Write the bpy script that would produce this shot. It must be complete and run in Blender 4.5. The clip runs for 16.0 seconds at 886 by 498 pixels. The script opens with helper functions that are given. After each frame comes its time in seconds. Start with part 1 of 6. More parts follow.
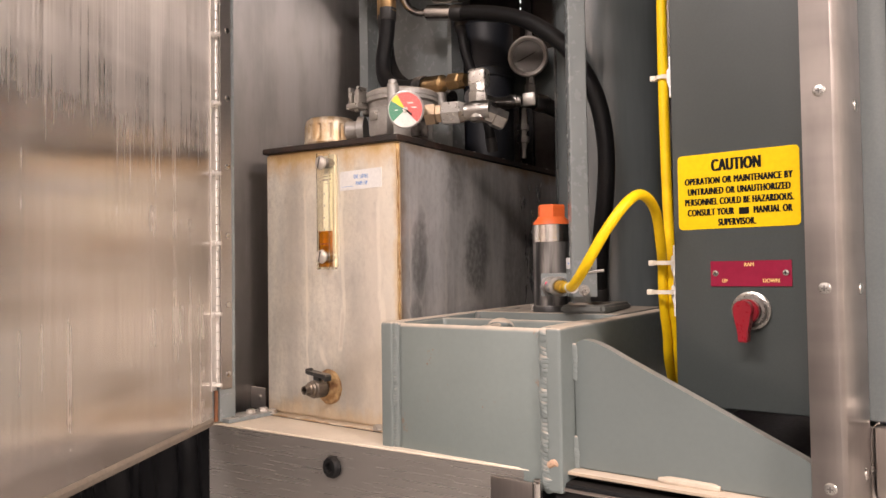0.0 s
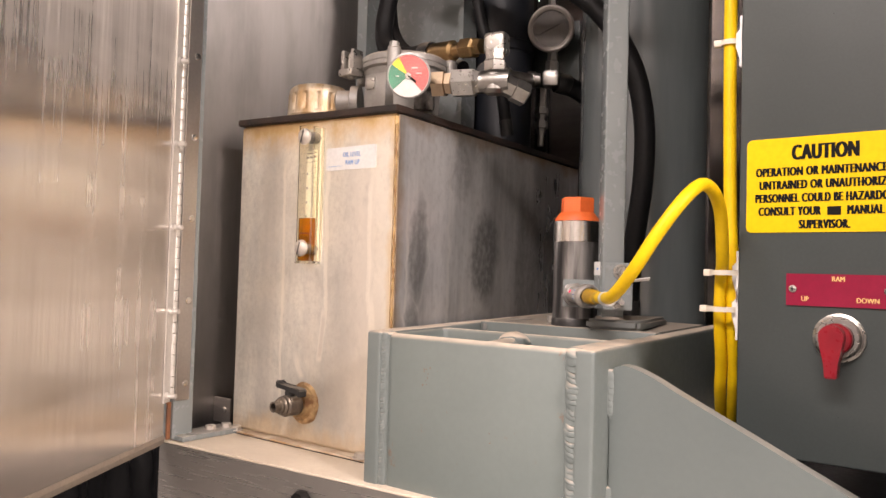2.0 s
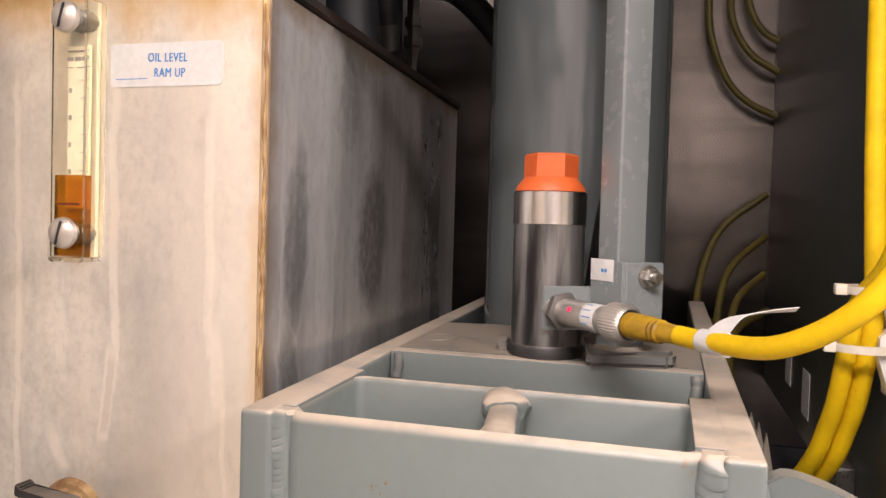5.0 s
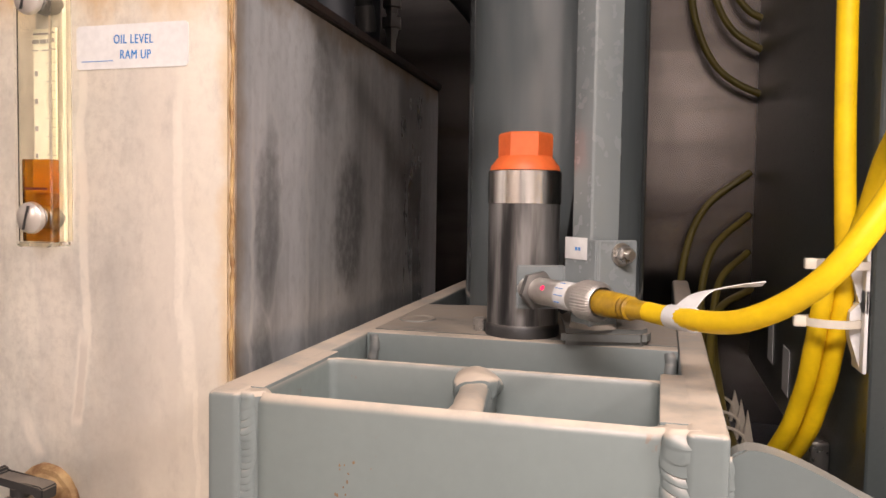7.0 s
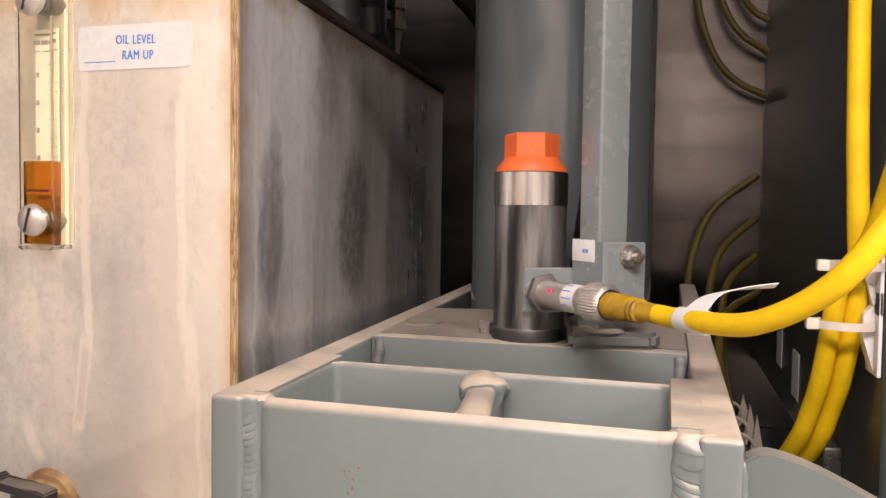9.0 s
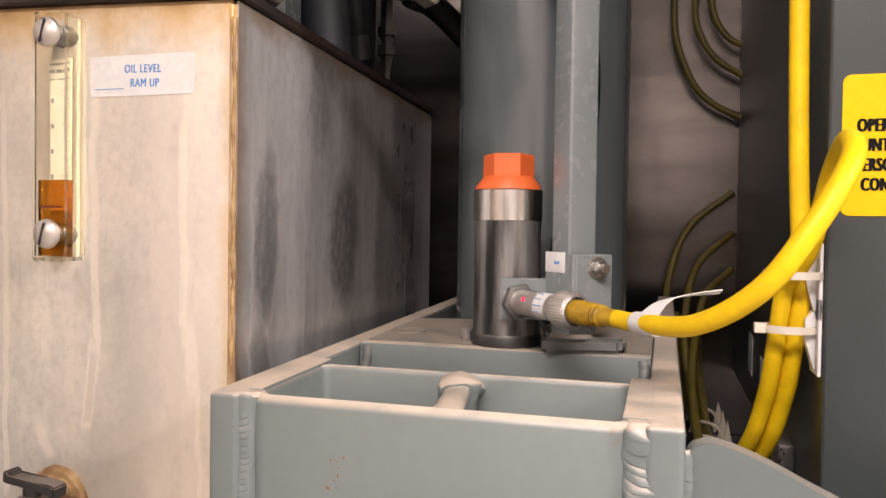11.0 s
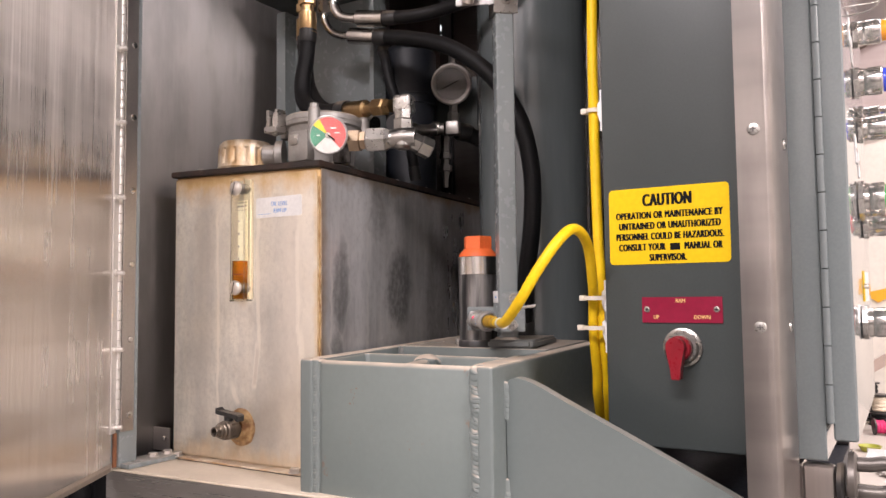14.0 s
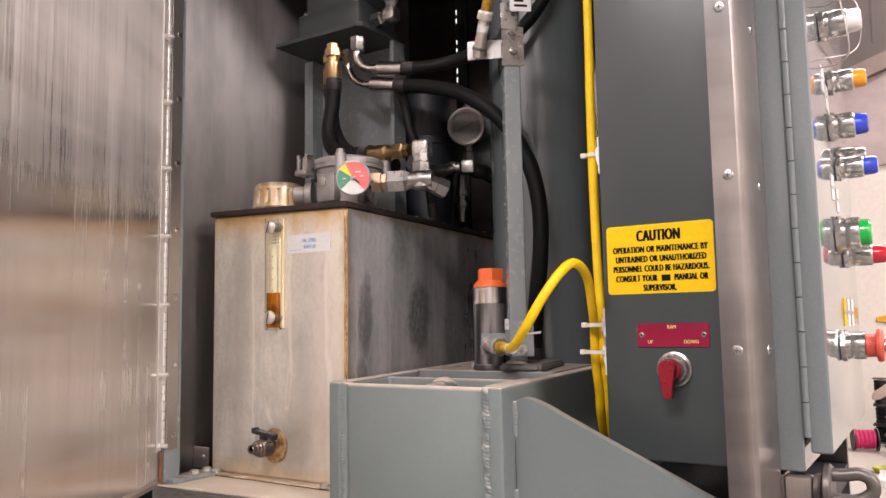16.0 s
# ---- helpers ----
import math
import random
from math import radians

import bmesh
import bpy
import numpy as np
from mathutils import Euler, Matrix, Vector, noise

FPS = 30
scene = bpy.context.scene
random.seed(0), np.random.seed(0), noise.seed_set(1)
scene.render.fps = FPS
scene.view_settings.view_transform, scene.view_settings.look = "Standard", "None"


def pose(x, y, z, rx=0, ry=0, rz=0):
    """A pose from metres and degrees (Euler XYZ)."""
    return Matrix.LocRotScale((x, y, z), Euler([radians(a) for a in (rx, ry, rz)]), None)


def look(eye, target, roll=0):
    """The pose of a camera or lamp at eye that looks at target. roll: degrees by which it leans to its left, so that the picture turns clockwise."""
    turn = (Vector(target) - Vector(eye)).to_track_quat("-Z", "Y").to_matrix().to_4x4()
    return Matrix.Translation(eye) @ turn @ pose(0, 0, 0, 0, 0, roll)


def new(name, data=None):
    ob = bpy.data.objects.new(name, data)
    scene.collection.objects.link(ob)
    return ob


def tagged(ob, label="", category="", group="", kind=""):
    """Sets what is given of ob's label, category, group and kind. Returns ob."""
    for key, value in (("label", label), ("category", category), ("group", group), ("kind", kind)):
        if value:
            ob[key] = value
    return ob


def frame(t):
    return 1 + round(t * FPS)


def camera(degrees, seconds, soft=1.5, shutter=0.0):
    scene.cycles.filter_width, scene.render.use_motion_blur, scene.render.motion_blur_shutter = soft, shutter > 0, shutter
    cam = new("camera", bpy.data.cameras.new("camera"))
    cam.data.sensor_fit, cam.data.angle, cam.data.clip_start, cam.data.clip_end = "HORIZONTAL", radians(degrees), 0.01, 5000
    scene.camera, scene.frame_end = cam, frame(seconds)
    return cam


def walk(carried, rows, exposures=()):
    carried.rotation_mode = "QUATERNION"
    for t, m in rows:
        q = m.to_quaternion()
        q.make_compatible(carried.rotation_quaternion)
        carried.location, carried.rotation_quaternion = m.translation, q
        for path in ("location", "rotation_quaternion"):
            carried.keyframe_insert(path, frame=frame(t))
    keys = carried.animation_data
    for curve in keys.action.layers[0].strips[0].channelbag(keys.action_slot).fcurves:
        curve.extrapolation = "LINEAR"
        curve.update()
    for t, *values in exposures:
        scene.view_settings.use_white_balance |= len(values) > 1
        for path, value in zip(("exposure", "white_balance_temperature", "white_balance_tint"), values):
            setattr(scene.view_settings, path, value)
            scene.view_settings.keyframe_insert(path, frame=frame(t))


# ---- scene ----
cam = camera(59.8, 16.0)
PATH = [
    (0, (0.039, 0.038, 1.311), (-1.192, 1.613, 1.374), -0.8),
    (0.5, (0.035, 0.036, 1.312), (-1.206, 1.603, 1.366), -0.6),
    (1, (0.052, 0.064, 1.308), (-1.205, 1.618, 1.367), 0.1),
    (1.5, (0.067, 0.115, 1.32), (-1.222, 1.644, 1.37), 1.1),
    (2, (-0.074, 0.165, 1.311), (-1.292, 1.751, 1.376), 1.6),
    (2.5, (-0.232, 0.228, 1.304), (-1.316, 1.907, 1.364), 1.8),
    (3, (-0.288, 0.299, 1.315), (-1.246, 2.052, 1.394), 1.7),
    (3.5, (-0.332, 0.342, 1.345), (-1.146, 2.168, 1.404), 1.1),
    (4, (-0.383, 0.363, 1.345), (-1.054, 2.247, 1.372), 1.7),
    (4.5, (-0.399, 0.384, 1.348), (-0.969, 2.301, 1.322), 2.2),
    (7, (-0.383, 0.395, 1.345), (-0.93, 2.316, 1.244), 0.9),
    (7.5, (-0.385, 0.398, 1.342), (-0.934, 2.318, 1.244), 0.8),
    (8, (-0.383, 0.4, 1.341), (-0.94, 2.319, 1.251), 0.7),
    (8.5, (-0.386, 0.401, 1.343), (-0.943, 2.32, 1.253), 0.8),
    (11, (-0.364, 0.365, 1.341), (-0.917, 2.287, 1.298), 0.8),
    (11.5, (-0.335, 0.334, 1.338), (-0.886, 2.256, 1.34), -0.1),
    (12, (-0.28, 0.282, 1.335), (-0.92, 2.175, 1.416), 0.4),
    (12.5, (-0.173, 0.248, 1.335), (-0.988, 2.071, 1.443), 1.2),
    (13, (-0.089, 0.232, 1.339), (-1.066, 1.974, 1.444), 0.9),
    (13.5, (-0.047, 0.176, 1.335), (-1.079, 1.885, 1.455), -0.0),
    (14, (0.0, 0.056, 1.322), (-1.032, 1.765, 1.446), -0.6),
    (14.5, (0.04, -0.026, 1.331), (-0.995, 1.68, 1.46), -0.8),
    (15, (0.06, -0.028, 1.332), (-0.982, 1.673, 1.479), -0.9),
    (15.5, (0.059, -0.014, 1.332), (-0.991, 1.68, 1.496), -1.1),
    (16, (0.057, -0.017, 1.324), (-1.022, 1.656, 1.516), -1.0),
]
walk(cam, [(t, look(eye, target, roll)) for t, eye, target, roll in PATH],
     [(0, -0.13, 6500, 10), (2.5, 0.01, 6500, 10), (4.5, -0.04, 6350, 10), (8.7, -0.04, 6350, 10), (12, -0.04, 6300, 10), (12.6, 0.02, 6150, 10), (13.5, 0.01, 6050, 10), (14, -0.17, 6000, 10), (14.5, -0.25, 6000, 10), (16, -0.34, 6050, 10)])

# ---- world, lamps ----
world = bpy.data.worlds.new("world")
world.use_nodes = True
world.node_tree.nodes["Background"].inputs[0].default_value = (0.55, 0.6, 0.7, 1)
world.node_tree.nodes["Background"].inputs[1].default_value = 0.05
scene.world = world


def ceiling_lamp(x, y, z, sx, sy, watts, colour=(1.0, 0.86, 0.82)):
    data = bpy.data.lights.new("ceiling_lamp", "AREA")
    data.shape, data.size, data.size_y, data.energy, data.color = "RECTANGLE", sx, sy, watts, colour
    ob = new("ceiling_lamp", data)
    ob.location = (x, y, z)
    return ob


ceiling_lamp(-0.2, -1.7, 3.2, 2.0, 0.45, 252)
ceiling_lamp(2.9, -0.3, 3.2, 0.4, 0.5, 250)
# added fill that brightens the far wall; no known fixture there
ceiling_lamp(1.0, 2.2, 3.2, 2.0, 0.4, 105)

# ---- materials ----


def node_mat(name):
    m = bpy.data.materials.new(name)
    m.use_nodes = True
    nt = m.node_tree
    return m, nt, nt.nodes["Principled BSDF"]


def mixed(nt, fac, a, b):
    n = nt.nodes.new("ShaderNodeMix")
    n.data_type = "RGBA"
    for sock, v in ((n.inputs[0], fac), (n.inputs[6], a), (n.inputs[7], b)):
        if isinstance(v, bpy.types.NodeSocket):
            nt.links.new(v, sock)
        elif isinstance(v, (int, float)):
            sock.default_value = v
        else:
            sock.default_value = (*v, 1)
    return n.outputs[2]


def ranged(nt, value, lo, hi, a=0.0, b=1.0):
    n = nt.nodes.new("ShaderNodeMapRange")
    n.interpolation_type = "SMOOTHSTEP"
    nt.links.new(value, n.inputs[0])
    for i, v in enumerate((lo, hi, a, b)):
        n.inputs[i + 1].default_value = v
    return n.outputs[0]


def maths(nt, op, a, b=0.0):
    n = nt.nodes.new("ShaderNodeMath")
    n.operation = op
    for sock, v in ((n.inputs[0], a), (n.inputs[1], b)):
        if isinstance(v, bpy.types.NodeSocket):
            nt.links.new(v, sock)
        else:
            sock.default_value = v
    return n.outputs[0]


def grain(nt, scale, stretch=(1, 1, 1), detail=4.0, rough=0.55):
    if "place" not in nt.nodes:
        nt.nodes.new("ShaderNodeTexCoord").name = "place"
    mp = nt.nodes.new("ShaderNodeMapping")
    mp.inputs["Scale"].default_value = stretch
    nt.links.new(nt.nodes["place"].outputs["Object"], mp.inputs[0])
    n = nt.nodes.new("ShaderNodeTexNoise")
    n.inputs["Scale"].default_value, n.inputs["Detail"].default_value, n.inputs["Roughness"].default_value = scale, detail, rough
    nt.links.new(mp.outputs[0], n.inputs[0])
    return n.outputs[0]


def surface(name, c1, c2, rough=0.5, metal=0.0, scale=12, stretch=(1, 1, 1), fine=220, fine_stretch=(1, 1, 1), bump=0.05, vary=0.12,
            dust=0.0, rust=0.0, coat=0.0, dust_colour=(0.55, 0.455, 0.355), spec=0.5, aniso=0.0, speck=0.16):
    """A worn surface: two tones in broad patches, fine grain in bump and gloss, and dust on faces that look up."""
    m, nt, b = node_mat(name)
    broad = ranged(nt, grain(nt, scale, stretch), 0.32, 0.68)
    small = grain(nt, fine, fine_stretch, 3.0)
    col = mixed(nt, broad, c1, c2)
    col = mixed(nt, ranged(nt, small, 0.3, 0.7, 0.0, speck), col, tuple(v * 0.55 for v in c1))
    ro = maths(nt, "ADD", maths(nt, "MULTIPLY", small, vary * 2), rough - vary)
    me = None
    if rust:
        spot = maths(nt, "MULTIPLY", ranged(nt, grain(nt, 60, (1, 1, 0.6), 6.0, 0.7), 0.64, 0.70), rust)
        col = mixed(nt, spot, col, (0.20, 0.085, 0.03))
        ro = maths(nt, "ADD", ro, maths(nt, "MULTIPLY", spot, 0.3))
    if dust:
        geo = nt.nodes.new("ShaderNodeNewGeometry")
        sep = nt.nodes.new("ShaderNodeSeparateXYZ")
        nt.links.new(geo.outputs["Normal"], sep.inputs[0])
        up = ranged(nt, sep.outputs[2], 0.2, 0.7)
        patch = ranged(nt, grain(nt, 25, (1, 1, 1), 6.0, 0.65), 0.25, 0.6, 0.35, 1.0)
        d = maths(nt, "MULTIPLY", maths(nt, "MULTIPLY", up, patch), dust)
        col = mixed(nt, d, col, dust_colour)
        ro = maths(nt, "MAXIMUM", ro, maths(nt, "MULTIPLY", d, 0.9))
        me = maths(nt, "MULTIPLY", maths(nt, "SUBTRACT", 1.0, d), metal)
    nt.links.new(col, b.inputs["Base Color"])
    nt.links.new(ro, b.inputs["Roughness"])
    if me is None:
        b.inputs["Metallic"].default_value = metal
    else:
        nt.links.new(me, b.inputs["Metallic"])
    b.inputs["Specular IOR Level"].default_value = spec
    b.inputs["Coat Weight"].default_value = coat
    if aniso:
        b.inputs["Anisotropic"].default_value = aniso
        flat = nt.nodes.new("ShaderNodeVectorMath")
        flat.operation = "CROSS_PRODUCT"
        flat.inputs[1].default_value = (0, 0, 1)
        nt.links.new(nt.nodes.new("ShaderNodeNewGeometry").outputs["True Normal"], flat.inputs[0])
        nt.links.new(flat.outputs[0], b.inputs["Tangent"])
    if bump:
        bn = nt.nodes.new("ShaderNodeBump")
        bn.inputs["Strength"].default_value, bn.inputs["Distance"].default_value = bump, 0.002
        nt.links.new(small, bn.inputs["Height"])
        nt.links.new(bn.outputs[0], b.inputs["Normal"])
    return m


def tank_steel():
    """Bare tank steel under a dull dusty film: pale drips, dark blotches, ochre rust along the top and the welded corner."""
    m, nt, b = node_mat("tank_steel")
    place = nt.nodes.new("ShaderNodeTexCoord")
    place.name = "place"
    sep = nt.nodes.new("ShaderNodeSeparateXYZ")
    nt.links.new(place.outputs["Object"], sep.inputs[0])
    blotch = ranged(nt, grain(nt, 9, (1, 1, 0.5), 6.0, 0.65), 0.36, 0.66)
    drip = ranged(nt, grain(nt, 24, (1, 1, 0.07), 3.0), 0.54, 0.68)
    mottle = grain(nt, 150, (1, 1, 1), 6.0, 0.72)
    film = mixed(nt, blotch, (0.825, 0.785, 0.69), (0.51, 0.50, 0.46))
    film = mixed(nt, maths(nt, "MULTIPLY", drip, 0.35), film, (0.90, 0.83, 0.72))
    film = mixed(nt, ranged(nt, mottle, 0.4, 0.68, 0.0, 0.26), film, (0.34, 0.31, 0.27))
    wob = maths(nt, "MULTIPLY", grain(nt, 24, (1, 1, 0.7), 5.0, 0.65), 0.07)
    edge_strip = maths(nt, "MULTIPLY", ranged(nt, maths(nt, "ADD", sep.outputs[0], maths(nt, "MULTIPLY", grain(nt, 14, (1, 1, 0.2), 3.0), 0.05)), 0.205, 0.262), 0.6)
    film = mixed(nt, edge_strip, film, (0.87, 0.80, 0.69))
    scum = ranged(nt, grain(nt, 55, (1, 1, 0.5), 5.0, 0.7), 0.5, 0.72, 0.0, 0.3)
    film = mixed(nt, scum, film, (0.36, 0.33, 0.29))
    wander = maths(nt, "MULTIPLY", maths(nt, "SUBTRACT", grain(nt, 16, (0.3, 0, 1), 4.0, 0.6), 0.5), 0.016)

    def run(x0, z0, x1, z1, half, soft=0.5):
        """A dried run from (x0, z0) down to (x1, z1)."""
        f = maths(nt, "DIVIDE", maths(nt, "SUBTRACT", sep.outputs[2], z1), z0 - z1)
        mid = maths(nt, "ADD", maths(nt, "MULTIPLY", f, x0 - x1), maths(nt, "ADD", wander, x1))
        d = maths(nt, "ABSOLUTE", maths(nt, "SUBTRACT", sep.outputs[0], mid))
        return maths(nt, "MULTIPLY", ranged(nt, d, half, half * soft), maths(nt, "MULTIPLY", ranged(nt, sep.outputs[2], z1 - 0.003, z1 + 0.004), ranged(nt, sep.outputs[2], z0 + 0.012, z0 - 0.004)))

    film = mixed(nt, maths(nt, "MULTIPLY", run(0.1975, 0.345, 0.2000, -0.02, 0.034, 0.9), 0.22), film, (0.56, 0.50, 0.44))
    film = mixed(nt, maths(nt, "MULTIPLY", run(0.1440, 0.205, 0.1440, 0.10, 0.019, 0.85), 0.2), film, (0.50, 0.46, 0.43))
    film = mixed(nt, maths(nt, "MULTIPLY", run(0.064, 0.40, 0.058, 0.02, 0.026, 0.2), 0.45), film, (0.42, 0.40, 0.37))
    pale = maths(nt, "MAXIMUM", run(0.1640, 0.335, 0.1640, 0.150, 0.0042), run(0.1615, 0.158, 0.1570, 0.100, 0.0062, 0.4))
    pale = maths(nt, "MAXIMUM", pale, maths(nt, "MAXIMUM", run(0.2310, 0.30, 0.2310, 0.158, 0.0040), run(0.2340, 0.172, 0.2400, 0.128, 0.0062)))
    pale = maths(nt, "MAXIMUM", pale, maths(nt, "MAXIMUM", run(0.2430, 0.132, 0.2480, 0.0, 0.0022), run(0.118, 0.10, 0.126, 0.078, 0.007, 0.3)))
    pale = maths(nt, "MAXIMUM", pale, run(0.088, 0.33, 0.090, 0.05, 0.0030))
    film = mixed(nt, maths(nt, "MULTIPLY", pale, ranged(nt, mottle, 0.3, 0.6, 0.2, 0.6)), film, (0.92, 0.86, 0.76))
    film = mixed(nt, maths(nt, "MULTIPLY", run(0.1615, 0.150, 0.1575, 0.1050, 0.0038, 0.5), 0.6), film, (0.56, 0.51, 0.45))
    tinge = ranged(nt, grain(nt, 6, (1, 1, 0.6), 4.0, 0.6), 0.42, 0.7, 0.0, 0.2)
    film = mixed(nt, tinge, film, (0.80, 0.64, 0.42))
    top = ranged(nt, maths(nt, "ADD", sep.outputs[2], wob), 0.376, 0.428)
    corner = ranged(nt, maths(nt, "ADD", sep.outputs[0], maths(nt, "MULTIPLY", wob, 0.35)), 0.267, 0.277)
    low = ranged(nt, maths(nt, "SUBTRACT", sep.outputs[2], wob), 0.0, -0.03)
    ochre = maths(nt, "MINIMUM", maths(nt, "ADD", maths(nt, "MULTIPLY", top, 0.95), maths(nt, "ADD", maths(nt, "MULTIPLY", corner, 0.5), maths(nt, "MULTIPLY", low, 0.4))), 0.85)
    col = mixed(nt, ochre, film, (0.60, 0.37, 0.11))
    crust = ranged(nt, maths(nt, "ADD", sep.outputs[2], maths(nt, "MULTIPLY", wob, 0.45)), 0.386, 0.410, 0.0, 0.75)
    col = mixed(nt, crust, col, (0.24, 0.13, 0.05))
    nt.links.new(col, b.inputs["Base Color"])
    nt.links.new(ranged(nt, blotch, 0, 1, 0.46, 0.33), b.inputs["Roughness"])
    nt.links.new(maths(nt, "SUBTRACT", 0.42, maths(nt, "MULTIPLY", ochre, 0.25)), b.inputs["Metallic"])
    bn = nt.nodes.new("ShaderNodeBump")
    bn.inputs["Strength"].default_value, bn.inputs["Distance"].default_value = 0.08, 0.002
    nt.links.new(mottle, bn.inputs["Height"])
    nt.links.new(bn.outputs[0], b.inputs["Normal"])
    return m


def clear(name, colour, ior=1.46, rough=0.02):
    m, nt, b = node_mat(name)
    b.inputs["Base Color"].default_value = (*colour, 1)
    b.inputs["Transmission Weight"].default_value, b.inputs["IOR"].default_value, b.inputs["Roughness"].default_value = 1.0, ior, rough
    return m


def glow(name, colour, strength):
    m, nt, b = node_mat(name)
    b.inputs["Base Color"].default_value = (*colour, 1)
    b.inputs["Emission Color"].default_value, b.inputs["Emission Strength"].default_value = (*colour, 1), strength
    return m


GREY = surface("grey_enamel", (0.144, 0.167, 0.161), (0.162, 0.187, 0.180), 0.38, 0, 7, fine=160, bump=0.035, dust=0.9, speck=0.07)
GREY_PLAIN = surface("clean_grey_enamel", (0.125, 0.146, 0.141), (0.138, 0.160, 0.154), 0.38, 0, 6, fine=160, bump=0.035, dust=0.25, speck=0.07)
GREY_DIRTY = surface("grimy_grey_enamel", (0.150, 0.160, 0.152), (0.12, 0.125, 0.118), 0.55, 0, 14, fine=160, bump=0.15, dust=0.8, dust_colour=(0.36, 0.30, 0.235))
GREY_RUSTY = surface("chipped_grey_enamel", (0.145, 0.170, 0.161), (0.161, 0.188, 0.178), 0.40, 0, 7, fine=160, bump=0.035, dust=0.9, rust=0.5, speck=0.07)
GREY_SMOOTH = surface("smooth_grey_enamel", (0.050, 0.0587, 0.0575), (0.058, 0.068, 0.0665), 0.30, 0, 5, fine=400, bump=0.02, vary=0.06)
GREY_PANEL = surface("panel_grey_enamel", (0.145, 0.166, 0.166), (0.160, 0.180, 0.180), 0.16, 0, 5, fine=500, bump=0.015, vary=0.05, coat=0.6)
GREY_PIPE = surface("cylinder_enamel", (0.114, 0.130, 0.132), (0.128, 0.145, 0.147), 0.24, 0, 6, (1, 1, 0.2), fine=120, fine_stretch=(1, 1, 0.1), bump=0.012, vary=0.05, coat=0.6)
POST_GREY = surface("post_enamel", (0.215, 0.24, 0.242), (0.24, 0.265, 0.266), 0.27, 0, 8, fine=90, bump=0.0, dust=0.4, speck=0.05, vary=0.02, coat=0.4)
STEEL = surface("brushed_stainless", (0.66, 0.61, 0.575), (0.60, 0.555, 0.525), 0.30, 1.0, 5, (1, 1, 0.15), 320, (1, 1, 0.02), 0.006, 0.05, aniso=0.75)
STEEL_DULL = surface("dull_stainless", (0.50, 0.465, 0.435), (0.42, 0.395, 0.37), 0.38, 1.0, 6, (1, 1, 1), 300, (0.03, 1, 1), 0.01, 0.06, dust=0.95, dust_colour=(0.66, 0.56, 0.45))


def streaked_steel(name, runs_by, base_film, base, pale, rough, stretched, band=0.0):
    """Brushed stainless with pale dusty runs down it; band paints level dark reflections of the room across it."""
    m, nt, b = node_mat(name)
    runs = ranged(nt, grain(nt, 75, (1, 1, 0.02), 6.0, 0.62), 0.44, 0.76)
    wide = ranged(nt, grain(nt, 8, (1, 1, 0.10), 3.0), 0.38, 0.68)
    patch = ranged(nt, grain(nt, 5, (1, 1, 0.9), 4.0, 0.6), 0.36, 0.66, 0.35, 1.0)
    fine = grain(nt, 520, (1, 1, 0.010), 2.0)
    film = maths(nt, "MULTIPLY", maths(nt, "ADD", maths(nt, "MULTIPLY", runs, runs_by), maths(nt, "MULTIPLY", wide, runs_by * 0.45)), maths(nt, "MULTIPLY", patch, ranged(nt, fine, 0.3, 0.65, 0.7, 1.0)))
    film = maths(nt, "MINIMUM", maths(nt, "ADD", film, base_film), 0.95)
    worn = mixed(nt, ranged(nt, grain(nt, 14, (1, 1, 0.3), 5.0, 0.6), 0.35, 0.7), base, tuple(v * 0.72 for v in base))
    if band:
        # dark level bands painted into the base colour as reflections
        level = ranged(nt, grain(nt, 7, (0.25, 0.25, 1.6), 4.0, 0.6), 0.35, 0.7)
        worn = mixed(nt, maths(nt, "MULTIPLY", level, band), worn, tuple(v * 0.3 for v in base))
    col = mixed(nt, film, worn, pale)
    nt.links.new(col, b.inputs["Base Color"])
    nt.links.new(maths(nt, "SUBTRACT", 1.0, maths(nt, "MULTIPLY", film, 0.8)), b.inputs["Metallic"])
    nt.links.new(maths(nt, "ADD", rough, maths(nt, "ADD", maths(nt, "MULTIPLY", film, 0.25), maths(nt, "MULTIPLY", fine, 0.02))), b.inputs["Roughness"])
    b.inputs["Anisotropic"].default_value = stretched
    flat = nt.nodes.new("ShaderNodeVectorMath")
    flat.operation = "CROSS_PRODUCT"
    flat.inputs[1].default_value = (0, 0, 1)
    nt.links.new(nt.nodes.new("ShaderNodeNewGeometry").outputs["True Normal"], flat.inputs[0])
    nt.links.new(flat.outputs[0], b.inputs["Tangent"])
    return m




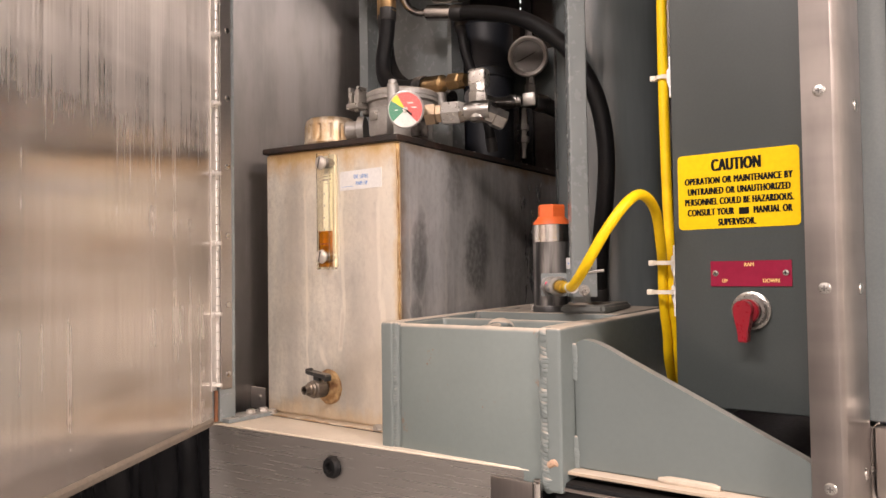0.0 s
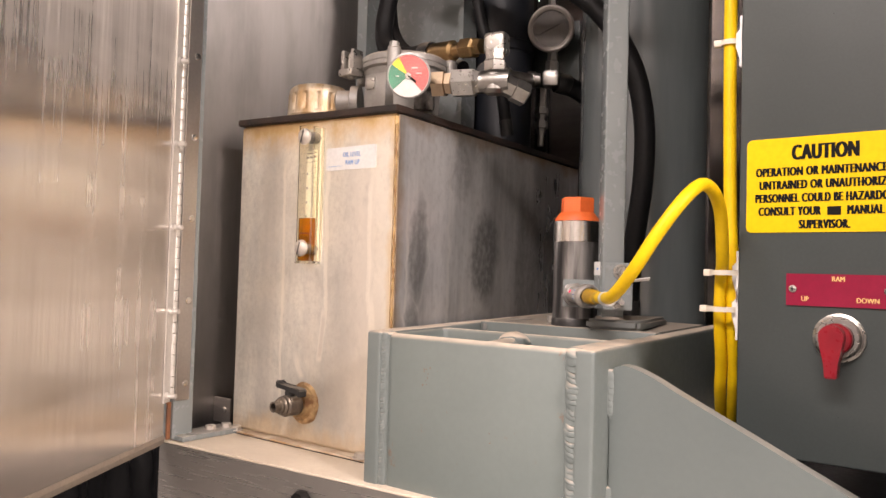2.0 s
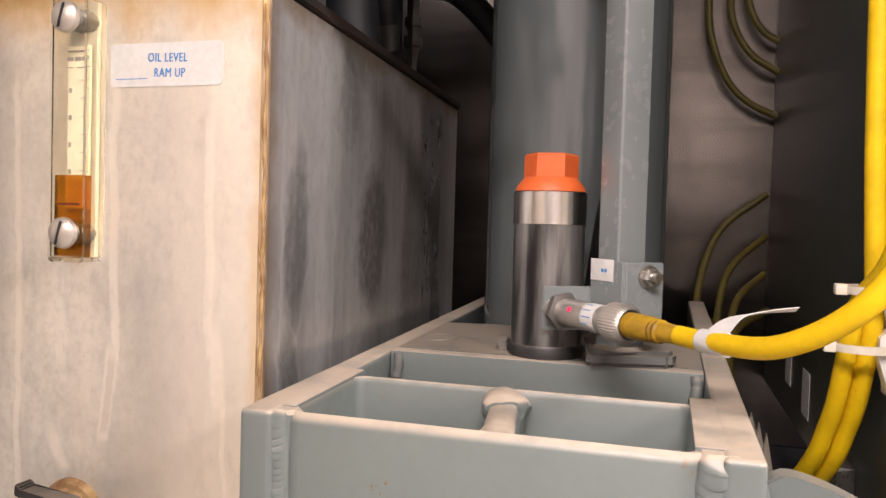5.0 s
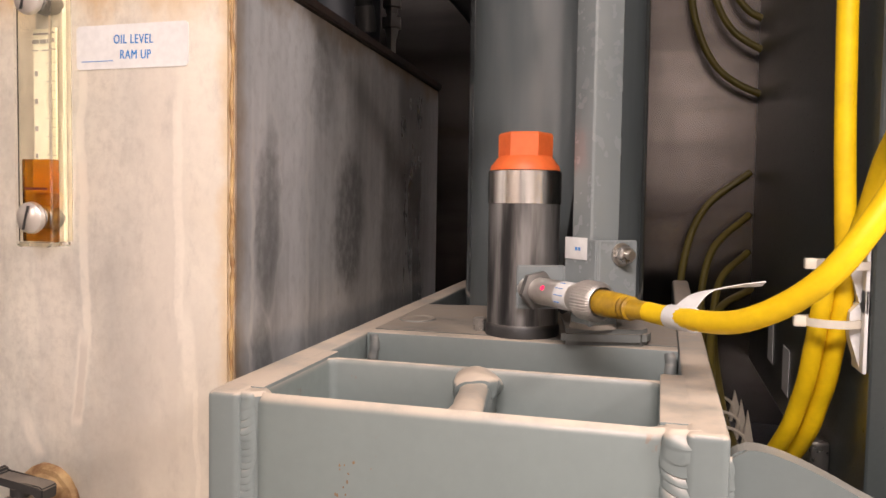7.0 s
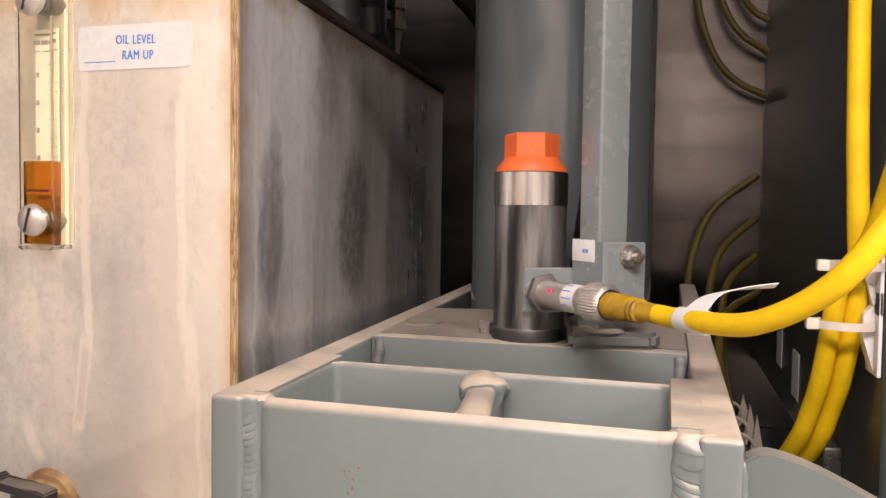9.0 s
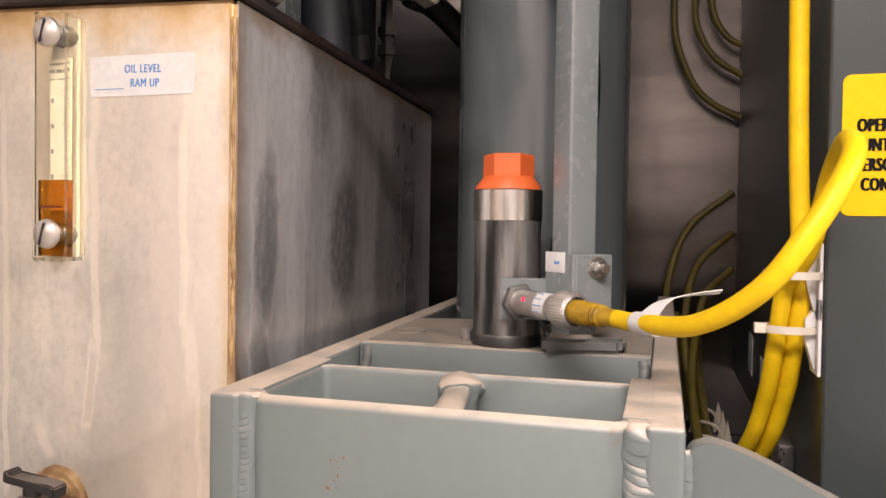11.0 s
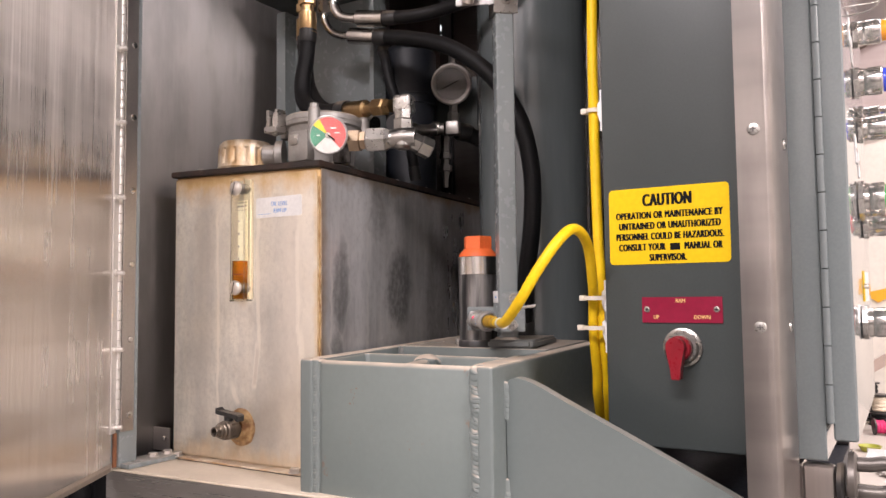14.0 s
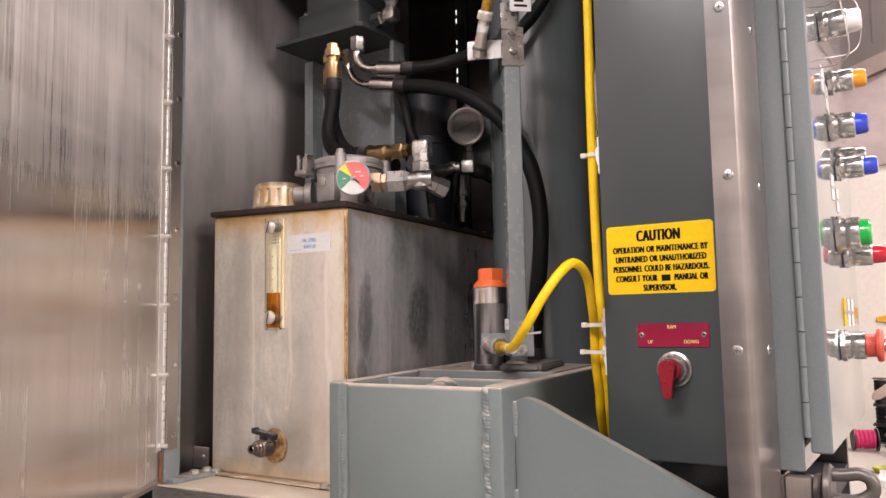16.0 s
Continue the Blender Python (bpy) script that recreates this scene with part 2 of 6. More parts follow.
def door_steel():
    """Brushed stainless door: hairline brushing, dried runs, level reflection bands painted in, and a pale film painted
    brighter towards the top as reflected light.
    """
    m, nt, b = node_mat("door_stainless")
    hair = grain(nt, 420, (1, 1, 0.006), 3.0)
    mid = grain(nt, 55, (1, 1, 0.020), 3.0, 0.55)
    broad = ranged(nt, grain(nt, 7, (1, 1, 0.22), 3.0), 0.35, 0.65)
    # level bands: reflections painted into base colour and film
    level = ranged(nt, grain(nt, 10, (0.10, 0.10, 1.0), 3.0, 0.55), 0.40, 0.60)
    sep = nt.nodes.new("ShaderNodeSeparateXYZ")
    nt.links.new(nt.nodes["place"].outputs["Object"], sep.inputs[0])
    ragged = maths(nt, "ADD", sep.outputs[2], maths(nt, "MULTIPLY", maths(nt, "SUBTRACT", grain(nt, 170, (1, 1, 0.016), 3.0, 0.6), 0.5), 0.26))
    # pale top: film raised by height to paint in the ceiling's reflection
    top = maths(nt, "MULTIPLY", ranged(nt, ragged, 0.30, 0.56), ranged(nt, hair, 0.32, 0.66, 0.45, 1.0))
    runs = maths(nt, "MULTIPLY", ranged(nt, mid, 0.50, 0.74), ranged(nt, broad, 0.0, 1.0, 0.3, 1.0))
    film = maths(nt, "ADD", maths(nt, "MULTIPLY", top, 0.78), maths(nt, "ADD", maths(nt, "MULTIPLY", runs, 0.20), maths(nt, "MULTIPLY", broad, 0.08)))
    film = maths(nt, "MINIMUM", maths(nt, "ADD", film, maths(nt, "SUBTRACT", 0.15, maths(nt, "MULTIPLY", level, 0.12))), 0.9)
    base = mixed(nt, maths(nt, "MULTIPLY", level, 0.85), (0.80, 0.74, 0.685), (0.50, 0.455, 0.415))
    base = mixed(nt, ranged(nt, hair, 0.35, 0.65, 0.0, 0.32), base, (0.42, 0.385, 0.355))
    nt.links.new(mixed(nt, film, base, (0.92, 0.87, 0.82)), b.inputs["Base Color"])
    nt.links.new(maths(nt, "SUBTRACT", 1.0, maths(nt, "MULTIPLY", film, 0.85)), b.inputs["Metallic"])
    nt.links.new(maths(nt, "ADD", 0.17, maths(nt, "ADD", maths(nt, "MULTIPLY", film, 0.3), maths(nt, "MULTIPLY", hair, 0.05))), b.inputs["Roughness"])
    b.inputs["Anisotropic"].default_value = 0.8
    flat = nt.nodes.new("ShaderNodeVectorMath")
    flat.operation = "CROSS_PRODUCT"
    flat.inputs[1].default_value = (0, 0, 1)
    nt.links.new(nt.nodes.new("ShaderNodeNewGeometry").outputs["True Normal"], flat.inputs[0])
    nt.links.new(flat.outputs[0], b.inputs["Tangent"])
    return m


STEEL_DOOR = door_steel()
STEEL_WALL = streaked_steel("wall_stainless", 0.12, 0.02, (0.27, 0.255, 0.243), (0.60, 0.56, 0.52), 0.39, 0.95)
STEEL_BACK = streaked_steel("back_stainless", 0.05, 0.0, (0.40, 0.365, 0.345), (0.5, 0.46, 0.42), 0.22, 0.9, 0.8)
STEEL_POST = streaked_steel("post_stainless", 0.08, 0.0, (0.48, 0.45, 0.43), (0.70, 0.65, 0.61), 0.27, 0.85, 0.45)
CHROME = surface("plated_steel", (0.72, 0.69, 0.65), (0.6, 0.58, 0.55), 0.22, 1.0, 30, bump=0.02)
SILVER = surface("zinc_plate", (0.50, 0.485, 0.455), (0.42, 0.405, 0.38), 0.30, 0.95, 40, bump=0.05, dust=0.25)
ZINC_DARK = surface("weathered_zinc", (0.30, 0.29, 0.275), (0.22, 0.21, 0.20), 0.42, 0.8, 40, bump=0.06, dust=0.15)
ZINC = surface("dull_zinc_leaf", (0.80, 0.77, 0.72), (0.70, 0.67, 0.63), 0.42, 0.5, 30, (1, 1, 0.2), bump=0.03)
BRASS = surface("yellow_zinc", (0.60, 0.41, 0.20), (0.46, 0.31, 0.16), 0.32, 1.0, 40, bump=0.03)
GOLD = surface("gilded_tin", (0.74, 0.66, 0.52), (0.44, 0.29, 0.14), 0.46, 0.6, 70, (1, 1, 0.4), bump=0.1, rust=0.9)
CAST = surface("cast_aluminium", (0.41, 0.395, 0.37), (0.30, 0.285, 0.265), 0.5, 0.55, 30, fine=300, bump=0.15, dust=0.5)
BRONZE = surface("dull_bronze", (0.34, 0.25, 0.18), (0.25, 0.19, 0.14), 0.42, 0.9, 30, bump=0.06)
RUBBER = surface("black_rubber", (0.007, 0.007, 0.008), (0.010, 0.010, 0.010), 0.5, 0, 20, bump=0.08, dust=0.02, spec=0.2)
BLACK = surface("black_paint", (0.015, 0.015, 0.016), (0.025, 0.024, 0.023), 0.45, 0, 14, bump=0.06, dust=0.25)
LID = surface("rusty_black_lid", (0.013, 0.012, 0.011), (0.05, 0.028, 0.019), 0.5, 0, 30, bump=0.1, dust=0.3, rust=0.6)
NAVY = surface("dark_blue_black", (0.007, 0.009, 0.014), (0.011, 0.013, 0.018), 0.5, 0, 14, bump=0.05)
GRIME = surface("oily_dark_steel", (0.035, 0.035, 0.036), (0.34, 0.33, 0.32), 0.40, 0.75, 75, (1, 1, 0.10), 200, (1, 1, 0.1), 0.03)
ORANGE = surface("orange_plastic", (0.82, 0.16, 0.035), (0.72, 0.13, 0.03), 0.5, 0, 30, bump=0.05)
YELLOW = surface("yellow_cable_jacket", (0.82, 0.54, 0.006), (0.74, 0.48, 0.006), 0.45, 0, 40, bump=0.04, rust=0.15, spec=0.25)
# dimmer copy of the cable yellow: shade at the back is in its colour
YELLOW_SHADED = surface("dusty_yellow_jacket", (0.13, 0.098, 0.013), (0.095, 0.07, 0.011), 0.55, 0, 40, bump=0.04)
NICKEL = surface("nickel_plate", (0.74, 0.70, 0.65), (0.62, 0.58, 0.53), 0.38, 0.8, 60, bump=0.03)
AMBER_GRIP = surface("worn_yellow_boot", (0.50, 0.30, 0.015), (0.17, 0.09, 0.012), 0.35, 0, 70, bump=0.08)
NYLON = surface("natural_nylon", (0.74, 0.68, 0.56), (0.66, 0.6, 0.5), 0.5, 0, 40, bump=0.02)
WHITE = surface("white_paper_label", (0.78, 0.77, 0.75), (0.72, 0.71, 0.69), 0.5, 0, 40, bump=0.01)
CREAM = surface("cream_scale", (0.78, 0.74, 0.52), (0.74, 0.69, 0.48), 0.5, 0, 40, bump=0.01)
SIGN_YELLOW = surface("warning_yellow", (0.84, 0.55, 0.004), (0.80, 0.52, 0.004), 0.5, 0, 9, bump=0.02, spec=0.12)
INK = surface("black_ink", (0.008, 0.007, 0.006), (0.011, 0.01, 0.009), 0.6, 0, 30, bump=0.0, spec=0.1)
BLUE_INK = surface("blue_ink", (0.05, 0.24, 0.62), (0.06, 0.27, 0.66), 0.55, 0, 30, bump=0.0)
GREY_INK = surface("grey_ink", (0.28, 0.25, 0.2), (0.3, 0.27, 0.22), 0.55, 0, 30, bump=0.0)
GOLD_INK = surface("gold_ink", (0.82, 0.55, 0.2), (0.78, 0.5, 0.18), 0.5, 0, 30, bump=0.0)
MAROON = surface("maroon_nameplate", (0.235, 0.008, 0.035), (0.26, 0.012, 0.042), 0.36, 0, 30, bump=0.02, spec=0.25)
RED = surface("red_plastic", (0.25, 0.008, 0.018), (0.21, 0.006, 0.015), 0.30, 0, 30, bump=0.02)
RED_SOFT = surface("faded_red_plastic", (0.62, 0.09, 0.05), (0.55, 0.08, 0.045), 0.45, 0, 30, bump=0.02)
DIAL_RED = surface("dial_red", (0.55, 0.105, 0.10), (0.50, 0.095, 0.092), 0.4, 0, 30, bump=0.0)
DIAL_GREEN = surface("dial_green", (0.07, 0.23, 0.145), (0.065, 0.21, 0.135), 0.4, 0, 30, bump=0.0)
DIAL_YELLOW = surface("dial_yellow", (0.72, 0.55, 0.04), (0.7, 0.5, 0.04), 0.4, 0, 30, bump=0.0)
DIAL_GREY = surface("smoked_dial", (0.15, 0.142, 0.135), (0.11, 0.104, 0.098), 0.6, 0, 30, bump=0.0, spec=0.1)
GLASS = clear("clear_acrylic", (0.99, 0.985, 0.96), 1.18)
OIL = clear("amber_oil", (0.56, 0.235, 0.016), 1.18, 0.03)
TANK = tank_steel()


BLOTS = ((0.171, 0.2255, 0.034, 0.060, 0.8), (0.042, 0.235, 0.018, 0.060, 0.62), (0.036, 0.140, 0.016, 0.042, 0.65), (0.275, 0.215, 0.036, 0.13, 0.5), (0.12, 0.335, 0.020, 0.045, 0.5))


# pale dried runs near the front, painted reflection columns farther back: depth, half width, foot, head, strength
STREAKS = ((0.021, 0.0028, 0.02, 0.30, 0.75), (0.013, 0.0045, 0.01, 0.12, 0.6), (0.098, 0.004, 0.03, 0.34, 0.42), (0.124, 0.006, 0.0, 0.22, 0.30), (0.215, 0.006, 0.0, 0.36, 0.25))


def mill_steel():
    """Dark bare mill-scale steel with pale tide marks and vertical swirls."""
    m, nt, b = node_mat("mill_scale_steel")
    blotch = ranged(nt, grain(nt, 10, (1, 1, 0.42), 8.0, 0.66), 0.34, 0.70)
    tide = grain(nt, 8, (1, 1, 0.34), 3.0)
    mark = maths(nt, "MULTIPLY", ranged(nt, tide, 0.475, 0.497), ranged(nt, tide, 0.525, 0.503))
    speck = grain(nt, 150, (1, 1, 0.7), 5.0, 0.65)
    streak = ranged(nt, grain(nt, 16, (1, 1, 0.09), 5.0, 0.6), 0.36, 0.64)
    lines = ranged(nt, grain(nt, 75, (1, 1, 0.05), 4.0, 0.6), 0.40, 0.72)
    tone = maths(nt, "ADD", maths(nt, "MULTIPLY", blotch, 0.45), maths(nt, "MULTIPLY", streak, 0.55))
    col = mixed(nt, tone, (0.84, 0.835, 0.825), (0.24, 0.242, 0.242))
    col = mixed(nt, maths(nt, "MULTIPLY", lines, 0.10), col, (0.27, 0.27, 0.268))
    col = mixed(nt, maths(nt, "MULTIPLY", mark, 0.12), col, (0.78, 0.76, 0.72))
    place = nt.nodes["place"]
    sep = nt.nodes.new("ShaderNodeSeparateXYZ")
    nt.links.new(place.outputs["Object"], sep.inputs[0])
    sway = maths(nt, "MULTIPLY", maths(nt, "SUBTRACT", grain(nt, 16, (1, 1, 0.8), 4.0, 0.6), 0.5), 0.05)
    yy, zz = maths(nt, "ADD", sep.outputs[1], sway), maths(nt, "ADD", sep.outputs[2], sway)

    def blot(y, z, ry, rz):
        """Distance from a blot's middle, 1 at its edge."""
        a = maths(nt, "DIVIDE", maths(nt, "SUBTRACT", yy, y), ry)
        b_ = maths(nt, "DIVIDE", maths(nt, "SUBTRACT", zz, z), rz)
        return maths(nt, "SQRT", maths(nt, "ADD", maths(nt, "MULTIPLY", a, a), maths(nt, "MULTIPLY", b_, b_)))

    for y, z, ry, rz, deep in BLOTS:
        d = blot(y, z, ry, rz)
        col = mixed(nt, maths(nt, "MULTIPLY", maths(nt, "MULTIPLY", ranged(nt, d, 1.15, 0.6), ranged(nt, speck, 0.3, 0.65, 0.55, 1.0)), deep), col, (0.16, 0.157, 0.15))
        col = mixed(nt, maths(nt, "MULTIPLY", maths(nt, "MULTIPLY", ranged(nt, d, 1.0, 1.08), ranged(nt, d, 1.25, 1.1)), ranged(nt, tide, 0.42, 0.6, 0.0, 0.22)), col, (0.80, 0.78, 0.74))
    col = mixed(nt, ranged(nt, speck, 0.45, 0.75, 0.0, 0.3), col, (0.38, 0.36, 0.34))
    bend = maths(nt, "MULTIPLY", maths(nt, "SUBTRACT", grain(nt, 22, (0, 0.4, 1), 3.0), 0.5), 0.022)
    for y, half, z1, z0, by in STREAKS:
        d = maths(nt, "ABSOLUTE", maths(nt, "SUBTRACT", maths(nt, "ADD", sep.outputs[1], bend), y))
        ends = maths(nt, "MULTIPLY", ranged(nt, sep.outputs[2], z1, z1 + 0.03), ranged(nt, sep.outputs[2], z0 + 0.01, z0 - 0.04))
        col = mixed(nt, maths(nt, "MULTIPLY", maths(nt, "MULTIPLY", ranged(nt, d, half, half * 0.3), ends), ranged(nt, speck, 0.3, 0.6, by * 0.4, by)), col, (0.82, 0.80, 0.76))
    wob = maths(nt, "MULTIPLY", grain(nt, 26, (1, 1, 1), 4.0), 0.05)
    rusty = maths(nt, "MAXIMUM", ranged(nt, maths(nt, "ADD", maths(nt, "ADD", sep.outputs[2], wob), maths(nt, "MULTIPLY", sep.outputs[1], 0.024)), 0.386, 0.408), ranged(nt, maths(nt, "SUBTRACT", sep.outputs[1], maths(nt, "MULTIPLY", wob, 0.5)), 0.006, -0.012))
    col = mixed(nt, maths(nt, "MULTIPLY", rusty, 0.7), col, (0.34, 0.22, 0.10))
    nt.links.new(col, b.inputs["Base Color"])
    nt.links.new(ranged(nt, tone, 0, 1, 0.40, 0.25), b.inputs["Roughness"])
    b.inputs["Metallic"].default_value = 0.72
    bn = nt.nodes.new("ShaderNodeBump")
    bn.inputs["Strength"].default_value, bn.inputs["Distance"].default_value = 0.05, 0.002
    nt.links.new(speck, bn.inputs["Height"])
    nt.links.new(bn.outputs[0], b.inputs["Normal"])
    return m


MILL = mill_steel()

# ---- building helpers ----
ORIGIN = {}


def finish(name, bm, material, shift=(0, 0, 0)):
    bmesh.ops.recalc_face_normals(bm, faces=bm.faces)
    me = bpy.data.meshes.new(name)
    bmesh.ops.translate(bm, verts=bm.verts, vec=-Vector(shift))
    bm.to_mesh(me)
    bm.free()
    me.polygons.foreach_set("use_smooth", [True] * len(me.polygons))
    me.set_sharp_from_angle(angle=radians(32))
    me.materials.append(material)
    return me


def thing(name, at, label, category, group="", kind=""):
    ob = new(name)
    ob.location, ob.empty_display_size = at, 0.02
    ORIGIN[ob] = Vector(at)
    return tagged(ob, label, category, group, kind)


def part(name, bm, material, parent, label=""):
    """One mesh, given in world places, under a thing or a part."""
    ob = new(name, finish(name, bm, material, ORIGIN[parent]))
    ob.parent = parent
    ORIGIN[ob] = ORIGIN[parent]
    return tagged(ob, label)


def again(ob, shift):
    """The same part once more, moved by shift."""
    two = new(ob.name.split(".")[0], ob.data)
    two.parent, two.location = ob.parent, Vector(ob.location) + Vector(shift)
    ORIGIN[two] = ORIGIN[ob]
    if "label" in ob:
        two["label"] = ob["label"]
    return two


def solo(name, bm, material, at, label, category, group="", kind=""):
    ob = new(name, finish(name, bm, material, at))
    ob.location = at
    ORIGIN[ob] = Vector(at)
    return tagged(ob, label, category, group, kind)


def join(*bms):
    a = bms[0]
    for b in bms[1:]:
        me = bpy.data.meshes.new("tmp")
        b.to_mesh(me)
        b.free()
        a.from_mesh(me)
        bpy.data.meshes.remove(me)
    return a


def box(x0, x1, y0, y1, z0, z1, bev=0.0015, seg=2, turn=0.0):
    """A bevelled block; turn: degrees about its upright middle line."""
    bm = bmesh.new()
    m = pose((x0 + x1) / 2, (y0 + y1) / 2, (z0 + z1) / 2, 0, 0, turn) @ Matrix.Diagonal((abs(x1 - x0), abs(y1 - y0), abs(z1 - z0), 1))
    bmesh.ops.create_cube(bm, size=1, matrix=m)
    if bev:
        bmesh.ops.bevel(bm, geom=bm.edges[:], offset=bev, segments=seg, profile=0.6, affect="EDGES")
    return bm


def prism(points, axis, a, b, bev=0.0):
    """A plate: its outline in the plane across axis ("x": y, z; "y": x, z; "z": x, y), from a to b along the axis."""
    bm = bmesh.new()
    put = {"x": lambda u, v, w: (w, u, v), "y": lambda u, v, w: (u, w, v), "z": lambda u, v, w: (u, v, w)}[axis]
    lo = [bm.verts.new(put(u, v, a)) for u, v in points]
    hi = [bm.verts.new(put(u, v, b)) for u, v in points]
    bm.faces.new(lo)
    bm.faces.new(hi[::-1])
    n = len(points)
    for i in range(n):
        bm.faces.new((lo[i], hi[i], hi[(i + 1) % n], lo[(i + 1) % n]))
    if bev:
        edges = bm.edges[:]
        bmesh.ops.bevel(bm, geom=edges, offset=bev, segments=2, affect="EDGES")
    return bm


def rounded(u0, u1, v0, v1, r, n=5):
    out = []
    for cu, cv, a0 in ((u1 - r, v1 - r, 0), (u0 + r, v1 - r, 90), (u0 + r, v0 + r, 180), (u1 - r, v0 + r, 270)):
        for i in range(n + 1):
            a = radians(a0 + 90 * i / n)
            out.append((cu + r * math.cos(a), cv + r * math.sin(a)))
    return out


def frame_of(axis):
    w = Vector(axis).normalized()
    u = w.orthogonal().normalized() if abs(w.z) > 0.99 else Vector((0, 0, 1)).cross(w).normalized()
    return u, w.cross(u), w


def lathe(at, axis, profile, n=24, spin=0.0, lid=True):
    """A turned body: (distance along axis, radius) pairs from at; n=6 gives a hexagon."""
    bm = bmesh.new()
    u, v, w = frame_of(axis)
    at = Vector(at)
    rings = []
    for d, r in profile:
        ring = []
        for i in range(n):
            a = 2 * math.pi * i / n + radians(spin)
            ring.append(bm.verts.new(at + w * d + (u * math.cos(a) + v * math.sin(a)) * max(r, 1e-5)))
        rings.append(ring)
    for p, q in zip(rings, rings[1:]):
        for i in range(n):
            bm.faces.new((p[i], p[(i + 1) % n], q[(i + 1) % n], q[i]))
    bm.faces.new(rings[0][::-1])
    if lid:
        bm.faces.new(rings[-1])
    return bm


def rod(a, b, r, n=24, bev=0.0012, spin=0.0):
    a, b = Vector(a), Vector(b)
    d = (b - a).length
    e = min(bev, d * 0.3, r * 0.5)
    return lathe(a, b - a, [(0, r - e), (e, r), (d - e, r), (d, r - e)], n, spin)


def spline(points, per=8):
    p = [Vector(q) for q in points]
    p = [p[0] * 2 - p[1]] + p + [p[-1] * 2 - p[-2]]
    out = []
    for i in range(1, len(p) - 2):
        for k in range(per):
            t = k / per
            out.append(0.5 * (2 * p[i] + (p[i + 1] - p[i - 1]) * t + (2 * p[i - 1] - 5 * p[i] + 4 * p[i + 1] - p[i + 2]) * t * t
                              + (3 * p[i] - p[i - 1] - 3 * p[i + 1] + p[i + 2]) * t ** 3))
    return out + [p[-2]]


def sweep(points, r, n=14, per=8, radius=None):
    """A round body along a smooth line; radius(i, count) scales it."""
    line = spline(points, per) if per else [Vector(q) for q in points]
    bm = bmesh.new()
    rings = []
    u = None
    for i, c in enumerate(line):
        w = (line[min(i + 1, len(line) - 1)] - line[max(i - 1, 0)]).normalized()
        u = frame_of(w)[0] if u is None else (u - w * u.dot(w)).normalized()
        v = w.cross(u)
        s = r * (radius(i, len(line)) if radius else 1)
        rings.append([bm.verts.new(c + (u * math.cos(2 * math.pi * k / n) + v * math.sin(2 * math.pi * k / n)) * s) for k in range(n)])
    for p, q in zip(rings, rings[1:]):
        for k in range(n):
            bm.faces.new((p[k], p[(k + 1) % n], q[(k + 1) % n], q[k]))
    bm.faces.new(rings[0][::-1])
    bm.faces.new(rings[-1])
    return bm


def bead(a, b, r, pitch=0.0055, seed=1, out=(0, -1, 0)):
    """A hand-laid weld bead from a up to b: low crescent ripples that fade into a smooth, rounded upper end."""
    a, b, out = Vector(a), Vector(b), Vector(out)
    run = (b - a).normalized()
    across = run.cross(out).normalized()
    long_ = (b - a).length
    n_ = max(8, int(long_ / (pitch / 8)))
    bm_ = bmesh.new()
    rows_ = []
    k_ = 13
    for i in range(n_ + 1):
        f_ = i / n_
        cell_ = f_ * long_ / pitch
        q = random.Random(seed * 977 + int(cell_))
        s_ = cell_ % 1.0
        calm = min(1.0, (1 - f_) * long_ / (r * 1.4)) ** 1.2
        ripple = (s_ ** 2) * (0.06 + 0.08 * q.random()) * calm
        wide = r * (1.0 + 0.05 * math.sin(f_ * long_ * 210 + seed) + 0.03 * math.sin(f_ * long_ * 470))
        high = r * (0.50 + 0.06 * math.sin(f_ * long_ * 160 + seed * 2) - ripple)
        left_ = (1 - f_) * long_
        end_ = math.sqrt(max(0.02, 1 - max(0.0, 1 - left_ / (r * 0.8)) ** 2)) * min(1.0, 0.3 + f_ * long_ / r)
        c = a.lerp(b, f_) + across * r * 0.06 * math.sin(f_ * long_ * 120 + seed)
        row = []
        for k in range(k_):
            t_ = math.pi * k / (k_ - 1)
            row.append(bm_.verts.new(c + across * math.cos(t_) * wide * (0.55 + 0.45 * end_) + out * (math.sin(t_) * high * end_ - r * 0.12) - run * pitch * 1.3 * math.sin(t_) * calm))
        rows_.append(row)
    for p, q in zip(rows_, rows_[1:]):
        for k in range(k_ - 1):
            bm_.faces.new((p[k], p[k + 1], q[k + 1], q[k]))
    for v in bm_.verts:
        v.co += Vector(noise.noise_vector(v.co * 120.0 + Vector((seed, 0, 0)))) * r * 0.13
    return bm_


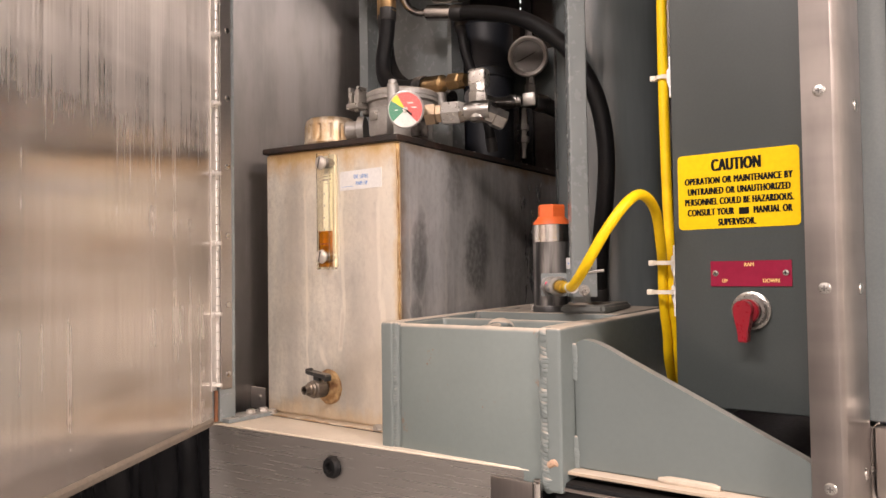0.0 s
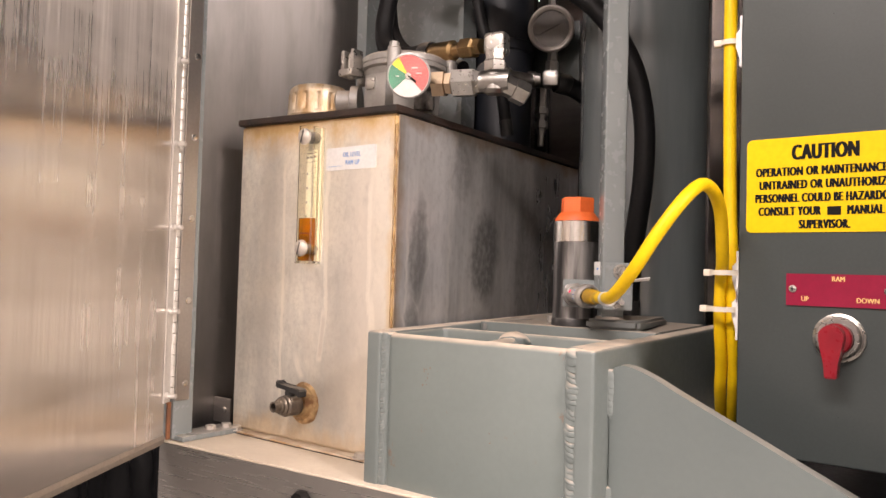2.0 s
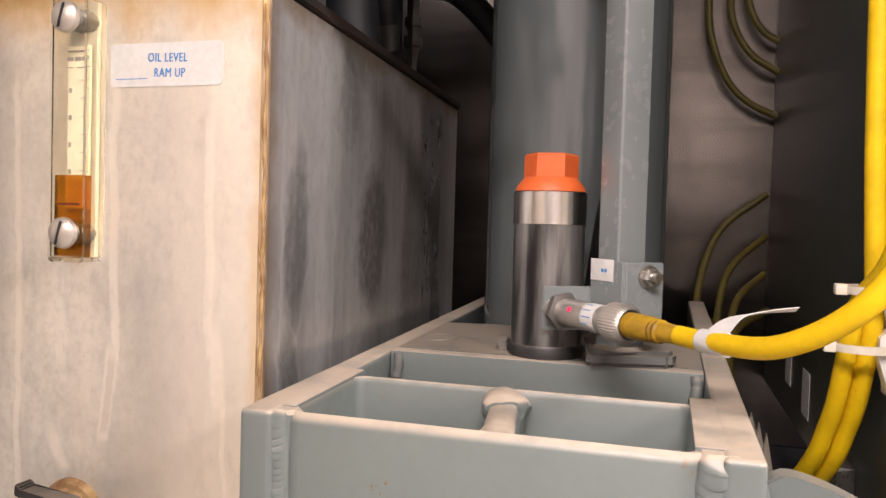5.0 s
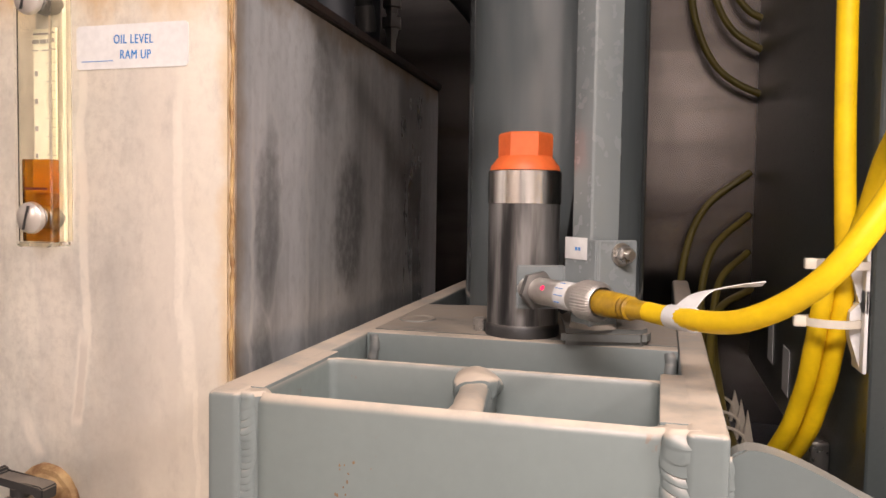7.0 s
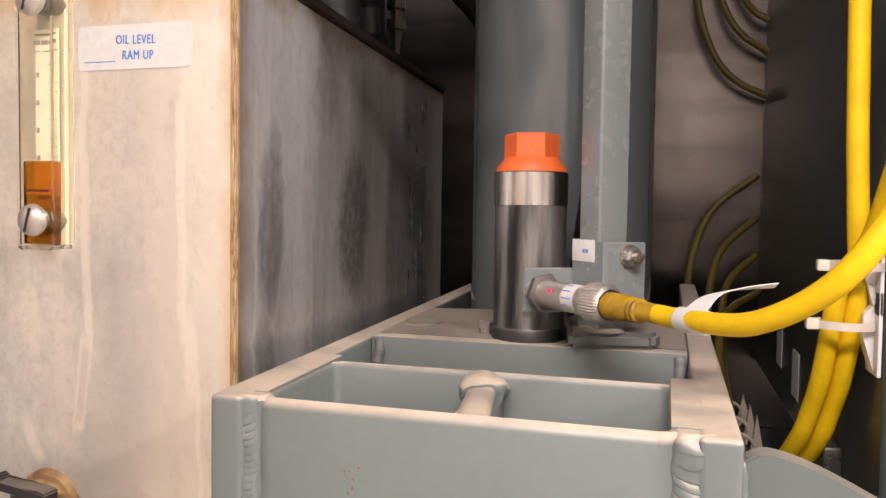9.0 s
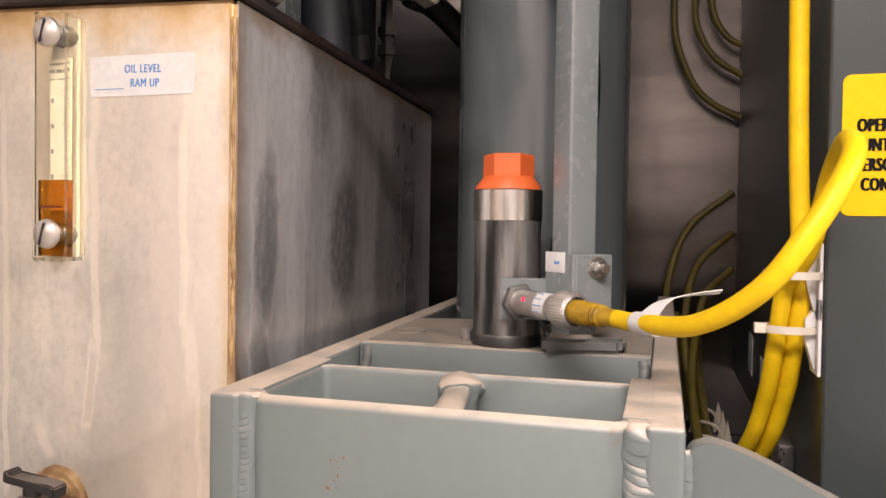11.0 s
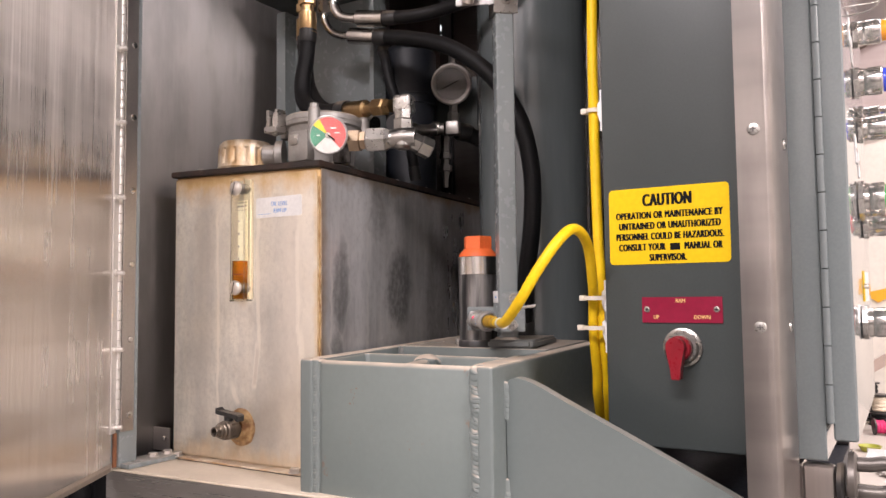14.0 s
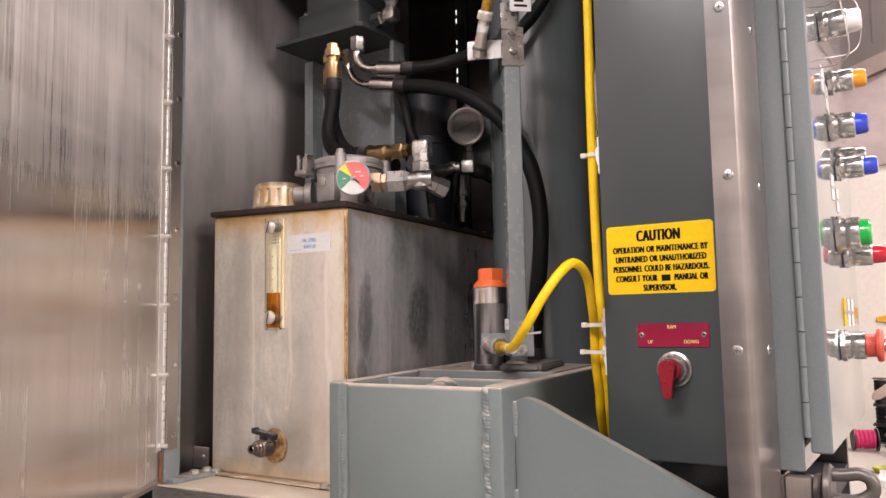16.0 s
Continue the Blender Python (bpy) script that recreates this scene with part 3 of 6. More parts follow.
def words(text, size, where, material, parent, turn=0.0, wide=1.0, bold=0.0, apart=1.0):
    """Lettering cut as thin mesh, centred on where, facing -y; bold thickens the strokes."""
    cu = bpy.data.curves.new("words", "FONT")
    cu.body, cu.size, cu.align_x, cu.align_y, cu.resolution_u = text, size, "CENTER", "CENTER", 3
    cu.space_character = apart
    tmp = bpy.data.objects.new("words", cu)
    scene.collection.objects.link(tmp)
    bpy.context.view_layer.update()
    flat = bpy.data.meshes.new_from_object(tmp.evaluated_get(bpy.context.evaluated_depsgraph_get()))
    bpy.data.objects.remove(tmp)
    bm = bmesh.new()
    for i, dx in enumerate((-bold, -bold / 2, 0.0, bold / 2, bold) if bold else (0.0,)):
        one = flat.copy()
        one.transform(Matrix.Translation(Vector(where) - ORIGIN[parent] + Vector((0, -0.00003 * i, 0))) @ Matrix.Rotation(radians(turn), 4, "Y") @ Matrix.Translation((dx, 0, 0)) @ Matrix.Rotation(radians(90), 4, "X") @ Matrix.Diagonal((wide, 1, 1, 1)))
        bm.from_mesh(one)
        bpy.data.meshes.remove(one)
    me = bpy.data.meshes.new("lettering")
    bm.to_mesh(me)
    bm.free()
    me.materials.append(material)
    ob = new("lettering", me)
    ob.parent = parent
    ORIGIN[ob] = ORIGIN[parent]
    return ob


def bar(x0, x1, y, z0, z1, material, parent, name="printed_bar"):
    return part(name, prism([(x0, z0), (x1, z0), (x1, z1), (x0, z1)], "y", y, y + 0.0004), material, parent)


def screw(at, axis, r):
    """A low pan-head screw."""
    bm = lathe(at, axis, [(0, r), (r * 0.14, r), (r * 0.30, r * 0.86), (r * 0.37, r * 0.55), (r * 0.39, 0.0001)], 18)
    return bm


def hexbolt(at, axis, r, h, spin=0.0, stem=0.0):
    bm = lathe(at, axis, [(0, r * 1.25), (h * 0.18, r * 1.25), (h * 0.2, r)], 20)
    bm = join(bm, lathe(Vector(at) + Vector(axis).normalized() * h * 0.2, axis, [(0, r), (h * 0.65, r), (h * 0.8, r * 0.88)], 6, spin))
    if stem:
        bm = join(bm, lathe(Vector(at) + Vector(axis).normalized() * h, axis, [(0, r * 0.5), (stem, r * 0.5)], 14))
    return bm


def top_of_tank(x, y):
    return 1.486 - 0.033 * (x + 0.626) - 0.024 * (y - 0.795)


# ---- shop round the machine ----
SHOP_WALL = surface("painted_block_wall", (0.62, 0.58, 0.54), (0.57, 0.535, 0.50), 0.7, 0, 2, fine=60, bump=0.1)
DARK_PANEL = surface("dark_wainscot", (0.15, 0.14, 0.132), (0.12, 0.113, 0.107), 0.6, 0, 2, fine=60, bump=0.1)
NORTH_WALL = surface("white_painted_wall", (0.78, 0.72, 0.63), (0.72, 0.66, 0.58), 0.7, 0, 2, fine=60, bump=0.1)
SHOP_CEIL = surface("ceiling_tiles", (0.34, 0.33, 0.315), (0.30, 0.29, 0.28), 0.8, 0, 2, fine=60, bump=0.1)
CONCRETE = surface("concrete_floor", (0.26, 0.245, 0.225), (0.21, 0.197, 0.18), 0.55, 0, 3, fine=70, bump=0.1)
for name, b, mat_ in (("wall_north", (-3, 3.5, 3.3, 3.42, 0, 3.5), NORTH_WALL), ("wall_south", (-3, 3.5, -3.62, -3.5, 0, 3.5), SHOP_WALL),
                      ("wall_west", (-3.12, -3, -3.5, 3.3, 0, 3.5), SHOP_WALL), ("wall_east", (3.5, 3.62, -3.5, 3.3, 0, 3.5), SHOP_WALL),
                      ("floor", (-3.12, 3.62, -3.62, 3.42, -0.1, 0), CONCRETE), ("ceiling", (-3.12, 3.62, -3.62, 3.42, 3.5, 3.6), SHOP_CEIL)):
    solo(name, box(*b, 0), mat_, (b[0], b[2], b[4]), {"floor": "grey concrete shop floor", "ceiling": "off-white shop ceiling"}.get(name, "plain off-white painted shop wall"), name.split("_")[0], kind="structure")

# unseen dark panels added at the shop walls to darken what the steel reflects
solo("wainscot_south", box(-3, -0.55, -3.499, -3.46, 0, 2.05, 0), DARK_PANEL, (-3, -3.5, 0), "unseen dark panel added to darken reflections of the south wall", "wall", kind="structure")
solo("wainscot_south_low", box(-0.548, 0.70, -3.499, -3.46, 0, 1.55, 0), DARK_PANEL, (-0.5, -3.5, 0), "unseen low dark panel added to darken the back wall's reflection", "wall", kind="structure")
solo("wainscot_west", box(-2.999, -2.96, -3.45, 3.29, 0, 1.25, 0), surface("black_wainscot", (0.035, 0.033, 0.031), (0.028, 0.026, 0.025), 0.6, 0, 2, fine=60, bump=0.1), (-3, -3.4, 0), "unseen black panel added to darken the apron's reflection", "wall", kind="structure")

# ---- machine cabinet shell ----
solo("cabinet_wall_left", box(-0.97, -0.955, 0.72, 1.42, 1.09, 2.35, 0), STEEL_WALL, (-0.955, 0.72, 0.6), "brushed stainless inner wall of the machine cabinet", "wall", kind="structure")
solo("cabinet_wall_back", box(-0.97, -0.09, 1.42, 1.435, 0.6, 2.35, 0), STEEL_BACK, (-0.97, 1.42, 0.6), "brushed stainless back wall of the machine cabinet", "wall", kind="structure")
solo("cabinet_roof", box(-0.97, -0.09, 0.70, 1.435, 2.352, 2.37, 0), STEEL_DULL, (-0.97, 0.7, 2.352), "steel roof of the machine cabinet", "roof", kind="structure")
solo("cabinet_floor", box(-0.953, -0.37, 0.775, 1.418, 1.06, 1.092, 0), NAVY, (-0.955, 0.775, 1.06), "black steel floor of the machine cabinet", "floor", kind="structure")
solo("cabinet_floor_side", box(-0.368, -0.09, 0.905, 1.418, 1.06, 1.085, 0), NAVY, (-0.368, 0.9, 1.06), "black steel floor under the control enclosure", "floor", kind="structure")

solo("cabinet_header", box(-0.97, -0.09, 0.70, 0.72, 2.07, 2.35, 0.002), STEEL, (-0.53, 0.71, 2.07), "stainless header over the cabinet opening", "header", kind="structure")

# ledge and apron below the tank
apron = thing("machine_apron", (-0.65, 0.72, 0.8), "dull stainless apron with a dusty ledge under the tank", "machine panel", kind="structure")
part("ledge", prism([(-0.905, 0.700), (-0.395, 0.7355), (-0.395, 0.7835), (-0.905, 0.7835)], "z", 1.1012, 1.104, 0.0008), surface("dusty_cream_steel", (0.78, 0.69, 0.57), (0.66, 0.57, 0.46), 0.6, 0.0, 14, fine=150, bump=0.15, dust=0.6, dust_colour=(0.70, 0.60, 0.47), rust=0.3), apron, "dusty beige steel ledge")
part("front_panel", prism([(-0.905, 0.7005), (-0.395, 0.736), (-0.395, 0.742), (-0.905, 0.7065)], "z", 0.72, 1.1010), surface("apron_stainless", (0.47, 0.44, 0.405), (0.41, 0.385, 0.355), 0.28, 0.76, 4, (1, 1, 1), 420, (0.02, 0.02, 1), 0.0, 0.03, speck=0.06), apron)
solo("pipe_plug", join(lathe((-0.669, 0.7165, 1.0715), (-0.07, -1, 0), [(0, 0.0140), (0.005, 0.0140), (0.0085, 0.0120), (0.0090, 0.0070), (0.003, 0.0062), (0.003, 0.0002)], 10), ), RUBBER, (-0.669, 0.7165, 1.0715), "black square-socket pipe plug in the apron", "plug")
latch = thing("hinged_latch", (-0.40, 0.72, 1.08), "stainless latch plate with a rolled pin at the apron's end", "latch")
part("plate", box(-0.436, -0.383, 0.7225, 0.7265, 1.02, 1.094, 0.0008), STEEL, latch)
part("pin_barrel", rod((-0.3785, 0.7235, 1.02), (-0.3785, 0.7235, 1.096), 0.0055), CHROME, latch)
part("pin", rod((-0.3785, 0.7235, 1.0962), (-0.3785, 0.7235, 1.0985), 0.0035), STEEL, latch)

# dark rail under the gusset
rail = thing("lower_rail", (-0.24, 0.76, 1.0), "black lower rail topped by a dusty steel ledge", "rail", kind="structure")
part("ledge", box(-0.376, -0.100, 0.742, 0.778, 1.1030, 1.1065, 0.001), surface("dusty_ledge", (0.40, 0.33, 0.25), (0.46, 0.36, 0.26), 0.75, 0, 20, fine=150, bump=0.3, dust=0.9), rail, "beige dust-covered steel ledge")
part("beam", box(-0.366, -0.100, 0.737, 0.89, 0.78, 1.0960, 0.004), RUBBER, rail, "black painted beam")
part("strip", box(-0.362, -0.250, 0.7335, 0.7365, 1.088, 1.0915, 0.0008), STEEL, rail, "bright steel edge strip")
part("shim", box(-0.370, -0.105, 0.760, 0.88, 1.0962, 1.1028, 0), RUBBER, rail)

# ---- stainless door on its piano hinge ----
HX, HY = -0.886, 0.699
DU = Vector((0.532, -0.847, 0))
DN = Vector((0.847, 0.532, 0))
door = thing("cabinet_door", (HX, HY, 1.105), "open brushed stainless cabinet door streaked with grime, on a piano hinge", "door")
p0 = Vector((HX, HY, 0)) + DU * 0.012
p1 = Vector((HX, HY, 0)) + DU * 0.60
q0, q1 = p0 - DN * 0.02, p1 - DN * 0.02
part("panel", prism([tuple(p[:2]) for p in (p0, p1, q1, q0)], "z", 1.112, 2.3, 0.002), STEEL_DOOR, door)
part("bottom_hem", sweep([(p0.x - DN.x * 0.008, p0.y - DN.y * 0.008, 1.110), (p1.x - DN.x * 0.008, p1.y - DN.y * 0.008, 1.110)], 0.0095, 10, 0), surface("dusty_hem", (0.42, 0.36, 0.29), (0.36, 0.31, 0.26), 0.5, 0.7, 20, dust=0.8, bump=0.1), door, "dusty folded bottom edge")
hinge = thing("piano_hinge", (HX, HY, 1.155), "long plated steel piano hinge with domed screws", "hinge")
k = part("knuckle", rod((HX, HY, 1.156), (HX, HY, 1.1681), 0.0052, 12, 0.0005), ZINC, hinge)
for i in range(1, 89):
    again(k, (0, 0, i * 0.0127))
part("jamb_leaf", box(HX + 0.0035, HX + 0.0062, HY + 0.004, HY + 0.0225, 1.152, 2.29, 0.0004, 1), STEEL_DULL, hinge)
lf0, lf1 = Vector((HX, HY, 0)) + DU * 0.004, Vector((HX, HY, 0)) + DU * 0.020
part("door_leaf", prism([tuple((p + DN * e)[:2]) for p, e in ((lf0, 0.0005), (lf1, 0.0005), (lf1, 0.0022), (lf0, 0.0022))], "z", 1.152, 2.29), ZINC, hinge)
s = part("screw", screw((HX + 0.0062, HY + 0.016, 1.172), (1, 0.0, 0), 0.0043), CHROME, hinge)
d = part("door_rivet", lathe(Vector((HX, HY, 1.160)) + DU * 0.014 + DN * 0.002, DN, [(0, 0.0048), (0.003, 0.0048), (0.0035, 0.0032), (0.0115, 0.0030), (0.0125, 0.0018)], 10), ZINC, hinge)
for i in range(1, 12):
    again(s, (0, 0, i * 0.0985))
    again(d, (0, 0, i * 0.0985))
jamb = thing("door_jamb", (-0.886, 0.72, 1.105), "pale grey steel door jamb bolted to the ledge", "door jamb", kind="structure")
part("post", box(-0.905, -0.8840, 0.703, 0.730, 1.1062, 2.34, 0.001), POST_GREY, jamb)
part("foot", box(-0.905, -0.868, 0.7065, 0.790, 1.1045, 1.1105, 0.001), POST_GREY, jamb, "dusty grey bolted foot")
part("rusty_edge", box(HX - 0.0042, HX - 0.0012, 0.6975, 0.7025, 1.1062, 1.1500, 0.0006), surface("rust_streak", (0.30, 0.12, 0.05), (0.18, 0.075, 0.035), 0.7, 0, 60, bump=0.3), jamb, "rust-brown edge below the hinge")
fb = part("bolt", hexbolt((-0.886, 0.758, 1.1106), (0, 0, 1), 0.0064, 0.0052), NICKEL, jamb)
again(fb, (0.002, 0.022, 0))
solo("corner_bracket", join(box(-0.9545, -0.919, 0.812, 0.815, 1.1045, 1.137, 0.0006), lathe((-0.931, 0.812, 1.122), (0, -1, 0), [(0, 0.004), (0.002, 0.0035), (0.003, 0.001)], 12)), STEEL_DULL, (-0.93, 0.8, 1.105), "small dull steel corner bracket with one screw", "bracket")

# ---- oil tank ----
tank = thing("oil_tank", (-0.893, 0.795, 1.1045), "square bare-steel hydraulic oil tank, drip-stained and rusty at the seams", "oil tank")
bm = box(-0.893, -0.626, 0.795, 1.215, 1.1075, 1.3, 0.0)
for v in bm.verts:
    if v.co.z > 1.2:
        v.co.z = top_of_tank(v.co.x, v.co.y)
bmesh.ops.bevel(bm, geom=bm.edges[:], offset=0.003, segments=3, affect="EDGES")
part("body", bm, TANK, tank)
bm = box(-0.6262, -0.6246, 0.7985, 1.2145, 1.1090, 1.3, 0.0)
for v in bm.verts:
    if v.co.z > 1.2:
        v.co.z = top_of_tank(v.co.x, v.co.y) - 0.001
part("side_panel", bm, MILL, tank, "dark blotched mill-steel side")
bm = box(-0.897, -0.622, 0.791, 1.219, 0.0, 1.0, 0.0)
for v in bm.verts:
    v.co.z = top_of_tank(v.co.x, v.co.y) + (0.0085 if v.co.z > 0.5 else 0.0005)
bmesh.ops.bevel(bm, geom=bm.edges[:], offset=0.0012, segments=2, affect="EDGES")
part("lid", bm, LID, tank, "rusty black steel lid")
part("base_flange", box(-0.897, -0.618, 0.784, 1.23, 1.1045, 1.1070, 0.0006), surface("rusty_flange", (0.74, 0.64, 0.50), (0.46, 0.29, 0.15), 0.6, 0.0, 30, bump=0.2, dust=0.6, dust_colour=(0.66, 0.56, 0.43), rust=0.8), tank, "dusty rust-edged base flange")
fb = part("flange_bolt", hexbolt((-0.873, 0.7865, 1.1071), (0, 0, 1), 0.0072, 0.0062), NICKEL, tank)
again(fb, (0.215, 0.001, 0))
lb = part("lid_screw", lathe((0, 0, 0), (0, 0, 1), [(0, 0.005), (0.003, 0.0048), (0.0045, 0.003)], 10), SILVER, tank)
spots = [(-0.852, 0.806), (-0.640, 0.90), (-0.640, 0.985), (-0.640, 1.065), (-0.640, 1.135), (-0.640, 1.20)]
ORIGIN[lb] = ORIGIN[tank]
for i, (x, y) in enumerate(spots):
    o = lb if i == 0 else again(lb, (0, 0, 0))
    o.location = Vector((x, y, top_of_tank(x, y) + 0.0086))
# corner weld of the tank
rs = random.Random(8)
part("corner_seam", sweep([(-0.6262 + rs.uniform(-0.0006, 0.0006), 0.7958 + rs.uniform(-0.0004, 0.0004), 1.112 + 0.0125 * i) for i in range(30)], 0.0012, 6, 3, lambda i, c: 0.6 + 0.8 * rs.random()), surface("rusty_seam", (0.52, 0.35, 0.15), (0.24, 0.12, 0.045), 0.65, 0.1, 45, bump=0.3), tank, "rust-brown corner seam")

label = solo("oil_level_label", prism(rounded(-0.7335, -0.6545, 1.4275, 1.4540, 0.003), "y", 0.7944, 0.7949), WHITE, (-0.694, 0.795, 1.443), "white adhesive label with blue capitals on the tank", "label")
words("OIL LEVEL", 0.0077, (-0.6925, 0.7943, 1.4446), BLUE_INK, label, 1.5, 0.74, 0.00020, 1.12)
words("RAM UP", 0.0077, (-0.6910, 0.7943, 1.4354), BLUE_INK, label, 1.5, 0.74, 0.00020, 1.12)
bar(-0.7295, -0.707, 0.7942, 1.4322, 1.4326, BLUE_INK, label)

# sight gauge
gauge = thing("oil_sight_gauge", (-0.757, 0.795, 1.32), "clear sight gauge a third full of amber oil on the tank", "sight gauge")
GX = -0.7475
part("window", prism(rounded(GX - 0.0150, GX + 0.0105, 1.3185, 1.4805, 0.004), "y", 0.7755, 0.7780), GLASS, gauge, "clear acrylic window").visible_shadow = False
EDGE_ACRYLIC = clear("yellowed_acrylic", (0.97, 0.93, 0.80), 1.25)
part("bottom_wall", box(GX - 0.0148, GX + 0.0084, 0.7782, 0.7945, 1.3188, 1.3215, 0.0005), EDGE_ACRYLIC, gauge, "yellowed acrylic foot").visible_shadow = False
for x0_, x1_ in ((-0.0150, -0.0137), (0.0090, 0.0104)):
    part("side_wall", box(GX + x0_, GX + x1_, 0.7782, 0.7945, 1.3217, 1.4790, 0.0004), EDGE_ACRYLIC, gauge, "yellowed acrylic side").visible_shadow = False
part("scale_plate", box(GX - 0.0118, GX + 0.0050, 0.7878, 0.7888, 1.3515, 1.452, 0.0003, 1), CREAM, gauge, "cream printed scale")
part("backing", box(GX - 0.0135, GX + 0.0058, 0.7915, 0.7943, 1.322, 1.479, 0.0003, 1), surface("pale_backing", (0.62, 0.58, 0.46), (0.58, 0.54, 0.42), 0.5, 0, 30, bump=0.02), gauge)
part("oil", box(GX - 0.0135, GX + 0.0088, 0.7795, 0.7850, 1.322, 1.3720, 0.0005, 1), OIL, gauge, "amber oil").visible_shadow = False
GS = GX - 0.0040
bar(GS - 0.0075, GS + 0.0082, 0.7874, 1.4485, 1.4495, GREY_INK, gauge)
for x0, x1 in ((-0.008, -0.0035), (-0.0025, 0.0022), (0.0030, 0.0082)):
    bar(GS + x0, GS + x1, 0.7874, 1.4432, 1.4455, GREY_INK, gauge)
bar(GS - 0.008, GS - 0.004, 0.7874, 1.4387, 1.4393, GREY_INK, gauge)
bar(GS - 0.001, GS + 0.009, 0.7874, 1.4387, 1.4393, GREY_INK, gauge)
for i in range(11):
    z = 1.431 - i * 0.0056
    bar(GS + (0.002 if i % 2 == 0 else 0.0045), GS + 0.0088, 0.7874, z, z + 0.0003, GREY_INK, gauge, "tick")
    if i % 3 == 1:
        bar(GS - 0.0065, GS - 0.0045, 0.7874, z - 0.002, z + 0.001, GREY_INK, gauge, "tick")
bar(GX - 0.011, GX + 0.006, 0.7788, 1.3535, 1.3548, surface("dark_red_mark", (0.12, 0.008, 0.006), (0.1, 0.008, 0.006), 0.4, 0, 30, bump=0.0), gauge, "level_mark")
for z in (1.3365, 1.4665):
    b = part("bolt", join(lathe((GX - 0.001, 0.7745, z), (0, -1, 0), [(0, 0.0094), (0.001, 0.0098), (0.0035, 0.0092), (0.005, 0.0072), (0.0058, 0.003), (0.0058, 0.0001)], 22)), NICKEL, gauge, "domed slotted bolt")
    part("slot", prism([(GX - 0.0037, z - 0.0070), (GX - 0.0023, z - 0.0073), (GX + 0.0017, z + 0.0070), (GX + 0.0003, z + 0.0073)], "y", 0.7683, 0.7690), BLACK, gauge)
    part("washer", rod((GX - 0.001, 0.7785, z), (GX - 0.001, 0.7935, z), 0.0070), ZINC_DARK, gauge)

# drain valve
dv = thing("drain_valve", (-0.758, 0.795, 1.154), "grimy brass drain valve with a black lever, rusted round its boss", "valve")
bm = lathe((-0.758, 0.7951, 1.154), (0, -1, 0), [(0, 0.0245), (0.002, 0.0243), (0.0045, 0.0222), (0.005, 0.0190), (0.0085, 0.0165), (0.012, 0.0150)], 36)
for v in bm.verts:
    v.co += Vector(noise.noise_vector(v.co * 140.0)) * 0.0012
part("boss", bm, surface("rusty_boss", (0.58, 0.40, 0.20), (0.24, 0.12, 0.055), 0.5, 0.45, 90, bump=0.4), dv, "rust-crusted weld boss")
VALVE_BRASS = surface("grimy_brass", (0.13, 0.11, 0.095), (0.20, 0.165, 0.13), 0.36, 0.85, 60, bump=0.1, dust=0.2)
part("body", join(rod((-0.758, 0.784, 1.154), (-0.758, 0.7625, 1.154), 0.0124, 28, 0.002), box(-0.7685, -0.7475, 0.7665, 0.7795, 1.1440, 1.1645, 0.003, 3)), VALVE_BRASS, dv)
part("outlet", lathe((-0.7582, 0.7630, 1.1545), (0, -1, 0.02), [(0, 0.0108), (0.003, 0.0108), (0.0045, 0.0090), (0.0075, 0.0084), (0.0085, 0.0064), (0.0150, 0.0062), (0.0155, 0.0056), (0.0150, 0.0042), (0.004, 0.0040)], 24), VALVE_BRASS, dv, "hollow outlet nozzle")
part("stem", rod((-0.758, 0.772, 1.1646), (-0.758, 0.772, 1.1722), 0.0058), BLACK, dv)
part("lever", prism([(-0.7765, 1.1745), (-0.7740, 1.1732), (-0.7420, 1.1706), (-0.7388, 1.1660), (-0.7362, 1.1658), (-0.7355, 1.1738), (-0.7382, 1.1754), (-0.7725, 1.1778), (-0.7732, 1.1812), (-0.7760, 1.1816)], "y", 0.7655, 0.7780, 0.0009), BLACK, dv, "black bent lever")

# breather cap
bc = thing("breather_cap", (-0.80, 0.842, 1.50), "gilded tin breather cap with fluted sides on the tank lid", "breather cap")
bm = bmesh.new()
prof = [(0.0, 0.0380), (0.004, 0.0398), (0.008, 0.0390), (0.010, 0.0388), (0.028, 0.0382), (0.031, 0.0380), (0.037, 0.0365), (0.041, 0.0325), (0.0425, 0.018), (0.0425, 0.0002)]
N = 112
rings = []
for dz, r in prof:
    ring = []
    for i in range(N):
        a = 2 * math.pi * i / N
        rr = r * (1 - (0.075 * max(0.0, math.sin(a * 14)) ** 1.5 if 0.009 < dz < 0.030 else 0))
        ring.append(bm.verts.new((-0.80 + rr * math.cos(a), 0.842 + rr * math.sin(a), 1.5015 + dz)))
    rings.append(ring)
for p, q in zip(rings, rings[1:]):
    for i in range(N):
        bm.faces.new((p[i], p[(i + 1) % N], q[(i + 1) % N], q[i]))
part("cap", bm, GOLD, bc)
part("neck", rod((-0.80, 0.842, 1.4985), (-0.80, 0.842, 1.505), 0.028), SILVER, bc)

# return filter with its dial
FX, FY = -0.695, 0.885
rf = thing("return_filter", (FX, FY, 1.497), "cast aluminium return filter head with a clamp lid and clogging dial", "oil filter")
part("head", join(lathe((FX, FY, 1.4965), (0, 0, 1), [(0, 0.046), (0.006, 0.048), (0.008, 0.043), (0.036, 0.045), (0.060, 0.049), (0.062, 0.0530), (0.0675, 0.0530)], 40), box(FX - 0.018, FX + 0.018, FY - 0.054, FY - 0.03, 1.505, 1.548, 0.006)), CAST, rf)
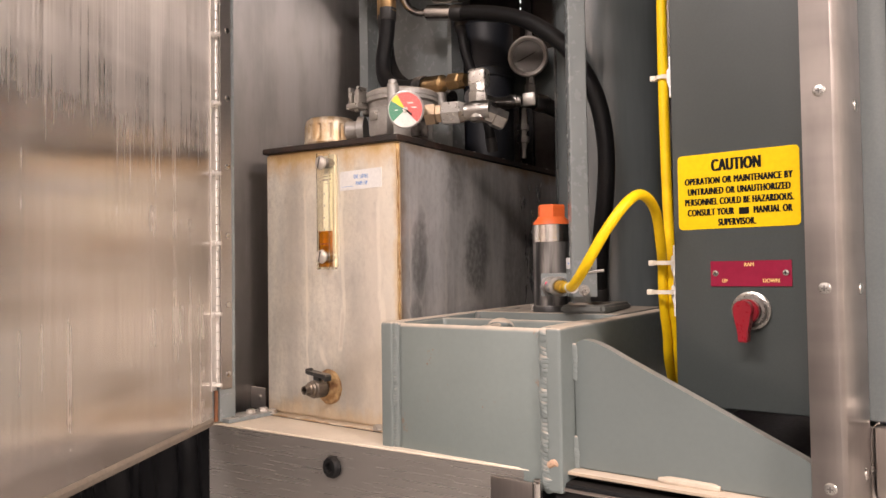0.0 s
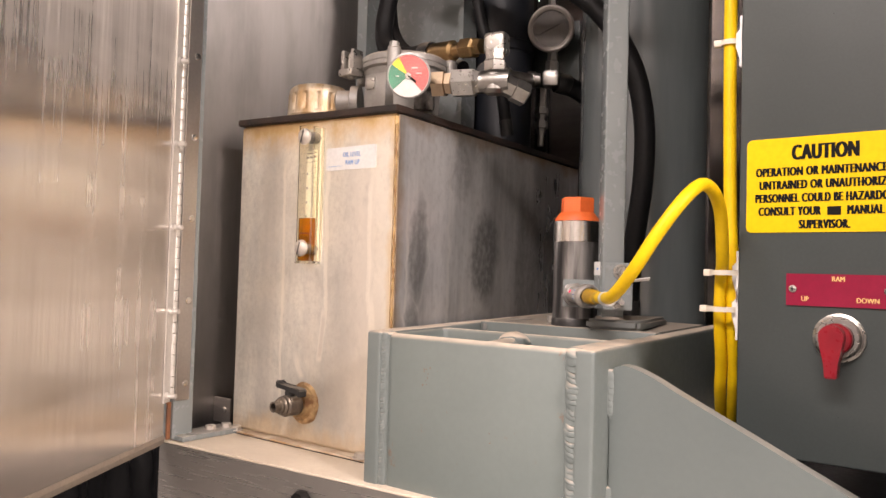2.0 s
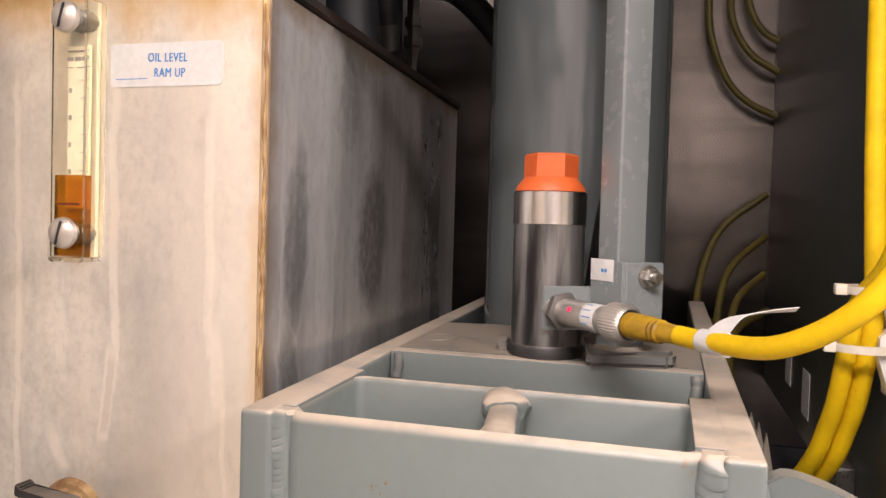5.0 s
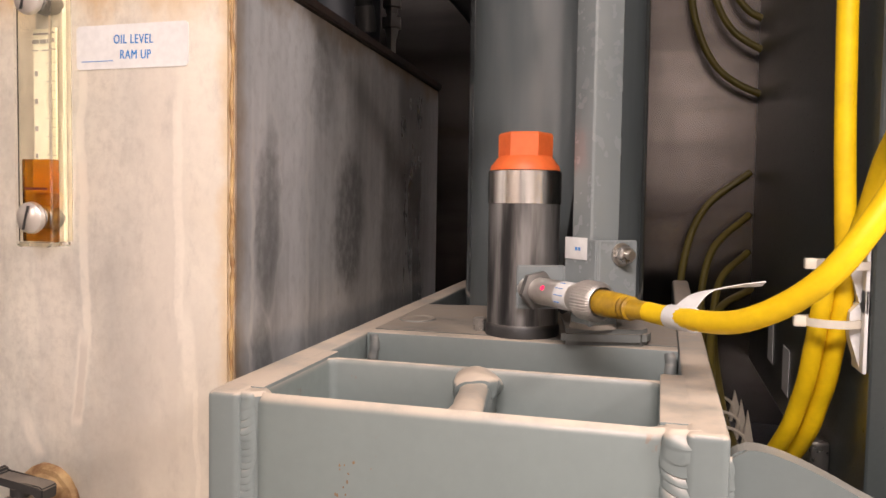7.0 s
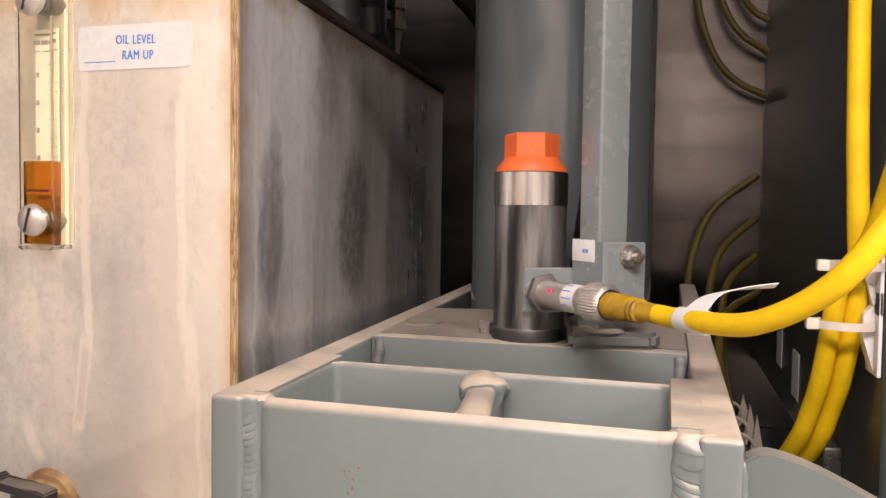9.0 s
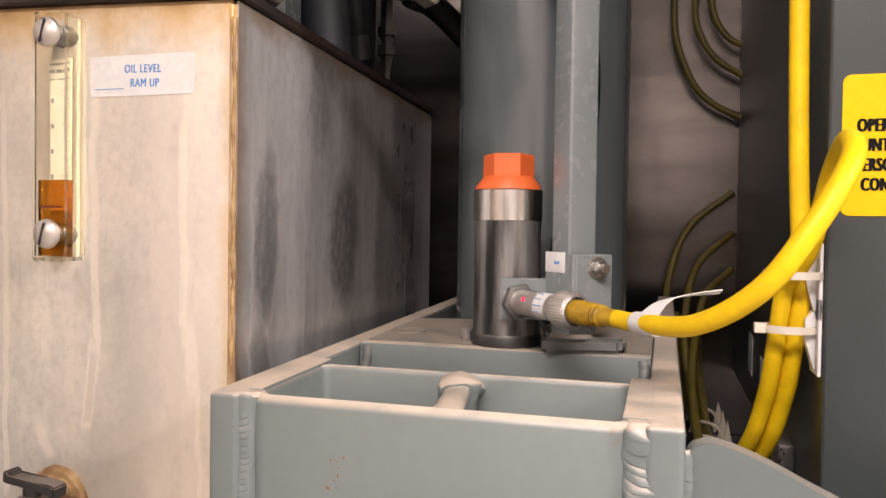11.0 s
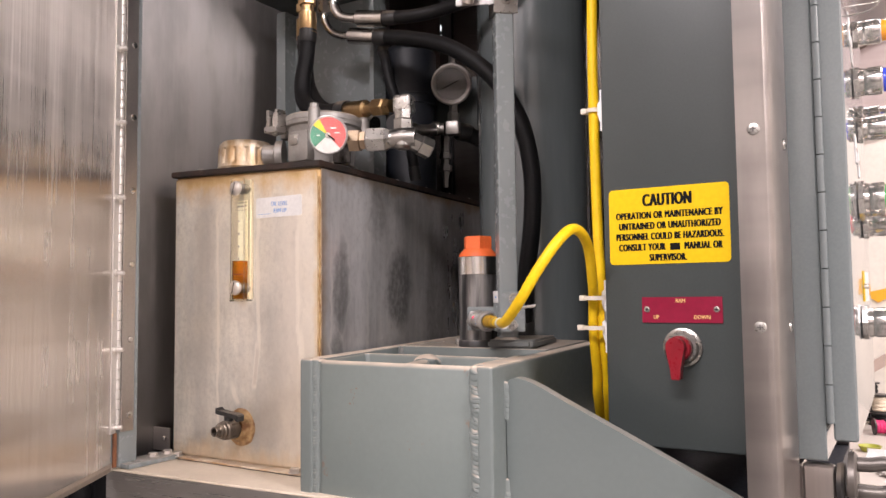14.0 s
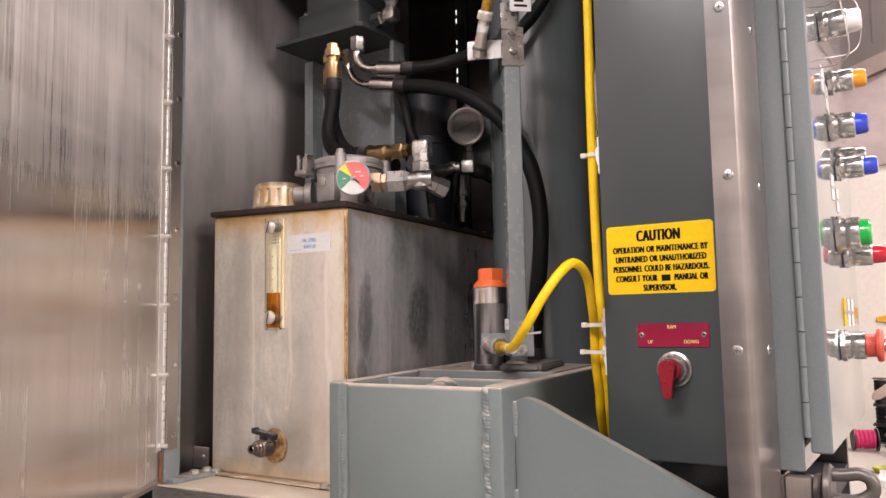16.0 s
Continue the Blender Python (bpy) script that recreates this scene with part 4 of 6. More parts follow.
part("cover", lathe((FX, FY, 1.5645), (0, 0, 1), [(0, 0.0535), (0.006, 0.0535), (0.009, 0.050), (0.0095, 0.041), (0.012, 0.039), (0.012, 0.001)], 40), CAST, rf, "round bolted cover")
for a in (-62, 40, 150, 195):
    cx, cy = FX + 0.057 * math.cos(radians(a)), FY + 0.057 * math.sin(radians(a))
    part("cover_bolt", join(rod((cx, cy, 1.547), (cx, cy, 1.574), 0.0080, 14), hexbolt((cx, cy, 1.574), (0, 0, 1), 0.006, 0.007)), CAST, rf)
part("clamp", join(box(-0.747, -0.724, 0.822, 0.844, 1.548, 1.556, 0.001), box(-0.746, -0.741, 0.825, 0.842, 1.555, 1.580, 0.001), box(-0.730, -0.725, 0.825, 0.842, 1.555, 1.580, 0.001), rod((-0.7355, 0.833, 1.545), (-0.7355, 0.833, 1.576), 0.0045, 10)), SILVER, rf, "small steel clamp")
part("side_port", join(lathe((FX - 0.045, FY - 0.03, 1.522), (-0.85, -0.5, 0), [(0, 0.02), (0.010, 0.02), (0.012, 0.014), (0.028, 0.014), (0.030, 0.011)], 24)), CAST, rf)
part("rivet_plate", box(FX - 0.011, FX + 0.002, FY - 0.0565, FY - 0.054, 1.528, 1.542, 0.0006), SILVER, rf)
DC = Vector((-0.6185, 0.803, 1.527))
DA = Vector((0.50, -0.86, -0.10)).normalized()
dial = part("dial", lathe(DC - DA * 0.016, DA, [(0, 0.013), (0.004, 0.0225), (0.014, 0.0250), (0.0165, 0.0250), (0.017, 0.0232), (0.0158, 0.0229)], 40), ZINC_DARK, rf, "round clogging indicator dial")
part("dial_stem", rod(DC - DA * 0.045, DC - DA * 0.014, 0.009), BRONZE, rf)


def disc_sector(c, axis, a0, a1, r, lift, r0=0.0):
    u, v, w = frame_of(axis)
    bm = bmesh.new()
    n = max(4, int((a1 - a0) / 8))
    pts = [c + w * lift + (u * math.cos(radians(a0 + (a1 - a0) * i / n)) + v * math.sin(radians(a0 + (a1 - a0) * i / n))) * r for i in range(n + 1)]
    inner = [c + w * lift + (u * math.cos(radians(a0 + (a1 - a0) * i / n)) + v * math.sin(radians(a0 + (a1 - a0) * i / n))) * max(r0, 0.0003) for i in range(n + 1)]
    po, pi_ = [bm.verts.new(p) for p in pts], [bm.verts.new(p) for p in inner]
    for i in range(n):
        bm.faces.new((po[i], po[i + 1], pi_[i + 1], pi_[i]))
    return bm


part("dial_face", disc_sector(DC, DA, 0, 360, 0.0229, 0.0000), surface("dial_white", (0.60, 0.60, 0.57), (0.52, 0.52, 0.50), 0.4, 0, 60, bump=0.0), dial)
part("red_zone", disc_sector(DC, DA, -48, 118, 0.0222, 0.0003), DIAL_RED, dial, "red zone")
part("yellow_zone", disc_sector(DC, DA, 118, 146, 0.0222, 0.0003), DIAL_YELLOW, dial, "yellow zone")
part("green_zone", disc_sector(DC, DA, 146, 222, 0.0222, 0.0003), DIAL_GREEN, dial, "green zone")
u, v, w = frame_of(DA)
part("needle", sweep([DC + w * 0.0010, DC + w * 0.0010 + (u * math.cos(radians(-38)) + v * math.sin(radians(-38))) * 0.011], 0.0012, 6, 0), INK, dial)
part("pivot", lathe(DC, DA, [(0, 0.0038), (0.0018, 0.0034)], 14), CHROME, dial)
for a, rr, l in ((50, 0.011, 0.0075), (12, 0.012, 0.0065), (182, 0.012, 0.004)):
    c = DC + w * 0.0006 + (u * math.cos(radians(a)) + v * math.sin(radians(a))) * rr
    part("printed_bar", sweep([c - u * l / 2, c + u * l / 2], 0.0008, 6, 0), WHITE, dial)
part("dial_glass", lathe(DC + DA * 0.0022, DA, [(0, 0.0228), (0.0006, 0.0222)], 40), GLASS, dial).visible_shadow = False

# ---- welded ram beam ----
beam = thing("ram_beam", (-0.477, 0.74, 1.095), "heavy grey welded steel beam with open cells, dusty on top", "steel beam")
ZT = 1.253
part("side_plate", box(-0.601, -0.583, 0.731, 1.33, 1.085, ZT, 0.0036, 4), GREY, beam)
part("side_plate", box(-0.371, -0.353, 0.731, 1.33, 1.085, ZT, 0.0036, 4), GREY, beam)
# hollow front tube with rounded corners, a divider, and the open slot behind it
outer = rounded(-0.5825, -0.3715, 0.7355, 0.832, 0.013)
rim = rounded(-0.5812, -0.3728, 0.7368, 0.8307, 0.012)
crown = rounded(-0.5790, -0.3750, 0.7390, 0.8285, 0.010)
lip = rounded(-0.5768, -0.3812, 0.7410, 0.8270, 0.007)
inner = rounded(-0.5755, -0.3825, 0.7425, 0.8255, 0.005)
bm = bmesh.new()
rings = [[bm.verts.new((x, y, z)) for x, y in pts] for pts, z in ((outer, 1.087), (outer, ZT - 0.0065), (rim, ZT - 0.0030), (crown, ZT - 0.0010), (lip, ZT - 0.0016), (inner, ZT - 0.0045), (inner, 1.087))]
n = len(outer)
for p, q in zip(rings, rings[1:]):
    for i in range(n):
        bm.faces.new((p[i], p[(i + 1) % n], q[(i + 1) % n], q[i]))
part("front_tube", bm, GREY_RUSTY, beam, "grey front tube with small rust spots")
part("divider", box(-0.4835, -0.4715, 0.7436, 0.8254, 1.14, ZT - 0.006, 0.003), GREY, beam)
rnd = random.Random(3)
bm = sweep([(-0.471, 0.740, ZT - 0.0075), (-0.473, 0.752, ZT - 0.0055), (-0.476, 0.775, ZT - 0.005), (-0.479, 0.797, ZT - 0.005), (-0.481, 0.806, ZT - 0.004), (-0.482, 0.818, ZT - 0.004), (-0.483, 0.829, ZT - 0.008)], 0.0105, 28, 14, lambda i, c: 0.80 if i < c * 0.58 else (0.98 + 0.32 * min(1.0, (i - c * 0.58) / (c * 0.1)) * (0.96 + 0.04 * rnd.random())))
for v in bm.verts:
    v.co += Vector(noise.noise_vector(v.co * 80.0)) * (0.0026 if v.co.y > 0.800 else 0.0007)
    v.co.z = ZT - 0.0085 + (v.co.z - ZT + 0.005) * 0.62
part("divider_weld", bm, GREY, beam)
for x0_, x1_ in ((-0.3822, -0.3536), (-0.6004, -0.5768)):
    part("filler_weld", box(x0_, x1_, 0.7450, 0.841, ZT - 0.012, ZT + 0.0003, 0.0016, 2), GREY, beam, "dusty ground-off weld")
part("tube_floor", box(-0.575, -0.379, 0.744, 0.825, 1.13, 1.136, 0), GREY, beam)
part("cross_plate", box(-0.5828, -0.3712, 0.9025, 0.9165, 1.09, ZT + 0.0013, 0.0015), GREY, beam)
part("slot_floor", box(-0.5828, -0.3712, 0.8325, 0.9022, 1.150, 1.16, 0), GREY_SMOOTH, beam)
part("top_plate", prism([(-0.5828, 0.9167), (-0.3712, 0.9167), (-0.3712, 1.045), (-0.40, 1.045), (-0.42, 1.052), (-0.54, 1.052), (-0.56, 1.045), (-0.5828, 1.045)], "z", 1.238, ZT + 0.0013, 0.001), GREY_DIRTY, beam)
for x, y in ((-0.5775, 0.9005), (-0.3765, 0.9005), (-0.3765, 0.838)):
    part("corner_weld", sweep([(x, y, ZT - 0.017), (x + 0.0012, y + 0.002, ZT - 0.008), (x, y + 0.004, ZT - 0.001)], 0.0046, 12, 6, lambda i, c: 0.75 + 0.12 * rnd.random()), GREY_DIRTY, beam)
part("hole_rim", lathe((-0.565, 0.965, ZT + 0.0012), (0, 0, 1), [(0, 0.0145), (0.0012, 0.0140), (0.0012, 0.0128), (0.0006, 0.0124), (0.0006, 0.0002)], 24), GREY_DIRTY, beam)
part("front_weld", bead((-0.5825, 0.7355, 1.092), (-0.5825, 0.7355, ZT + 0.0002), 0.0060, 0.0036, 11), GREY, beam, "rippled weld bead")
part("front_weld", bead((-0.3715, 0.7345, 1.088), (-0.3715, 0.7345, ZT + 0.0004), 0.0092, 0.0043, 12), GREY, beam, "rippled weld bead")
for x_ in (-0.5800, -0.3740):
    part("corner_fill", rod((x_, 0.7432, 1.09), (x_, 0.7432, ZT - 0.0006), 0.0076, 20, 0.0022), GREY, beam, "smooth weld fill at the tube's corner")
rf_ = random.Random(31)
flecks = bmesh.new()
for cx, cz, count in ((-0.521, 1.228, 3), (-0.526, 1.213, 9), (-0.455, 1.165, 3)):
    for _ in range(count):
        x, z, r = cx + rf_.uniform(-0.007, 0.007), cz + rf_.uniform(-0.009, 0.009), rf_.uniform(0.0003, 0.0008)
        ring = [flecks.verts.new((x + r * rf_.uniform(0.6, 1.2) * math.cos(a), 0.7352, z + 1.4 * r * rf_.uniform(0.6, 1.2) * math.sin(a))) for a in (0, 1, 2, 3.1, 4.2, 5.2)]
        top_ = flecks.verts.new((x, 0.7349, z))
        for i in range(6):
            flecks.faces.new((ring[i], ring[(i + 1) % 6], top_))
part("rust_flecks", flecks, surface("fleck_rust", (0.24, 0.14, 0.06), (0.15, 0.085, 0.045), 0.7, 0, 90, bump=0.2), beam, "small rust flecks")
def bend(p, c, q, n=7):
    """Points along a curve from p to q that is drawn towards c."""
    return [tuple((1 - t) ** 2 * a_ + 2 * t * (1 - t) * b_ + t * t * c_ for a_, b_, c_ in zip(p, c, q)) for t in (k / n for k in range(n + 1))]


gusset_line = [(-0.3525, 1.1068)] + bend((-0.3525, 1.2295), (-0.3525, 1.2402), (-0.340, 1.2400)) + bend((-0.3395, 1.2400), (-0.326, 1.2390), (-0.298, 1.2240)) + bend((-0.134, 1.1475), (-0.1185, 1.1400), (-0.118, 1.1300)) + [(-0.1175, 1.1068)]
part("gusset", prism(gusset_line, "y", 0.7590, 0.7715, 0.0012), GREY_PLAIN, beam, "sloping triangular gusset plate")
part("gusset_weld", bead((-0.3510, 0.7592, 1.202), (-0.3510, 0.7592, 1.236), 0.0046, 0.005, 21, (0.6, -0.8, 0)), GREY, beam)
part("gusset_weld", bead((-0.3510, 0.7592, 1.109), (-0.3510, 0.7592, 1.140), 0.0048, 0.005, 22, (0.6, -0.8, 0)), GREY, beam)
rw = random.Random(5)
part("ledge_weld", sweep([(-0.262, 0.7575, 1.1085), (-0.24, 0.7565, 1.109), (-0.22, 0.757, 1.1085), (-0.203, 0.7575, 1.108)], 0.0046, 10, 8, lambda i, c: min(1.0, 0.55 + 0.12 * min(i, c - i)) * (0.97 + 0.06 * rw.random())), surface("dusty_weld", (0.50, 0.42, 0.33), (0.44, 0.37, 0.29), 0.8, 0, 40, dust=0.6, bump=0.3), beam, "dust-caked weld")
part("corner_lump", sweep([(-0.369, 0.7335, 1.1120), (-0.365, 0.7325, 1.1150), (-0.3615, 0.7335, 1.1160), (-0.359, 0.735, 1.1135)], 0.0042, 10, 5, lambda i, c: 0.9 + 0.15 * rw.random()), surface("tan_lump", (0.46, 0.30, 0.20), (0.4, 0.27, 0.18), 0.8, 0, 40, bump=0.3), beam, "tan drip of sealant")

# the beam climbs a little towards the back
for o in beam.children:
    for v in o.data.vertices:
        if v.co.z + 1.095 > 1.2:
            v.co.z += 0.026 * max(0.0, v.co.y + 0.74 - 0.76)

# ---- hydraulic cylinder ----
cyl = thing("hydraulic_cylinder", (-0.481, 1.121, 1.09), "thick dark grey painted hydraulic cylinder standing in the beam", "hydraulic cylinder")
part("barrel", lathe((-0.481, 1.121, 1.06), (0, 0, 1), [(0, 0.0825), (1.26, 0.0825)], 64), GREY_PIPE, cyl)
part("end_collar", lathe((-0.481, 1.121, 2.18), (0, 0, 1), [(0, 0.0828), (0.002, 0.094), (0.10, 0.094)], 48), GREY_PIPE, cyl)

# ---- indicator rod with orange cap ----
rx, ry = -0.4772, 0.9335
ram = thing("indicator_rod", (rx, ry, 1.25), "oily steel indicator rod with a bright collar and orange hex cap", "steel rod")
part("tube", lathe((rx, ry, 1.20), (0, 0, 1), [(0, 0.0250), (0.150, 0.0250)], 40), GRIME, ram, "dark oily tube")
part("collar", lathe((rx, ry, 1.350), (0, 0, 1), [(0, 0.0250), (0.0004, 0.0256), (0.0225, 0.0256), (0.0232, 0.0248)], 40), CHROME, ram, "bright machined collar")
part("cap", join(lathe((rx, ry, 1.3732), (0, 0, 1), [(0, 0.0245), (0.003, 0.0240), (0.010, 0.0185)], 32), lathe((rx, ry, 1.383), (0, 0, 1), [(0, 0.0190), (0.0150, 0.0190), (0.0165, 0.0178)], 6, 22)), ORANGE, ram, "orange plastic hex cap")
part("base_seal", lathe((rx, ry, 1.2580), (0, 0, 1), [(0, 0.0262), (0.007, 0.0262), (0.009, 0.0252)], 32), BLACK, ram, "black wiper seal")
part("seal_clip", rod((rx - 0.031, ry + 0.002, 1.2580), (rx - 0.031, ry + 0.002, 1.268), 0.005, 8), SILVER, ram)

# ---- sensor post ----
px_, py_ = -0.4256, 0.9124
TURNED = 40
sp = thing("sensor_post", (px_, py_, 1.25), "square grey steel sensor post with bolted brackets on the beam", "post")
part("tube", box(px_ - 0.0114, px_ + 0.0114, py_ - 0.0114, py_ + 0.0114, 1.2694, 2.20, 0.0028, 3, TURNED), POST_GREY, sp)
PU = Vector((math.cos(radians(TURNED)), math.sin(radians(TURNED)), 0))
PN = Vector((math.sin(radians(TURNED)), -math.cos(radians(TURNED)), 0))
PC = Vector((px_, py_, 0))


def on_post(u, n, z):
    return PC + PU * u + PN * n + Vector((0, 0, z))


def post_plate(u0, u1, n0, n1, z0, z1, bev=0.001):
    c = on_post((u0 + u1) / 2, (n0 + n1) / 2, 0)
    return box(c.x - (u1 - u0) / 2, c.x + (u1 - u0) / 2, c.y - (n1 - n0) / 2, c.y + (n1 - n0) / 2, z0, z1, bev, 2, TURNED)


def folded(corners, thick, z0, z1, bev=0.0008):
    """A plate folded along upright lines; corners are (u, n) on its outer face, the metal lies to their left."""
    pts = [on_post(u_, n_, 0).to_2d() for u_, n_ in corners]
    inner_ = []
    for i in range(len(pts)):
        d0 = (pts[i] - pts[i - 1]).normalized() if i else (pts[1] - pts[0]).normalized()
        d1 = (pts[i + 1] - pts[i]).normalized() if i + 1 < len(pts) else d0
        m_ = (Vector((-d0.y, d0.x)) + Vector((-d1.y, d1.x))).normalized()
        inner_.append(pts[i] + m_ * thick / max(0.5, m_.dot(Vector((-d0.y, d0.x)))))
    return prism([tuple(p) for p in pts + inner_[::-1]], "z", z0, z1, bev)


part("foot_plate", prism([(-0.4445, 0.8935), (-0.3920, 0.9070), (-0.3880, 0.9180), (-0.4060, 1.020), (-0.4520, 1.010), (-0.4530, 0.9600)], "z", 1.2582, 1.2692, 0.0030), GREY_DIRTY, sp, "dusty grey foot plate")
part("foot_weld", lathe((px_, py_, 1.2690), (0, 0, 1), [(0, 0.0162), (0.002, 0.0150), (0.003, 0.0140)], 20), GREY_DIRTY, sp, "grimy weld round the foot")
part("angle_bracket", folded([(-0.0139, -0.0150), (-0.0139, 0.0205), (-0.0124, 0.0223), (0.0170, 0.0223)], 0.0025, 1.2790, 1.3275), POST_GREY, sp, "grey folded sensor bracket")
part("sensor_plate", folded([(-0.0455, -0.0234), (-0.0185, -0.0158), (-0.0142, -0.0148), (-0.0139, -0.0140)], 0.0025, 1.2797, 1.3092), POST_GREY, sp, "grey sensor mounting plate")
part("bracket_spacer", post_plate(-0.0090, 0.0100, 0.0116, 0.0196, 1.2830, 1.3230, 0.0008), POST_GREY, sp)
part("bracket_bolt", hexbolt(on_post(0.0040, 0.0224, 1.3184), PN, 0.0060, 0.0075, 15, 0.004), SILVER, sp)
part("bracket_bolt", hexbolt(on_post(0.0000, 0.0224, 1.2878), PN, 0.0055, 0.0065, 5, 0.015), SILVER, sp)
tg = part("tag", post_plate(-0.0144, -0.0140, -0.0140, 0.0110, 1.3142, 1.3285, 0.0001), WHITE, sp, "small white tag")
for i_ in range(2):
    part("printed_bar", post_plate(-0.01455, -0.0144, -0.0020 + 0.0035 * i_, 0.0005 + 0.0035 * i_, 1.3200, 1.3222, 0), BLUE_INK, tg)
# upper bracket
part("upper_bracket", join(folded([(-0.0145, -0.0160), (-0.0145, 0.0135), (0.0165, 0.0135)], 0.0021, 1.6745, 1.7300)), SILVER, sp, "bright zinc upper bracket")
part("upper_plate", folded([(-0.0600, -0.0010), (-0.0300, 0.0080), (-0.0142, 0.0120)], 0.0021, 1.6855, 1.7120), ZINC_DARK, sp, "zinc sensor plate")
part("upper_strip", post_plate(-0.0150, 0.0080, 0.0137, 0.0157, 1.7260, 1.7630, 0.0008), SILVER, sp, "bright zinc upright strip")
for u_, z in ((0.0010, 1.6935), (-0.0010, 1.7200)):
    part("bracket_bolt", hexbolt(on_post(u_, 0.0136, z), PN, 0.0058, 0.008, 12, 0.007), SILVER, sp)
tg = part("tag", post_plate(-0.004, 0.0255, 0.0240, 0.0244, 1.7480, 1.7800, 0.0001), WHITE, sp, "white paper tag")
for i_ in range(3):
    part("printed_bar", post_plate(0.002, 0.020 - 0.005 * i_, 0.02445, 0.0246, 1.754 + 0.007 * i_, 1.7575 + 0.007 * i_, 0), INK, tg)
part("clamp_nut", lathe(on_post(0, 0.0160, 1.763), (0, 0, 1), [(0, 0.007), (0.01, 0.007)], 6), SILVER, sp)


def sensor(start, axis, label, k=1.0, kr=0.86):
    """Threaded barrel, hex nut, knurled ring and moulded boot along an axis."""
    ax = Vector(axis).normalized()
    st_ = Vector(start)
    ob = thing("proximity_sensor", start, label, "sensor")
    part("nut", lathe(st_, ax, [(0, 0.0135 * k * kr), (0.0045 * k, 0.0135 * k * kr), (0.005 * k, 0.0122 * k * kr)], 6, 10), ZINC_DARK, ob)
    part("barrel", lathe(st_ - ax * 0.010, ax, [(0, 0.0090 * k * kr), (0.070 * k, 0.0090 * k * kr)], 28), NICKEL, ob)
    flank = ax.cross(Vector((0, 0, 1))).normalized() * -1
    face_ = (flank * -0.55 + Vector((0, 0, 0.25)) - ax * 0.0)
    face_ = (face_ - ax * face_.dot(ax)).normalized()
    part("indicator", lathe(st_ + ax * 0.021 * k + face_ * 0.0089 * k * kr, face_, [(0, 0.0019 * k * kr), (0.0006, 0.0016 * k * kr)], 10), glow("sensor_led", (1.0, 0.02, 0.10), 0.8), ob, "lit red indicator")
    part("sleeve", lathe(st_ + ax * 0.034 * k, ax, [(0, 0.00915 * k * kr), (0.013 * k, 0.00915 * k * kr)], 28), WHITE, ob, "white printed sleeve")
    for i in range(4):
        ee = (face_ * math.cos(0.5 * i - 0.7) + ax.cross(face_) * math.sin(0.5 * i - 0.7)) * 0.0092 * k * kr
        part("printed_bar", sweep([st_ + ax * 0.0355 * k + ee, st_ + ax * (0.041 + 0.002 * (i % 3)) * k + ee], 0.0003, 5, 0), BLUE_INK, ob)
    u_, v_, w_ = frame_of(ax)
    bm_ = bmesh.new()
    rings_ = []
    for dd, rr in ((0.0560, 0.0100), (0.0570, 0.0122), (0.0700, 0.0122), (0.0720, 0.0110), (0.0735, 0.0095)):
        rings_.append([bm_.verts.new(st_ + ax * dd * k + (u_ * math.cos(2 * math.pi * i / 160) + v_ * math.sin(2 * math.pi * i / 160)) * (rr * k * kr * (1.0 if i % 4 < 2 else 0.97))) for i in range(160)])
    for p, q in zip(rings_, rings_[1:]):
        for i in range(160):
            bm_.faces.new((p[i], p[(i + 1) % 160], q[(i + 1) % 160], q[i]))
    part("knurled_ring", bm_, NICKEL, ob)
    part("boot", lathe(st_ + ax * 0.0725 * k, ax, [(0, 0.0078 * k * kr), (0.006 * k, 0.0080 * k * kr), (0.020 * k, 0.0074 * k * kr), (0.0215 * k, 0.0064 * k * kr), (0.0235 * k, 0.0071 * k * kr), (0.0250 * k, 0.0062 * k * kr), (0.0275 * k, 0.0069 * k * kr), (0.0290 * k, 0.0058 * k * kr), (0.040 * k, 0.0052 * k * kr), (0.0450 * k, 0.0049 * k * kr)], 20), AMBER_GRIP, ob, "worn amber cable boot")
    return st_ + ax * 0.1170 * k


SA = Vector((0.642, -0.767, 0.0)).normalized()
tail = sensor((-0.4625, 0.9000, 1.2932), SA, "steel proximity sensor with a knurled plug and amber cable boot", 1.0, 0.97)
sensor(on_post(-0.0450, 0.0090, 1.6975), Vector((0.42, -0.34, 0.84)), "steel proximity sensor with a yellow boot on the upper bracket", 0.72, 1.2)

# ---- yellow cables ----


def cable(points, r, mat_, label, name="yellow_cable", per=10, group="yellow cables"):
    return solo(name, sweep(points, r, 16, per), mat_, points[0], label, "cable", group)


loop = [tuple(tail - SA * 0.003), tuple(tail + SA * 0.016), (-0.3494, 0.7570, 1.2978), (-0.3223, 0.7323, 1.3176), (-0.3007, 0.7300, 1.3484), (-0.2846, 0.7440, 1.3763), (-0.2809, 0.7744, 1.3876), (-0.2811, 0.8087, 1.3736), (-0.2862, 0.8349, 1.3347),
        (-0.2945, 0.858, 1.312), (-0.2972, 0.8645, 1.290), (-0.2988, 0.8705, 1.270), (-0.3003, 0.879, 1.250), (-0.3025, 0.888, 1.234), (-0.307, 0.900, 1.212), (-0.316, 0.932, 1.18), (-0.327, 0.97, 1.15), (-0.335, 1.0, 1.12)]
cable(loop, 0.0053, YELLOW, "yellow sensor cable looping from the plug to the enclosure")
